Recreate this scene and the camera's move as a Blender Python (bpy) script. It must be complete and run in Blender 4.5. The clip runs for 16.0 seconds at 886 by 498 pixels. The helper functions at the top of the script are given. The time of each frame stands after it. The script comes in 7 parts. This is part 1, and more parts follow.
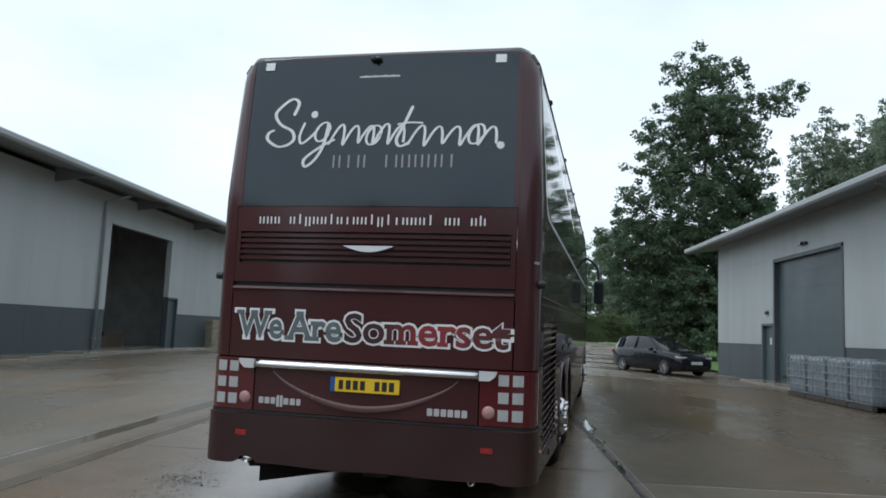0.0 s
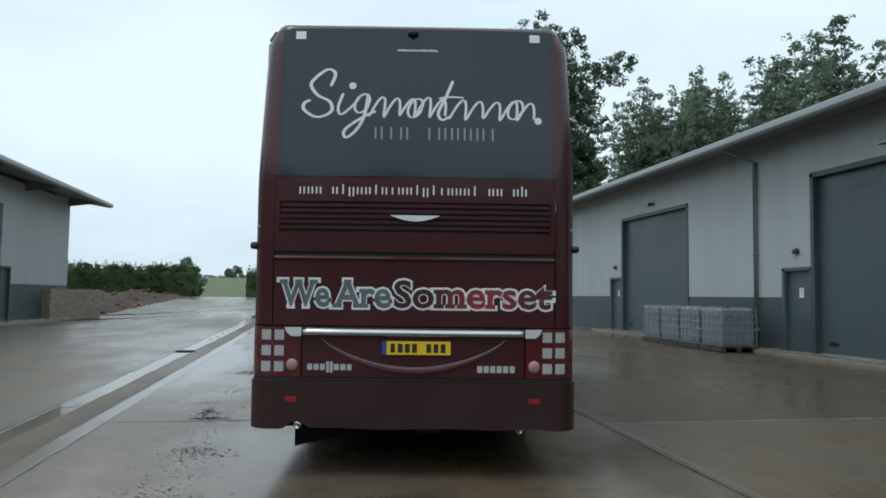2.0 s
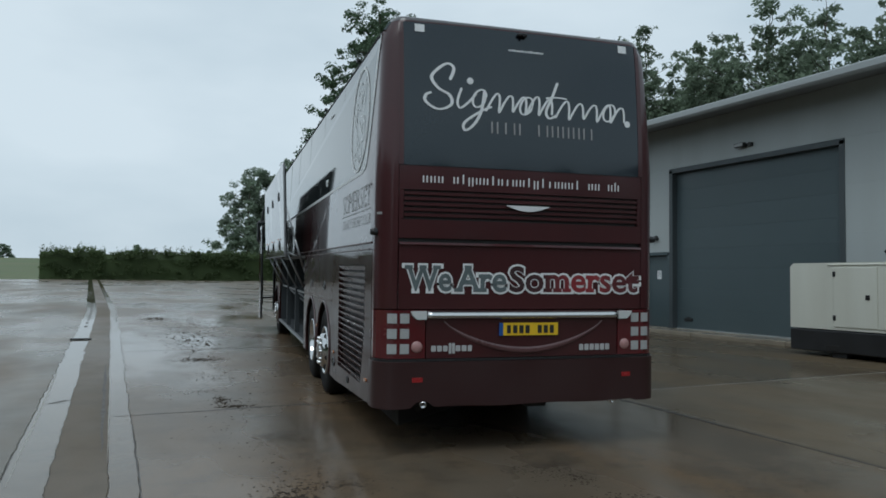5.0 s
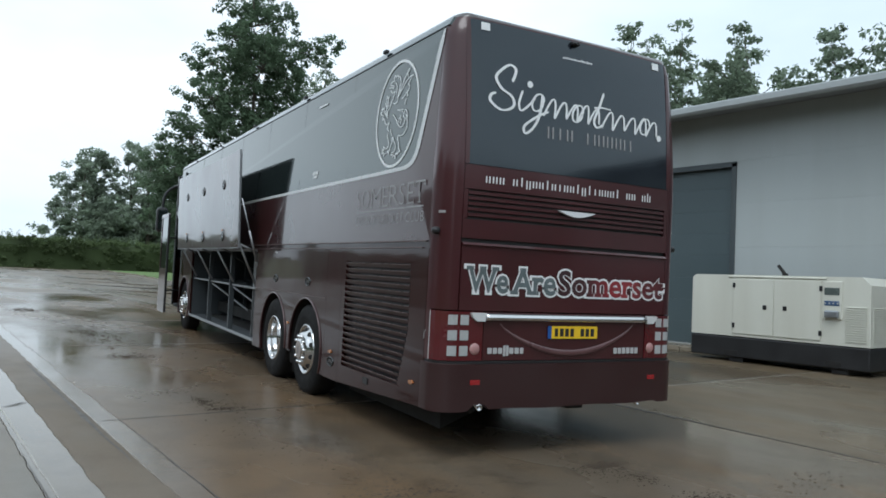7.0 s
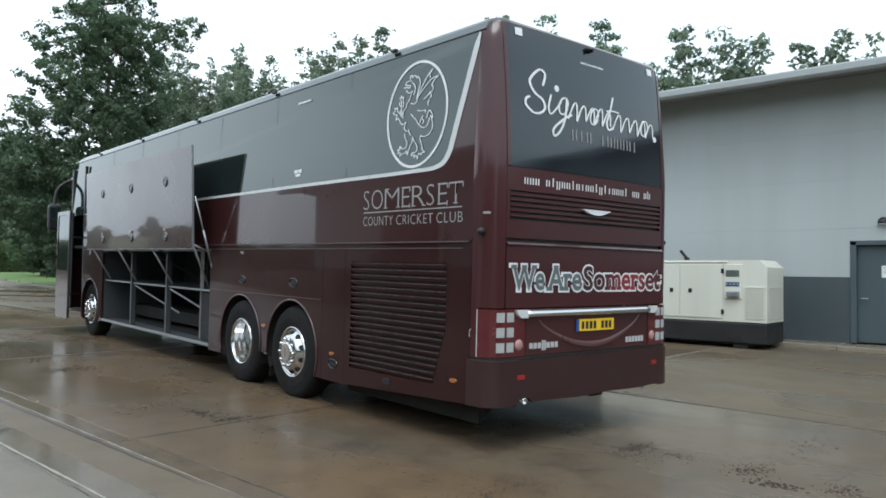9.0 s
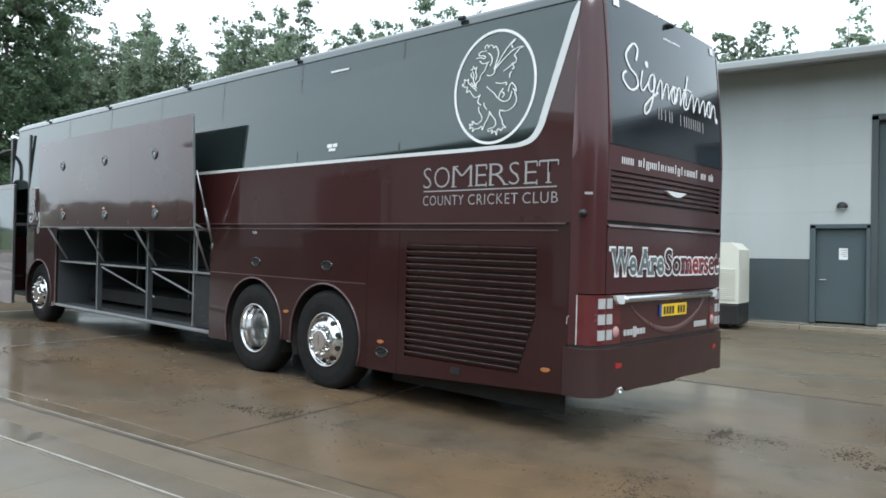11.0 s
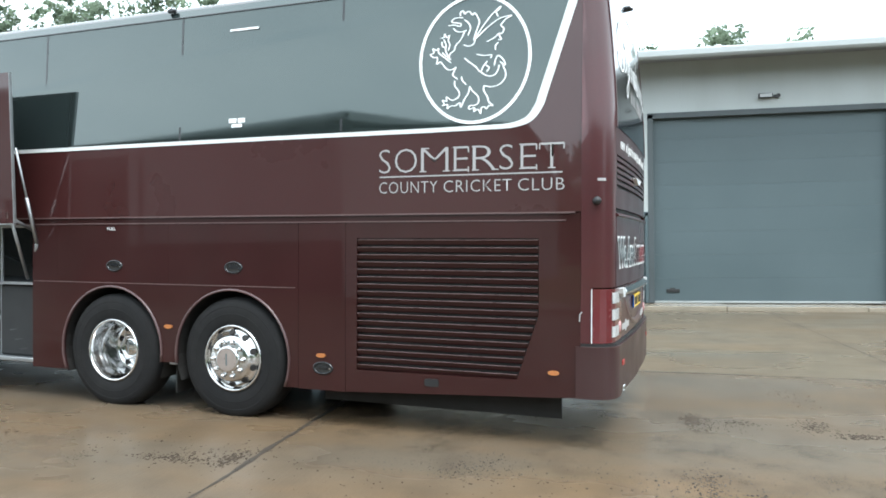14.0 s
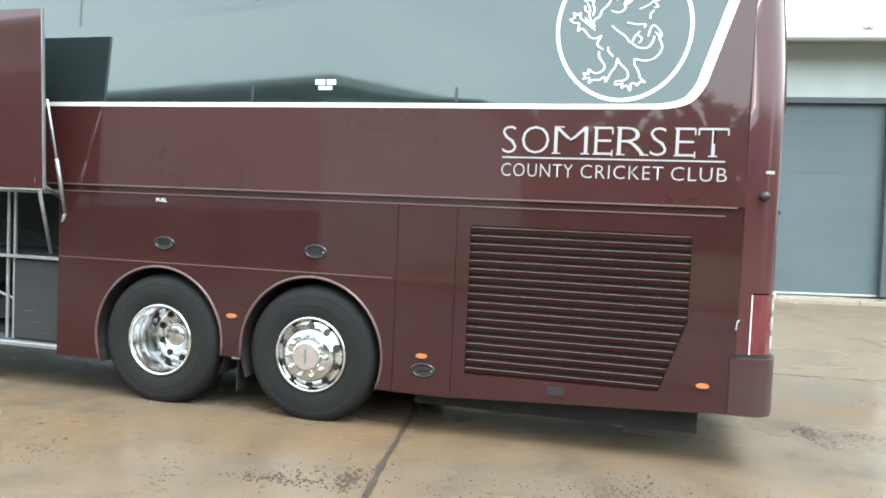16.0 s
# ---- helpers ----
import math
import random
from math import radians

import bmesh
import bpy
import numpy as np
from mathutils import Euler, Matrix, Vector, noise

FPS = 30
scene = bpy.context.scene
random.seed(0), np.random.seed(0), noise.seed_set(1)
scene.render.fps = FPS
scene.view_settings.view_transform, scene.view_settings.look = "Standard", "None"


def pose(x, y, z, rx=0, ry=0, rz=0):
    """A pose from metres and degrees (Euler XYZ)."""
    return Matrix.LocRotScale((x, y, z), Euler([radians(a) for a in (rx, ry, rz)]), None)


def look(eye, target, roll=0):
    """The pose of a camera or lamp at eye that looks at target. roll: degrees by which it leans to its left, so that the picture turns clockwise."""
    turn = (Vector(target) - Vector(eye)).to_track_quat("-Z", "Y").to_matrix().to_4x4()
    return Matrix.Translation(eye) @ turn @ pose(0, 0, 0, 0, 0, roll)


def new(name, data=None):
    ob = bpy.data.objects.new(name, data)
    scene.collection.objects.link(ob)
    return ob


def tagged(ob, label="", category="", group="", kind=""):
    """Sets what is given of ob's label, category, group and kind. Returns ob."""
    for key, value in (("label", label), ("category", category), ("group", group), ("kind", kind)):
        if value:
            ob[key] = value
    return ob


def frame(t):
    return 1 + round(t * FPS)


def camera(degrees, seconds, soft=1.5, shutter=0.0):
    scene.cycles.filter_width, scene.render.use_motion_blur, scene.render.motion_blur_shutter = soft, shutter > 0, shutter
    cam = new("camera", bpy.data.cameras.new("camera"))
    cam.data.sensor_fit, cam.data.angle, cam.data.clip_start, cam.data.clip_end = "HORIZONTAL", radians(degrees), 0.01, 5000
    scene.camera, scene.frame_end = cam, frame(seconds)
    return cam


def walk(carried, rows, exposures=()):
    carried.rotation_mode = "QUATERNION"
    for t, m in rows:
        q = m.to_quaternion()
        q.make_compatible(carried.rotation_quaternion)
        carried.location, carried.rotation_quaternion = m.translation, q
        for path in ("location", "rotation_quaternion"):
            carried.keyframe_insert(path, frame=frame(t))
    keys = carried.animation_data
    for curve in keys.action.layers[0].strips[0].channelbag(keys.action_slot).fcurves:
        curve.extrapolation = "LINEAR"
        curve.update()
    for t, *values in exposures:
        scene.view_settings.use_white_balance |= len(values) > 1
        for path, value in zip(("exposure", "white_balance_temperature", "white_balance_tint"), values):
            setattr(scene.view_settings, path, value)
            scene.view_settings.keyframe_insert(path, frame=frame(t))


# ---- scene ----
cam = camera(61.9, 16.0, 1.7)
PATH = [
    (0, (0.4, 0.384, 1.45), (0.272, 2.367, 1.672), 2.5),
    (0.5, (0.006, 0.215, 1.498), (-0.079, 2.203, 1.699), 3.0),
    (1, (-0.476, 0.266, 1.455), (-0.463, 2.262, 1.583), 4.0),
    (1.4, (-0.828, 0.115, 1.433), (-0.677, 2.101, 1.618), 2.6),
    (1.5, (-0.915, 0.09, 1.432), (-0.707, 2.074, 1.579), 0.8),
    (2, (-1.35, 0.117, 1.439), (-1.01, 2.084, 1.565), 0.7),
    (2.5, (-1.782, 0.194, 1.472), (-1.39, 2.151, 1.599), 0.2),
    (3, (-2.315, 0.023, 1.429), (-1.846, 1.964, 1.543), 1.5),
    (3.5, (-2.713, 0.16, 1.411), (-2.219, 2.093, 1.54), 1.3),
    (4, (-3.121, 0.311, 1.45), (-2.632, 2.248, 1.527), 1.6),
    (4.5, (-3.654, 0.314, 1.438), (-2.927, 2.176, 1.499), 1.3),
    (4.7, (-3.803, 0.389, 1.443), (-3.006, 2.221, 1.523), 1.0),
    (6.8, (-5.431, 1.447, 1.424), (-4.285, 3.086, 1.459), 1.4),
    (7, (-5.549, 1.577, 1.416), (-4.324, 3.156, 1.504), 2.5),
    (7.5, (-5.95, 1.761, 1.473), (-4.682, 3.306, 1.532), 1.8),
    (8, (-6.147, 2.139, 1.462), (-4.775, 3.594, 1.439), 0.4),
    (8.5, (-6.438, 2.366, 1.445), (-4.988, 3.737, 1.581), 1.4),
    (9, (-6.799, 2.62, 1.476), (-5.284, 3.923, 1.542), 0.7),
    (9.2, (-6.884, 2.76, 1.466), (-5.339, 4.029, 1.52), 0.7),
    (11.3, (-7.489, 4.396, 1.489), (-5.788, 5.446, 1.527), 1.4),
    (11.5, (-7.536, 4.564, 1.48), (-5.81, 5.572, 1.54), 1.8),
    (12, (-7.635, 4.94, 1.504), (-5.846, 5.835, 1.533), 1.7),
    (12.5, (-7.573, 5.311, 1.515), (-5.78, 6.19, 1.614), -1.0),
    (13, (-7.54, 5.719, 1.495), (-5.666, 6.412, 1.593), 2.6),
    (13.5, (-7.55, 6.05, 1.492), (-5.598, 6.483, 1.449), 1.2),
    (13.9, (-7.455, 6.42, 1.507), (-5.49, 6.787, 1.436), -0.1),
    (14, (-7.454, 6.502, 1.511), (-5.493, 6.894, 1.504), -0.7),
    (14.5, (-7.419, 6.968, 1.512), (-5.449, 7.31, 1.521), 0.4),
    (15, (-7.301, 7.282, 1.529), (-5.331, 7.614, 1.437), -3.5),
    (15.5, (-7.056, 7.645, 1.522), (-5.087, 7.969, 1.387), -1.4),
    (16, (-6.957, 8.054, 1.635), (-4.97, 8.262, 1.551), 1.6),
]
LIGHT = [(0.0, 0.53, 5980, 10), (0.5, 0.24, 5910, 8), (1.0, 0.22, 5880, 7), (1.5, 0.22, 5880, 6), (2.0, 0.33, 5890, 5), (3.0, 0.01, 5870, 5), (4.5, -0.10, 5870, 5), (7.0, 0.66, 5960, 8), (8.0, 0.90, 5990, 8), (9.0, 1.06, 6030, 8), (11.5, 1.52, 6060, 8), (12.5, 1.63, 6080, 8), (13.0, 1.62, 6090, 8), (13.5, 1.78, 6100, 8), (14.0, 2.19, 6110, 7), (14.5, 2.33, 6130, 7), (15.0, 2.47, 6140, 6), (15.5, 2.67, 6160, 6), (16.0, 2.86, 6190, 6)]
walk(cam, [(t, look(eye, target, roll)) for t, eye, target, roll in PATH], LIGHT)

# ---------------------------------------------------------------- light
world = bpy.data.worlds.new("overcast_sky")
scene.world = world
world.use_nodes = True
_n, _l = world.node_tree.nodes, world.node_tree.links
_n.clear()
_out = _n.new("ShaderNodeOutputWorld")
_bg = _n.new("ShaderNodeBackground")
_sky = _n.new("ShaderNodeTexSky")
_sky.sky_type = "NISHITA"
_sky.sun_disc = False
_sky.sun_elevation, _sky.sun_rotation = radians(57), radians(235)
_sky.dust_density, _sky.air_density, _sky.ozone_density = 4.0, 1.0, 1.0
_hsv = _n.new("ShaderNodeHueSaturation")
_hsv.inputs["Saturation"].default_value = 0.25
_hsv.inputs["Value"].default_value = 0.075
_tc = _n.new("ShaderNodeTexCoord")
_map = _n.new("ShaderNodeMapping")
_map.inputs["Scale"].default_value = (1.0, 1.0, 2.6)
_cl = _n.new("ShaderNodeTexNoise")
_cl.inputs["Scale"].default_value, _cl.inputs["Detail"].default_value, _cl.inputs["Roughness"].default_value = 1.7, 5.0, 0.5
_ramp = _n.new("ShaderNodeValToRGB")
_ramp.color_ramp.elements[0].position, _ramp.color_ramp.elements[0].color = 0.33, (0.60, 0.69, 0.74, 1)
_ramp.color_ramp.elements[1].position, _ramp.color_ramp.elements[1].color = 0.66, (0.86, 0.92, 0.94, 1)
_mix = _n.new("ShaderNodeMix")
_mix.data_type = "RGBA"
_mix.inputs[0].default_value = 0.78
_l.new(_sky.outputs[0], _hsv.inputs["Color"])
_l.new(_tc.outputs["Generated"], _map.inputs[0])
_l.new(_map.outputs[0], _cl.inputs["Vector"])
_l.new(_cl.outputs["Fac"], _ramp.inputs[0])
_l.new(_hsv.outputs[0], _mix.inputs[6])
_l.new(_ramp.outputs[0], _mix.inputs[7])
_l.new(_mix.outputs[2], _bg.inputs[0])
_bg.inputs[1].default_value = 1.0
_l.new(_bg.outputs[0], _out.inputs[0])

sun_data = bpy.data.lights.new("sun", "SUN")
sun_data.energy, sun_data.angle, sun_data.color = 0.6, radians(25), (1.0, 0.97, 0.93)
sun = new("sun", sun_data)
sun.matrix_world = look((0, 0, 38), (20, 14, 0))


# ---------------------------------------------------------------- materials
def material(name, base, rough=0.5, metal=0.0, var=0.12, scale=3.0, fine=60.0, bump=0.1, coat=0.0, spec=0.5,
             rough_var=0.08, random_obj=0.0, tint=None, tint_amount=0.0, tint_scale=0.6, trans=0.0, streak=False, dist=0.004, coat_rough=0.03):
    """A surface with variation at two scales, fine relief and, where given, blotches of a second colour."""
    m = bpy.data.materials.new(name)
    m.use_nodes = True
    n, l = m.node_tree.nodes, m.node_tree.links
    b = n["Principled BSDF"]
    tc = n.new("ShaderNodeTexCoord")
    mp = n.new("ShaderNodeMapping")
    l.new(tc.outputs["Object"], mp.inputs[0])
    if streak:
        mp.inputs["Scale"].default_value = (1.0, 1.0, 0.12)
    big = n.new("ShaderNodeTexNoise")
    big.inputs["Scale"].default_value, big.inputs["Detail"].default_value = scale, 6.0
    small = n.new("ShaderNodeTexNoise")
    small.inputs["Scale"].default_value, small.inputs["Detail"].default_value = fine, 3.0
    l.new(mp.outputs[0], big.inputs["Vector"])
    l.new(tc.outputs["Object"], small.inputs["Vector"])
    add = n.new("ShaderNodeMath")
    add.operation = "MULTIPLY_ADD"
    l.new(big.outputs["Fac"], add.inputs[0])
    add.inputs[1].default_value = 0.65
    sm = n.new("ShaderNodeMath")
    sm.operation = "MULTIPLY"
    sm.inputs[1].default_value = 0.35
    l.new(small.outputs["Fac"], sm.inputs[0])
    l.new(sm.outputs[0], add.inputs[2])
    rng = n.new("ShaderNodeMapRange")
    rng.inputs["From Min"].default_value, rng.inputs["From Max"].default_value = 0.25, 0.75
    rng.inputs["To Min"].default_value, rng.inputs["To Max"].default_value = 1 - var, 1 + var
    l.new(add.outputs[0], rng.inputs["Value"])
    val = rng.outputs[0]
    if random_obj:
        oi = n.new("ShaderNodeObjectInfo")
        r2 = n.new("ShaderNodeMapRange")
        r2.inputs["To Min"].default_value, r2.inputs["To Max"].default_value = 1 - random_obj, 1 + random_obj
        l.new(oi.outputs["Random"], r2.inputs["Value"])
        mm = n.new("ShaderNodeMath")
        mm.operation = "MULTIPLY"
        l.new(val, mm.inputs[0])
        l.new(r2.outputs[0], mm.inputs[1])
        val = mm.outputs[0]
    vm = n.new("ShaderNodeVectorMath")
    vm.operation = "SCALE"
    vm.inputs[0].default_value = base
    l.new(val, vm.inputs["Scale"])
    col = vm.outputs[0]
    if tint:
        tn = n.new("ShaderNodeTexNoise")
        tn.inputs["Scale"].default_value, tn.inputs["Detail"].default_value = tint_scale, 7.0
        l.new(mp.outputs[0], tn.inputs["Vector"])
        tr = n.new("ShaderNodeMapRange")
        tr.inputs["From Min"].default_value, tr.inputs["From Max"].default_value = 0.42, 0.68
        tr.inputs["To Max"].default_value = tint_amount
        l.new(tn.outputs["Fac"], tr.inputs["Value"])
        mx = n.new("ShaderNodeMix")
        mx.data_type = "RGBA"
        l.new(tr.outputs[0], mx.inputs[0])
        l.new(col, mx.inputs[6])
        mx.inputs[7].default_value = (*tint, 1)
        col = mx.outputs[2]
    l.new(col, b.inputs["Base Color"])
    rr = n.new("ShaderNodeMapRange")
    rr.inputs["From Min"].default_value, rr.inputs["From Max"].default_value = 0.3, 0.7
    rr.inputs["To Min"].default_value, rr.inputs["To Max"].default_value = max(0.0, rough - rough_var), min(1.0, rough + rough_var)
    l.new(big.outputs["Fac"], rr.inputs["Value"])
    l.new(rr.outputs[0], b.inputs["Roughness"])
    b.inputs["Metallic"].default_value = metal
    b.inputs["Specular IOR Level"].default_value = spec
    b.inputs["Coat Weight"].default_value = coat
    b.inputs["Coat Roughness"].default_value = coat_rough
    b.inputs["Transmission Weight"].default_value = trans
    if bump:
        bp = n.new("ShaderNodeBump")
        bp.inputs["Strength"].default_value, bp.inputs["Distance"].default_value = bump, dist
        l.new(add.outputs[0], bp.inputs["Height"])
        l.new(bp.outputs[0], b.inputs["Normal"])
    return m


def wet_concrete(name, base, dark, tan, dry=0.34, wet=0.08, ior=1.32):
    """Wet brushed concrete: puddled patches that shine, damp dark stains, a sandy film."""
    m = bpy.data.materials.new(name)
    m.use_nodes = True
    n, l = m.node_tree.nodes, m.node_tree.links
    b = n["Principled BSDF"]
    geo = n.new("ShaderNodeNewGeometry")

    def noise_tex(scale, detail, stretch=(1, 1, 1), rough=0.55):
        mp = n.new("ShaderNodeMapping")
        mp.inputs["Scale"].default_value = stretch
        l.new(geo.outputs["Position"], mp.inputs[0])
        t = n.new("ShaderNodeTexNoise")
        t.inputs["Scale"].default_value, t.inputs["Detail"].default_value, t.inputs["Roughness"].default_value = scale, detail, rough
        l.new(mp.outputs[0], t.inputs["Vector"])
        return t.outputs["Fac"]

    def ramp(v, a, c, lo=0.0, hi=1.0):
        r = n.new("ShaderNodeMapRange")
        r.inputs["From Min"].default_value, r.inputs["From Max"].default_value = a, c
        r.inputs["To Min"].default_value, r.inputs["To Max"].default_value = lo, hi
        l.new(v, r.inputs["Value"])
        return r.outputs[0]

    def mixc(f, a, c):
        x = n.new("ShaderNodeMix")
        x.data_type = "RGBA"
        l.new(f, x.inputs[0])
        for k, v in ((6, a), (7, c)):
            if isinstance(v, tuple):
                x.inputs[k].default_value = (*v, 1)
            else:
                l.new(v, x.inputs[k])
        return x.outputs[2]

    pool = noise_tex(0.33, 5.0, (1.0, 0.5, 1))
    film = noise_tex(0.8, 6.0, (1.0, 0.35, 1))
    brush = noise_tex(9.0, 3.0, (0.25, 6.0, 1))
    grit = noise_tex(160.0, 2.0)
    damp = noise_tex(2.3, 6.0)
    c = mixc(ramp(film, 0.40, 0.62), base, tan)
    c = mixc(ramp(damp, 0.45, 0.72, 0.0, 0.45), c, dark)
    g = n.new("ShaderNodeVectorMath")
    g.operation = "SCALE"
    l.new(c, g.inputs[0])
    l.new(ramp(grit, 0.3, 0.7, 0.86, 1.14), g.inputs["Scale"])
    l.new(g.outputs[0], b.inputs["Base Color"])
    l.new(ramp(pool, 0.40, 0.60, dry, wet), b.inputs["Roughness"])
    b.inputs["IOR"].default_value = ior
    h = n.new("ShaderNodeMath")
    h.operation = "MULTIPLY"
    l.new(brush, h.inputs[0])
    l.new(ramp(pool, 0.42, 0.60, 1.0, 0.15), h.inputs[1])
    bp = n.new("ShaderNodeBump")
    bp.inputs["Strength"].default_value, bp.inputs["Distance"].default_value = 0.25, 0.004
    l.new(h.outputs[0], bp.inputs["Height"])
    l.new(bp.outputs[0], b.inputs["Normal"])
    return m


M = {}
M["paint"] = material("maroon_coach_paint", (0.039, 0.0116, 0.0112), 0.30, var=0.10, scale=0.7, bump=0.015, coat=0.85, rough_var=0.06, spec=0.15)
# road-filmed lower paint; the dark ground it mirrors is put into the base colour
M["paint_low"] = material("filmed_darkened_maroon_paint", (0.029, 0.0088, 0.0084), 0.40, var=0.14, scale=1.6, bump=0.02, coat=0.60, spec=0.06, coat_rough=0.04,
                          tint=(0.027, 0.018, 0.0155), tint_amount=0.2, tint_scale=1.4)
M["paint_rear"] = material("spray_filmed_maroon_paint", (0.053, 0.0118, 0.0138), 0.38, var=0.14, scale=1.6, bump=0.02, coat=0.7, spec=0.2, coat_rough=0.14,
                           tint=(0.03, 0.017, 0.017), tint_amount=0.3, tint_scale=1.2)
M["paint_dirty"] = material("road_dirty_maroon_paint", (0.028, 0.0068, 0.0075), 0.42, var=0.16, scale=2.0, bump=0.03, coat=0.25, coat_rough=0.2,
                            tint=(0.031, 0.019, 0.017), tint_amount=0.2, tint_scale=2.0)
M["glass"] = material("black_tinted_glass", (0.015, 0.021, 0.021), 0.045, var=0.1, bump=0.0, rough_var=0.015, spec=1.0)
M["glass"].node_tree.nodes["Principled BSDF"].inputs["Specular Tint"].default_value = (0.88, 1.0, 0.98, 1)
M["rear_glass"] = material("dark_filmed_rear_glass", (0.012, 0.015, 0.021), 0.13, var=0.15, scale=1.5, bump=0.0, coat=0.30, rough_var=0.05)
M["rear_glass"].node_tree.nodes["Principled BSDF"].inputs["Specular Tint"].default_value = (0.80, 0.95, 1.0, 1)
M["chrome"] = material("polished_aluminium", (0.62, 0.62, 0.62), 0.13, metal=1.0, var=0.05, scale=8, bump=0.01, rough_var=0.05)
M["silver"] = material("silver_vinyl", (0.68, 0.69, 0.70), 0.35, var=0.06, bump=0.02)
M["roof_dark"] = material("dark_grey_roof_paint", (0.055, 0.048, 0.048), 0.3, var=0.12, scale=1.0, bump=0.02, coat=0.7)
M["trim_silver"] = material("satin_silver_trim", (0.58, 0.59, 0.59), 0.35, var=0.06, bump=0.0)
M["badge_silver"] = material("dull_silver_badge", (0.44, 0.44, 0.44), 0.35, var=0.1, bump=0.0)
M["word_silver"] = material("dull_silver_vinyl", (0.31, 0.30, 0.30), 0.4, var=0.06, bump=0.0)
M["gloss_black"] = material("glossy_black_plastic", (0.010, 0.011, 0.013), 0.25, var=0.1, bump=0.0, coat=0.15)
M["arch_lip"] = material("worn_arch_lip", (0.068, 0.034, 0.034), 0.35, var=0.15, scale=4, bump=0.02, coat=0.5)
# worn louvre edge, with its wet sky glint painted in as a paler colour
M["slat_edge"] = material("worn_glint_louvre_edge", (0.12, 0.078, 0.078), 0.3, var=0.2, scale=6, bump=0.02, coat=0.4)
# maroon lightened to carry the sky's highlight on an upward edge
M["lid_lip"] = material("sky_lit_rim_maroon", (0.105, 0.046, 0.048), 0.32, var=0.15, scale=3, bump=0.02, coat=0.6)
M["white_vinyl"] = material("white_vinyl", (0.74, 0.75, 0.75), 0.4, var=0.05, bump=0.0)
M["black"] = material("black_plastic", (0.014, 0.014, 0.015), 0.45, var=0.2, scale=6, bump=0.08)
M["under"] = material("dirty_black_chassis", (0.012, 0.011, 0.010), 0.8, var=0.3, scale=5, bump=0.3)
M["bay"] = material("grey_locker_lining", (0.046, 0.053, 0.058), 0.75, var=0.2, scale=3, bump=0.15)
# locker lining with the bay's inner shade put into a near-black colour
M["locker_dark"] = material("shaded_locker_lining", (0.013, 0.014, 0.015), 0.7, var=0.3, scale=4, bump=0.2)
M["alu"] = material("dull_aluminium_strip", (0.34, 0.35, 0.36), 0.42, metal=0.8, var=0.15, scale=8, bump=0.05)
M["tyre"] = material("black_rubber_tyre", (0.0085, 0.0085, 0.009), 0.75, var=0.2, scale=10, bump=0.15, spec=0.25, tint=(0.03, 0.027, 0.023), tint_amount=0.12, tint_scale=4)
M["lamp_red"] = material("red_lamp_lens", (0.28, 0.012, 0.014), 0.12, var=0.1, scale=20, bump=0.02, coat=0.8)
M["red_panel"] = material("red_lamp_panel", (0.085, 0.007, 0.011), 0.2, var=0.08, bump=0.0, coat=0.8)
M["reflect_red"] = material("red_reflector", (0.30, 0.02, 0.022), 0.25, var=0.1, scale=80, bump=0.05)
M["lens_white"] = material("pale_lamp_lens", (0.40, 0.41, 0.41), 0.2, var=0.08, scale=60, bump=0.05)
M["lens_pink"] = material("pink_fog_lens", (0.40, 0.22, 0.21), 0.2, var=0.1, scale=50, bump=0.05)
M["amber"] = material("amber_lens", (0.36, 0.13, 0.04), 0.2, var=0.1, scale=60, bump=0.05, coat=0.6)
M["plate"] = material("yellow_plate", (0.80, 0.52, 0.02), 0.35, var=0.04, bump=0.0)
M["plate_blue"] = material("blue_plate_band", (0.02, 0.09, 0.32), 0.35, var=0.04, bump=0.0)
M["ink"] = material("black_ink", (0.02, 0.02, 0.02), 0.45, var=0.1, bump=0.0)
M["word_grey"] = material("grey_green_lettering", (0.11, 0.135, 0.14), 0.45, var=0.35, scale=9, bump=0.0)
def word_fade(name):
    """Printed lettering that runs from dark maroon to red and back along its length."""
    m = material(name, (0.1, 0.02, 0.02), 0.45, var=0.2, scale=12, bump=0.0)
    n, l = m.node_tree.nodes, m.node_tree.links
    b = n["Principled BSDF"]
    tc = n.new("ShaderNodeTexCoord")
    sx = n.new("ShaderNodeSeparateXYZ")
    l.new(tc.outputs["Object"], sx.inputs[0])
    r = n.new("ShaderNodeMapRange")
    r.inputs["From Min"].default_value, r.inputs["From Max"].default_value = -0.2, 1.1
    l.new(sx.outputs[0], r.inputs["Value"])
    c = n.new("ShaderNodeValToRGB")
    e = c.color_ramp.elements
    e[0].position, e[0].color = 0.0, (0.03, 0.012, 0.014, 1)
    e[1].position, e[1].color = 1.0, (0.075, 0.014, 0.017, 1)
    for p, q in ((0.28, (0.05, 0.014, 0.016, 1)), (0.50, (0.22, 0.02, 0.026, 1)), (0.68, (0.24, 0.03, 0.035, 1)), (0.82, (0.10, 0.016, 0.02, 1))):
        k = e.new(p)
        k.color = q
    l.new(r.outputs[0], c.inputs[0])
    l.new(c.outputs[0], b.inputs["Base Color"])
    return m


M["word_fade"] = word_fade("maroon_to_red_lettering")
M["hub_copper"] = material("dull_hub_plate", (0.42, 0.36, 0.33), 0.35, metal=0.6, var=0.12, scale=20, bump=0.03)

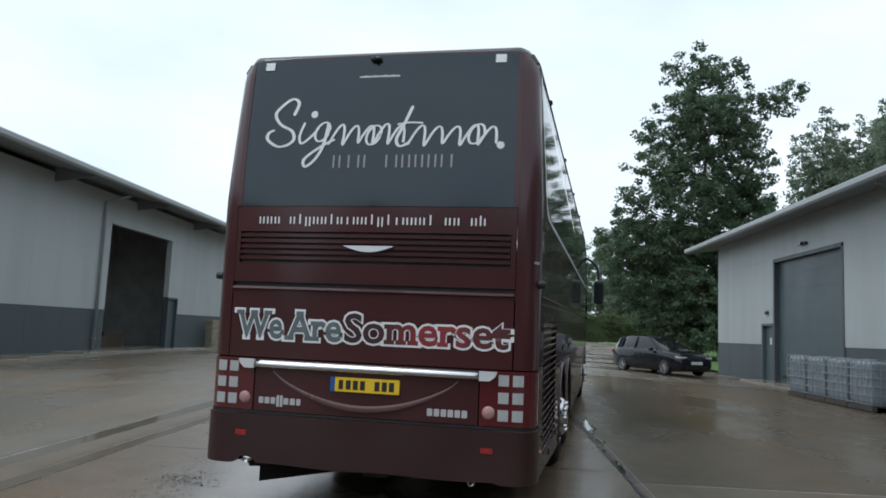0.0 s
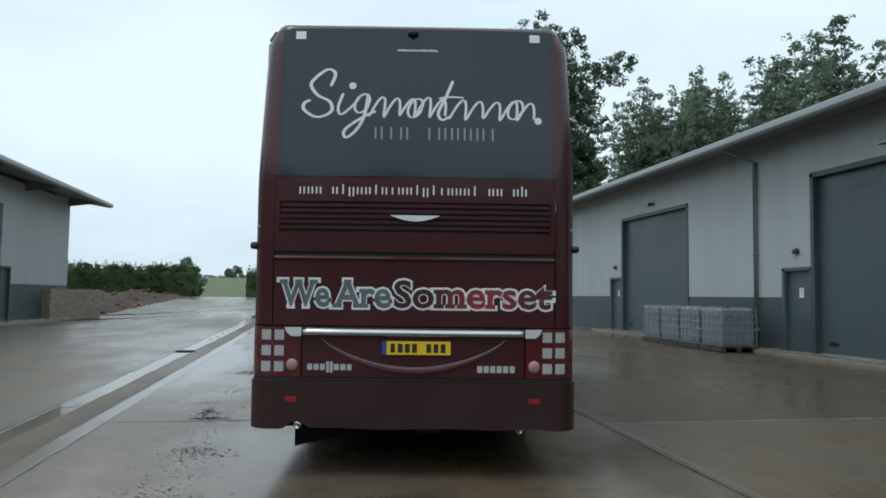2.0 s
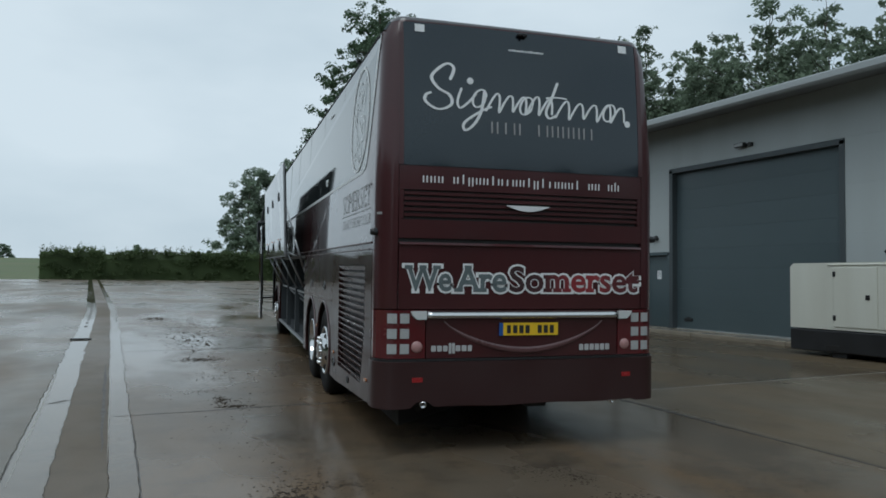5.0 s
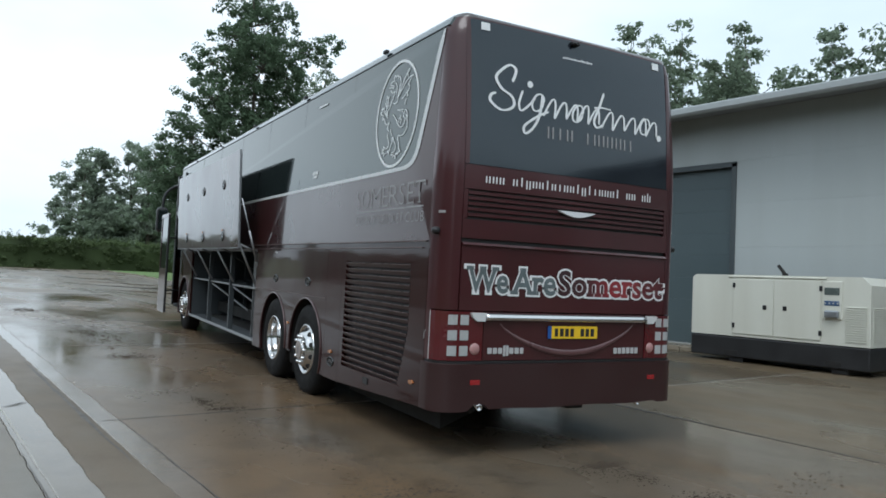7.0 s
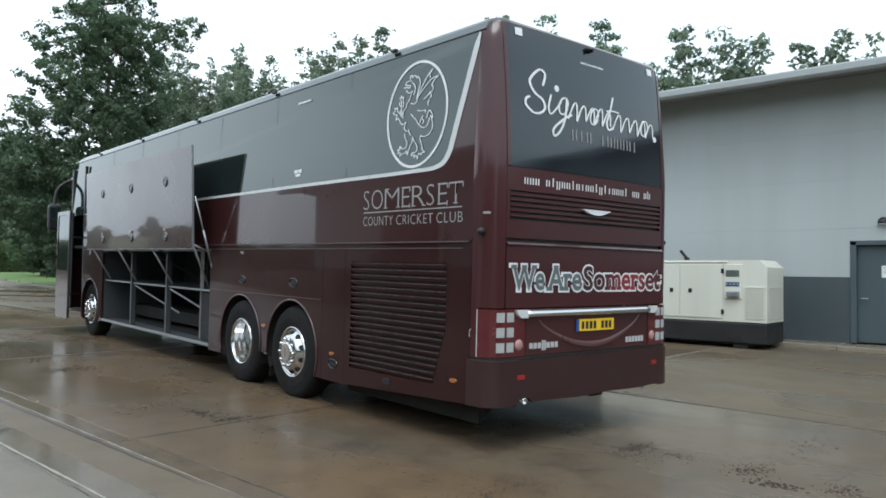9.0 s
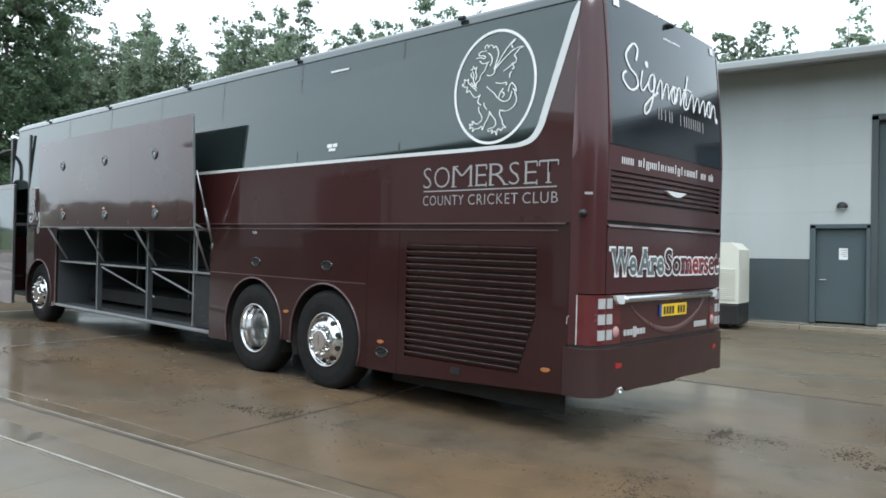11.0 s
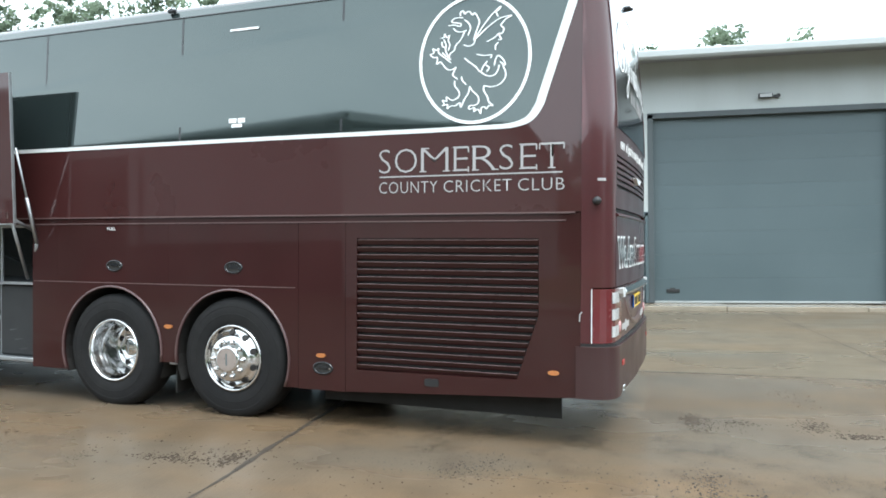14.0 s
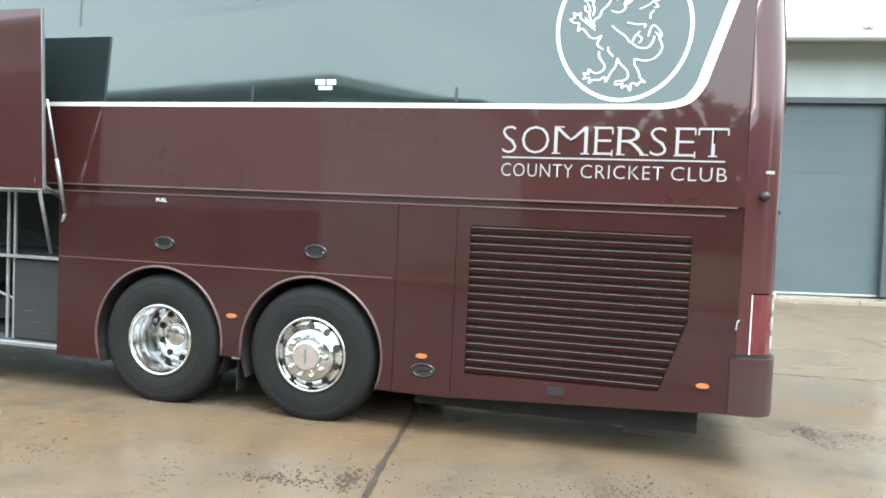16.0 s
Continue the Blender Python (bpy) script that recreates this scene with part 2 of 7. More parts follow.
M["slab"] = wet_concrete("wet_yard_concrete", (0.124, 0.099, 0.072), (0.058, 0.044, 0.031), (0.142, 0.096, 0.056))
# east bays, paler near and darker beyond: brightness by view put into the colours
M["slab_pale"] = wet_concrete("paler_east_concrete", (0.128, 0.108, 0.079), (0.078, 0.063, 0.045), (0.138, 0.105, 0.069), 0.46, 0.20, 1.2)
M["slab_east"] = wet_concrete("darker_east_concrete", (0.102, 0.084, 0.060), (0.064, 0.051, 0.036), (0.122, 0.091, 0.057), 0.38, 0.16, 1.15)
# far bays: sky sheen at a low angle is put into this paler colour
M["slab_far"] = wet_concrete("sky_paled_far_concrete", (0.165, 0.146, 0.118), (0.10, 0.085, 0.065), (0.165, 0.128, 0.088), 0.44, 0.20)
M["strip"] = wet_concrete("pale_wet_channel_concrete", (0.134, 0.112, 0.085), (0.072, 0.057, 0.041), (0.142, 0.103, 0.066), 0.18, 0.06)
M["joint_pale"] = material("pale_limed_joint", (0.30, 0.285, 0.25), 0.45, var=0.3, scale=6, bump=0.2)
M["strip_wet"] = wet_concrete("flooded_channel_edge", (0.150, 0.132, 0.106), (0.09, 0.076, 0.059), (0.148, 0.116, 0.082), 0.10, 0.02)
M["slab_west"] = wet_concrete("drier_west_concrete", (0.15, 0.135, 0.11), (0.095, 0.08, 0.06), (0.165, 0.128, 0.09), 0.46, 0.22)
M["waist"] = material("dull_waist_strip", (0.10, 0.060, 0.058), 0.4, var=0.1, bump=0.0)
M["channel"] = wet_concrete("silted_channel_concrete", (0.138, 0.114, 0.085), (0.082, 0.064, 0.045), (0.136, 0.102, 0.068), 0.62, 0.40)
M["apron"] = wet_concrete("raised_apron_concrete", (0.27, 0.245, 0.20), (0.16, 0.14, 0.11), (0.28, 0.235, 0.175))
M["joint"] = material("dark_joint_filler", (0.03, 0.026, 0.022), 0.6, var=0.3, scale=8, bump=0.2)
M["joint_worn"] = material("silted_worn_joint", (0.045, 0.036, 0.028), 0.5, var=0.35, scale=10, bump=0.3)
M["mud"] = material("dark_wet_mud", (0.048, 0.036, 0.026), 0.85, var=0.35, scale=20, bump=0.5, spec=0.2)
M["water"] = material("standing_water", (0.03, 0.026, 0.02), 0.02, var=0.1, scale=2, bump=0.0, rough_var=0.01)
M["grass"] = material("meadow_grass", (0.102, 0.135, 0.055), 0.85, var=0.35, scale=0.25, fine=9, bump=0.6, dist=0.05,
                      tint=(0.14, 0.14, 0.07), tint_amount=0.7, tint_scale=0.04)
M["verge"] = material("lush_verge_grass", (0.115, 0.19, 0.052), 0.85, var=0.3, scale=0.8, fine=20, bump=0.6, dist=0.04)
M["cladding"] = material("pale_grey_wall_cladding", (0.405, 0.435, 0.432), 0.5, var=0.05, scale=0.6, fine=120, bump=0.05, random_obj=0.006,
                         tint=(0.28, 0.285, 0.265), tint_amount=0.25, tint_scale=1.2, streak=True)
M["plinth"] = material("blue_grey_plinth_cladding", (0.055, 0.073, 0.080), 0.5, var=0.10, scale=1.0, bump=0.05, tint=(0.085, 0.09, 0.085), tint_amount=0.3, tint_scale=1.2, streak=True)
M["door_grey"] = material("blue_grey_shutter", (0.066, 0.092, 0.100), 0.45, var=0.08, scale=0.8, bump=0.05, random_obj=0.02)
M["trim_grey"] = material("dark_grey_door_trim", (0.055, 0.067, 0.072), 0.45, var=0.08, scale=2, bump=0.03)
M["roof_edge"] = material("pale_metal_roof_edge", (0.34, 0.36, 0.36), 0.42, var=0.08, scale=1.5, bump=0.04, metal=0.2)
M["soffit"] = material("grey_soffit_sheet", (0.20, 0.205, 0.21), 0.55, var=0.1, scale=1.0, bump=0.05)
M["paper"] = material("white_paper_notice", (0.72, 0.74, 0.74), 0.7, var=0.05, bump=0.0)
M["crate_wood"] = material("rough_brown_timber", (0.075, 0.055, 0.04), 0.8, var=0.3, scale=8, bump=0.3)
# pale lining: the colour makes up for light missing inside the shed
M["shed_lining"] = material("pale_shed_lining", (0.55, 0.56, 0.54), 0.85, var=0.3, scale=1.5, bump=0.2)


# ---------------------------------------------------------------- mesh helpers
def link(name, bm, mat, parent=None, label="", smooth=False):
    me = bpy.data.meshes.new(name)
    bmesh.ops.recalc_face_normals(bm, faces=bm.faces)
    bm.to_mesh(me)
    bm.free()
    if smooth:
        for p in me.polygons:
            p.use_smooth = True
    me.materials.append(mat)
    ob = new(name, me)
    ob.parent = parent
    return tagged(ob, label)


def part(name, bm, mat, parent, label="", smooth=False):
    return link(name, bm, mat, parent, label, smooth)


def thing(name, m, label, category, group="", kind=""):
    ob = new(name)
    ob.matrix_basis = m
    ob.empty_display_size = 0.2
    return tagged(ob, label, category, group, kind)


def box(bm, x0, x1, y0, y1, z0, z1, bevel=0.0, seg=2, m=None):
    r = bmesh.ops.create_cube(bm, size=1.0)
    for v in r["verts"]:
        v.co = Vector((x0 + (v.co.x + 0.5) * (x1 - x0), y0 + (v.co.y + 0.5) * (y1 - y0), z0 + (v.co.z + 0.5) * (z1 - z0)))
    verts = r["verts"]
    if bevel:
        edges = list({e for v in verts for e in v.link_edges})
        res = bmesh.ops.bevel(bm, geom=edges, offset=bevel, segments=seg, affect="EDGES", profile=0.5)
        verts = list({v for f in res["faces"] for v in f.verts} | {v for v in verts if v.is_valid})
    if m is not None:
        bmesh.ops.transform(bm, matrix=m, verts=verts)
    return bm


def cyl(bm, p, q, r0, r1=None, seg=16, caps=True):
    p, q = Vector(p), Vector(q)
    d = q - p
    m = Matrix.Translation((p + q) / 2) @ d.to_track_quat("Z", "Y").to_matrix().to_4x4()
    bmesh.ops.create_cone(bm, cap_ends=caps, segments=seg, radius1=r0, radius2=r0 if r1 is None else r1, depth=d.length, matrix=m)
    return bm


def tube(bm, pts, r, seg=8):
    """A round bar swept along a run of points, capped at both ends."""
    pts = [Vector(p) for p in pts]
    rings, up = [], None
    for i, p in enumerate(pts):
        d = (pts[min(i + 1, len(pts) - 1)] - pts[max(i - 1, 0)]).normalized()
        if d.length < 1e-6:
            d = (pts[1] - pts[0]).normalized()
        a = d.orthogonal().normalized() if up is None else (up - d * up.dot(d)).normalized()
        up = a
        b = d.cross(a)
        rings.append([bm.verts.new(p + r * (math.cos(2 * math.pi * k / seg) * a + math.sin(2 * math.pi * k / seg) * b)) for k in range(seg)])
    for s, t in zip(rings, rings[1:]):
        for k in range(seg):
            j = (k + 1) % seg
            bm.faces.new((s[k], s[j], t[j], t[k]))
    bm.faces.new(rings[0][::-1]), bm.faces.new(rings[-1])
    return bm


def lathe(bm, prof, axis_point, axis, seg=40):
    """Turn a profile of (radius, along) about an axis."""
    axis = Vector(axis).normalized()
    a = axis.orthogonal().normalized()
    b = axis.cross(a)
    c0 = Vector(axis_point)
    rings = []
    for r, h in prof:
        if r <= 1e-6:
            rings.append([bm.verts.new(c0 + axis * h)])
        else:
            rings.append([bm.verts.new(c0 + axis * h + r * (math.cos(2 * math.pi * k / seg) * a + math.sin(2 * math.pi * k / seg) * b)) for k in range(seg)])
    for s, t in zip(rings, rings[1:]):
        for k in range(seg):
            j = (k + 1) % seg
            if len(s) == 1 and len(t) > 1:
                bm.faces.new((s[0], t[j], t[k]))
            elif len(t) == 1 and len(s) > 1:
                bm.faces.new((s[k], s[j], t[0]))
            elif len(s) > 1:
                bm.faces.new((s[k], s[j], t[j], t[k]))
    return bm


def plate(bm, outline, holes, put, thick):
    """A flat plate with holes: 2D outlines, put(a, b, d) gives the place at depth d."""
    from mathutils.geometry import tessellate_polygon
    loops = [outline] + list(holes)
    flat = [p for lp in loops for p in lp]
    tris = tessellate_polygon([[Vector((p[0], p[1], 0)) for p in lp] for lp in loops])
    top = [bm.verts.new(put(p[0], p[1], 0.0)) for p in flat]
    bot = [bm.verts.new(put(p[0], p[1], thick)) for p in flat]
    for t in tris:
        if len(set(t)) == 3:
            try:
                bm.faces.new([top[i] for i in t])
                bm.faces.new([bot[i] for i in reversed(t)])
            except ValueError:
                pass
    k = 0
    for lp in loops:
        m = len(lp)
        for i in range(m):
            a, c = k + i, k + (i + 1) % m
            try:
                bm.faces.new((top[a], top[c], bot[c], bot[a]))
            except ValueError:
                pass
        k += m
    return bm


def text_mesh(name, body, mat, parent, put, width, height, extra=0.0, depth=0.002, label="", space=1.0, slab_serif=0.0):
    """Lettering fitted to a width and height; put(a, b, d) gives its place on the surface."""
    cu = bpy.data.curves.new(name, "FONT")
    cu.body, cu.size, cu.extrude, cu.offset = body, 1.0, 0.0, extra
    cu.space_character, cu.resolution_u = space, 3
    tmp = new("tmp_text", cu)
    dg = bpy.context.evaluated_depsgraph_get()
    me = bpy.data.meshes.new_from_object(tmp.evaluated_get(dg))
    bpy.data.objects.remove(tmp)
    xs = [v.co.x for v in me.vertices]
    ys = [v.co.y for v in me.vertices]
    x0, x1, y0, y1 = min(xs), max(xs), min(ys), max(ys)
    bm = bmesh.new()
    bm.from_mesh(me)
    bpy.data.meshes.remove(me)
    feet = []
    if slab_serif:
        for e in bm.edges:
            p, q = e.verts[0].co, e.verts[1].co
            if len(e.link_faces) == 1 and abs(p.y - q.y) < 0.002 and 0.06 < abs(p.x - q.x) < 0.30:
                feet.append((min(p.x, q.x), max(p.x, q.x), p.y, 1 if e.link_faces[0].calc_center_median().y > p.y else -1))
    shape = lambda x, y, d: Vector(put((x - x0) / (x1 - x0) * width, (y - y0) / (y1 - y0) * height, d))
    slabs = [[shape(x, y, -depth - 0.0008) for x, y in ((a - slab_serif, h), (b + slab_serif, h), (b + slab_serif, h + k * (0.05 + slab_serif)), (a - slab_serif, h + k * (0.05 + slab_serif)))] for a, b, h, k in feet]
    for v in bm.verts:
        v.co = Vector(put((v.co.x - x0) / (x1 - x0) * width, (v.co.y - y0) / (y1 - y0) * height, -depth))
    for q in slabs:
        bm.faces.new([bm.verts.new(p) for p in q])
    return part(name, bm, mat, parent, label)


# ---------------------------------------------------------------- ground
def gz(x, y):
    """Height of the ground: the yard climbs gently to the north, less so by the east shed, and lies lower to the west."""
    if y > 75.0:
        top = gz(x, 75.0)
        return top + (5.6 * min(1.0, (y - 88.0) / 170.0) if y > 88 else 0.0) + (2.0 * min(1.0, (y - 258.0) / 300.0) if y > 258 else 0.0)
    yy = max(y, -25.0)
    e = min(1.0, max(0.0, (x - 2.0) / 7.0)) * min(1.0, max(0.0, (62.0 - yy) / 26.0))
    w = min(1.0, max(0.0, (-4.7 - x) / 8.0)) * min(1.0, max(0.0, (70.0 - yy) / 30.0))
    dip = 0.32 * min(1.0, max(0.0, (yy - 27.0) / 13.0)) * min(1.0, max(0.0, (62.0 - yy) / 18.0))
    return (0.0161 - 0.0125 * e) * (yy - 9.5) - (0.16 + dip) * w


def sheet(name, xs, ys, z_off, mat, parent=None, label=""):
    bm = bmesh.new()
    grid = [[bm.verts.new((x, y, gz(x, y) + z_off)) for x in xs] for y in ys]
    for a, b in zip(grid, grid[1:]):
        for i in range(len(xs) - 1):
            bm.faces.new((a[i], a[i + 1], b[i + 1], b[i]))
    return link(name, bm, mat, parent, label, True)


XS = [-14.6, -12.7, -10, -7, -4.7, 0, 2, 4, 6, 9, 11.2]
ground = sheet("ground", [-1500, -300, -60, -30] + XS + [14, 20, 60, 300, 1500], [-1500, -300, -60, -25, -10, 0, 10, 20, 30, 36, 42, 48, 54, 60, 66, 72, 75, 80, 88, 120, 180, 258, 400, 558, 3000],
               -0.09, M["grass"])
tagged(ground, "damp green meadow and field ground", "ground", kind="structure")

YARD_END = 75.0
yard = sheet("pavement", XS, [-40, -25, -10, 0, 10, 20, 30, 36, 42, 48, 54, 60, 66, YARD_END - 0.2], -0.035, M["joint"])
tagged(yard, "wet concrete yard laid in large bays", "pavement", kind="structure")

YJ = [-39.8, -31.0, -25.0, -19.5, -13.8, -8.2, -2.5, 3.2, 8.9, 14.95, 20.0, 26.4, 32.0, 37.5, 43.0, 48.6, 54.2, 59.8, 65.4, 70.2, YARD_END]


def skew(y):
    """The channel drifts slightly to the east as it runs north."""
    return 0.024 * (min(y, 27.0) - 8.0)


def fray(x, y):
    """How far the worn edge of a strip strays from its line."""
    if not -4.7 < x < -3.4 or not -6 < y < 34:
        return 0.0
    s = 11.0 * round(x, 1)
    worn = 0.35 + 0.65 * min(1.0, max(0.0, (y - 10.0) / 5.0))
    return worn * (0.022 * noise.noise(Vector((s, y * 0.8, 0))) + 0.034 * noise.noise(Vector((s, y * 2.9, 5))) + 0.030 * noise.noise(Vector((s, y * 9.0, 9))))


def slab(x0, x1, y0, y1, mat, g=0.006, drift=(1, 1)):
    """One cast bay of concrete, with a soft arris, following the fall of the yard."""
    bm = bmesh.new()
    worn = -6 < y1 and y0 < 34 and (-4.7 < x0 < -3.4 or -4.7 < x1 < -3.4)
    n = max(1, int((y1 - y0) / (0.06 if worn else 2.8)))
    m = max(1, int((x1 - x0) / 1.6))
    rows = []
    for k in range(n + 1):
        y = y0 + g + (y1 - y0 - 2 * g) * k / n
        a, b = x0 + g + skew(y) * drift[0] + fray(x0, y), x1 - g + skew(y) * drift[1] + fray(x1, y)
        row = [(a, y, gz(a, y) - 0.03), (a, y, gz(a, y) - 0.004)]
        row += [(a + 0.006 + (b - a - 0.012) * i / m, y, gz(a + (b - a) * i / m, y)) for i in range(m + 1)]
        row += [(b, y, gz(b, y) - 0.004), (b, y, gz(b, y) - 0.03)]
        rows.append([bm.verts.new(p) for p in row])
    for a, b in zip(rows, rows[1:]):
        for i in range(len(a) - 1):
            bm.faces.new((a[i], a[i + 1], b[i + 1], b[i]))
    for r in (rows[0], rows[-1]):
        bm.faces.new(r)
    return part("slab", bm, mat, yard)


for y0, y1 in zip(YJ, YJ[1:]):
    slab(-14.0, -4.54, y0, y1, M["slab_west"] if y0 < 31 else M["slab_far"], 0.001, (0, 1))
    slab(-4.537, -4.2275, y0, y1, M["strip_wet"], 0.0003)
    slab(-4.2265, -3.832, y0, y1, M["channel"], 0.0003)
    slab(-3.831, -3.621, y0, y1, M["strip"], 0.0003)
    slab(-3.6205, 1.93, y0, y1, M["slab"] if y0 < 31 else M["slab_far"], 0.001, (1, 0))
    d = -0.5
    slab(1.93, 10.1 if y1 < 36 else 11.1, max(y0 + d, -39.8), min(y1 + d, YARD_END), M["slab_pale"] if y1 + d < 8.6 else M["slab_east"] if y0 < 26 else M["slab_far"], 0.006, (0, 0))


slab(10.105, 11.3, 29.77, 35.45, M["slab_east"], 0.004, (0, 0))

# raised aprons along both sheds
def apron(name, x0, x1, y0, y1, h, label):
    bm = bmesh.new()
    n = max(1, int((y1 - y0) / 2.9))
    for k in range(n):
        a, b = y0 + (y1 - y0) * k / n, y0 + (y1 - y0) * (k + 1) / n
        z = max(gz((x0 + x1) / 2, a), gz((x0 + x1) / 2, b))
        box(bm, x0, x1, a + 0.004, b - 0.004, z - 0.25, z + h, 0.012, 1)
    return tagged(link(name, bm, M["apron"]), label, "pavement", kind="structure")


apron("pavement_east", 10.12, 11.25, -14.0, 29.75, 0.09, "pale raised concrete apron along the shed doors")
apron("pavement_west", -14.8, -12.9, -14.0, 42.0, 0.12, "pale raised concrete apron along the open shed")


# ---------------------------------------------------------------- sheds
def split(lo, hi, cuts):
    """The stretches of lo..hi that are left between the cuts."""
    out, a = [], lo
    for c, d in sorted(cuts):
        if c > a:
            out.append((a, min(c, hi)))
        a = max(a, d)
    if a < hi:
        out.append((a, hi))
    return out


def shed(side, face, y_lo, y_hi, base, openings, courses, band, label):
    """A portal shed wall of cladding courses; openings are (y0, y1, top). side is +1 where the yard lies at smaller x."""
    s = side
    wall = bmesh.new()
    zs = sorted({base - 0.4, courses[-1]} | {o[2] for o in openings})
    for z0, z1 in zip(zs, zs[1:]):
        for a, b in split(y_lo, y_hi, [(o[0], o[1]) for o in openings if o[2] >= z1 - 1e-6]):
            box(wall, *sorted((face + s * 0.03, face + s * 0.24)), a + 0.001, b - 0.001, z0, z1)
    w = tagged(link("wall_east" if s > 0 else "wall_west", wall, M["cladding"]), label, "wall", kind="structure")
    for z0, z1 in zip(courses, courses[1:]):
        cuts = [o[2] for o in openings if z0 < o[2] < z1]
        for c0, c1 in zip([z0] + sorted(set(cuts)), sorted(set(cuts)) + [z1]):
            for a, b in split(y_lo, y_hi, [(o[0], o[1]) for o in openings if o[2] >= c1 - 1e-6]):
                n = max(1, round((b - a) / 5.8))
                for k in range(n):
                    p, q = a + (b - a) * k / n, a + (b - a) * (k + 1) / n
                    lowest = c1 <= band + 1e-6
                    bm = bmesh.new()
                    out = 0.0 if not lowest else 0.012
                    box(bm, *sorted((face - s * 0.0 + s * out, face + s * 0.028)), p + 0.001, q - 0.001, c0 + (0.0008 if c0 == z0 else 0), c1 - (0.0008 if c1 == z1 else 0), 0.001, 1)
                    part("panel", bm, M["plinth"] if lowest else M["cladding"], w)
    return w


EAST = 10.88
E_DOORS = [(22.90, 28.34), (11.30, 16.74), (-0.30, 5.14)]
E_OPEN = [(a, b, 4.63) for a, b in E_DOORS] + [(b, b + 1.18, 2.28) for a, b in E_DOORS]
shed(1, EAST, -14.0, 34.92, 0.0, E_OPEN, [-0.25, 1.50, 2.55, 3.60, 4.64, 5.84], 1.50, "pale grey clad shed wall above a blue-grey plinth")
WEST = -14.0
W_OPEN = [(27.45, 32.90, 5.0), (32.90, 33.95, 2.45)]
shed(-1, WEST, 18.0, 41.2, 0.0, W_OPEN, [-0.25, 1.72, 2.80, 3.90, 5.0, 6.12], 1.72, "pale grey clad open shed wall above a blue-grey plinth")


def end_walls(name, s, face, y, h, width, ridge):
    bm = bmesh.new()
    x0, x1 = face + s * 0.03, face + s * width
    plate(bm, [(x0, -0.1), (x1, -0.1), (x1, h), ((x0 + x1) / 2, ridge), (x0, h)], [], lambda a, b, d: (a, y - d, b), 0.2)
    return tagged(link(name, bm, M["cladding"]), "pale grey clad gable wall", "wall", kind="structure")


end_walls("wall_east_gable", 1, EAST, 34.90, 5.8, 18.0, 7.4)
end_walls("wall_east_near_gable", 1, EAST, -13.8, 5.8, 18.0, 7.4)
end_walls("wall_west_gable", -1, WEST, 41.18, 6.15, 18.0, 7.8)
end_walls("wall_west_near_gable", -1, WEST, 18.2, 6.15, 18.0, 7.8)
for nm, x0, x1 in (("wall_east_back", EAST + 17.9, EAST + 18.1), ("wall_west_back", WEST - 18.1, WEST - 17.9)):
    bm = bmesh.new()
    box(bm, x0, x1, -14 if x0 > 0 else 18, 34.9 if x0 > 0 else 41.2, -0.1, 5.9)
    tagged(link(nm, bm, M["cladding"]), "pale grey clad rear wall of the shed", "wall", kind="structure")


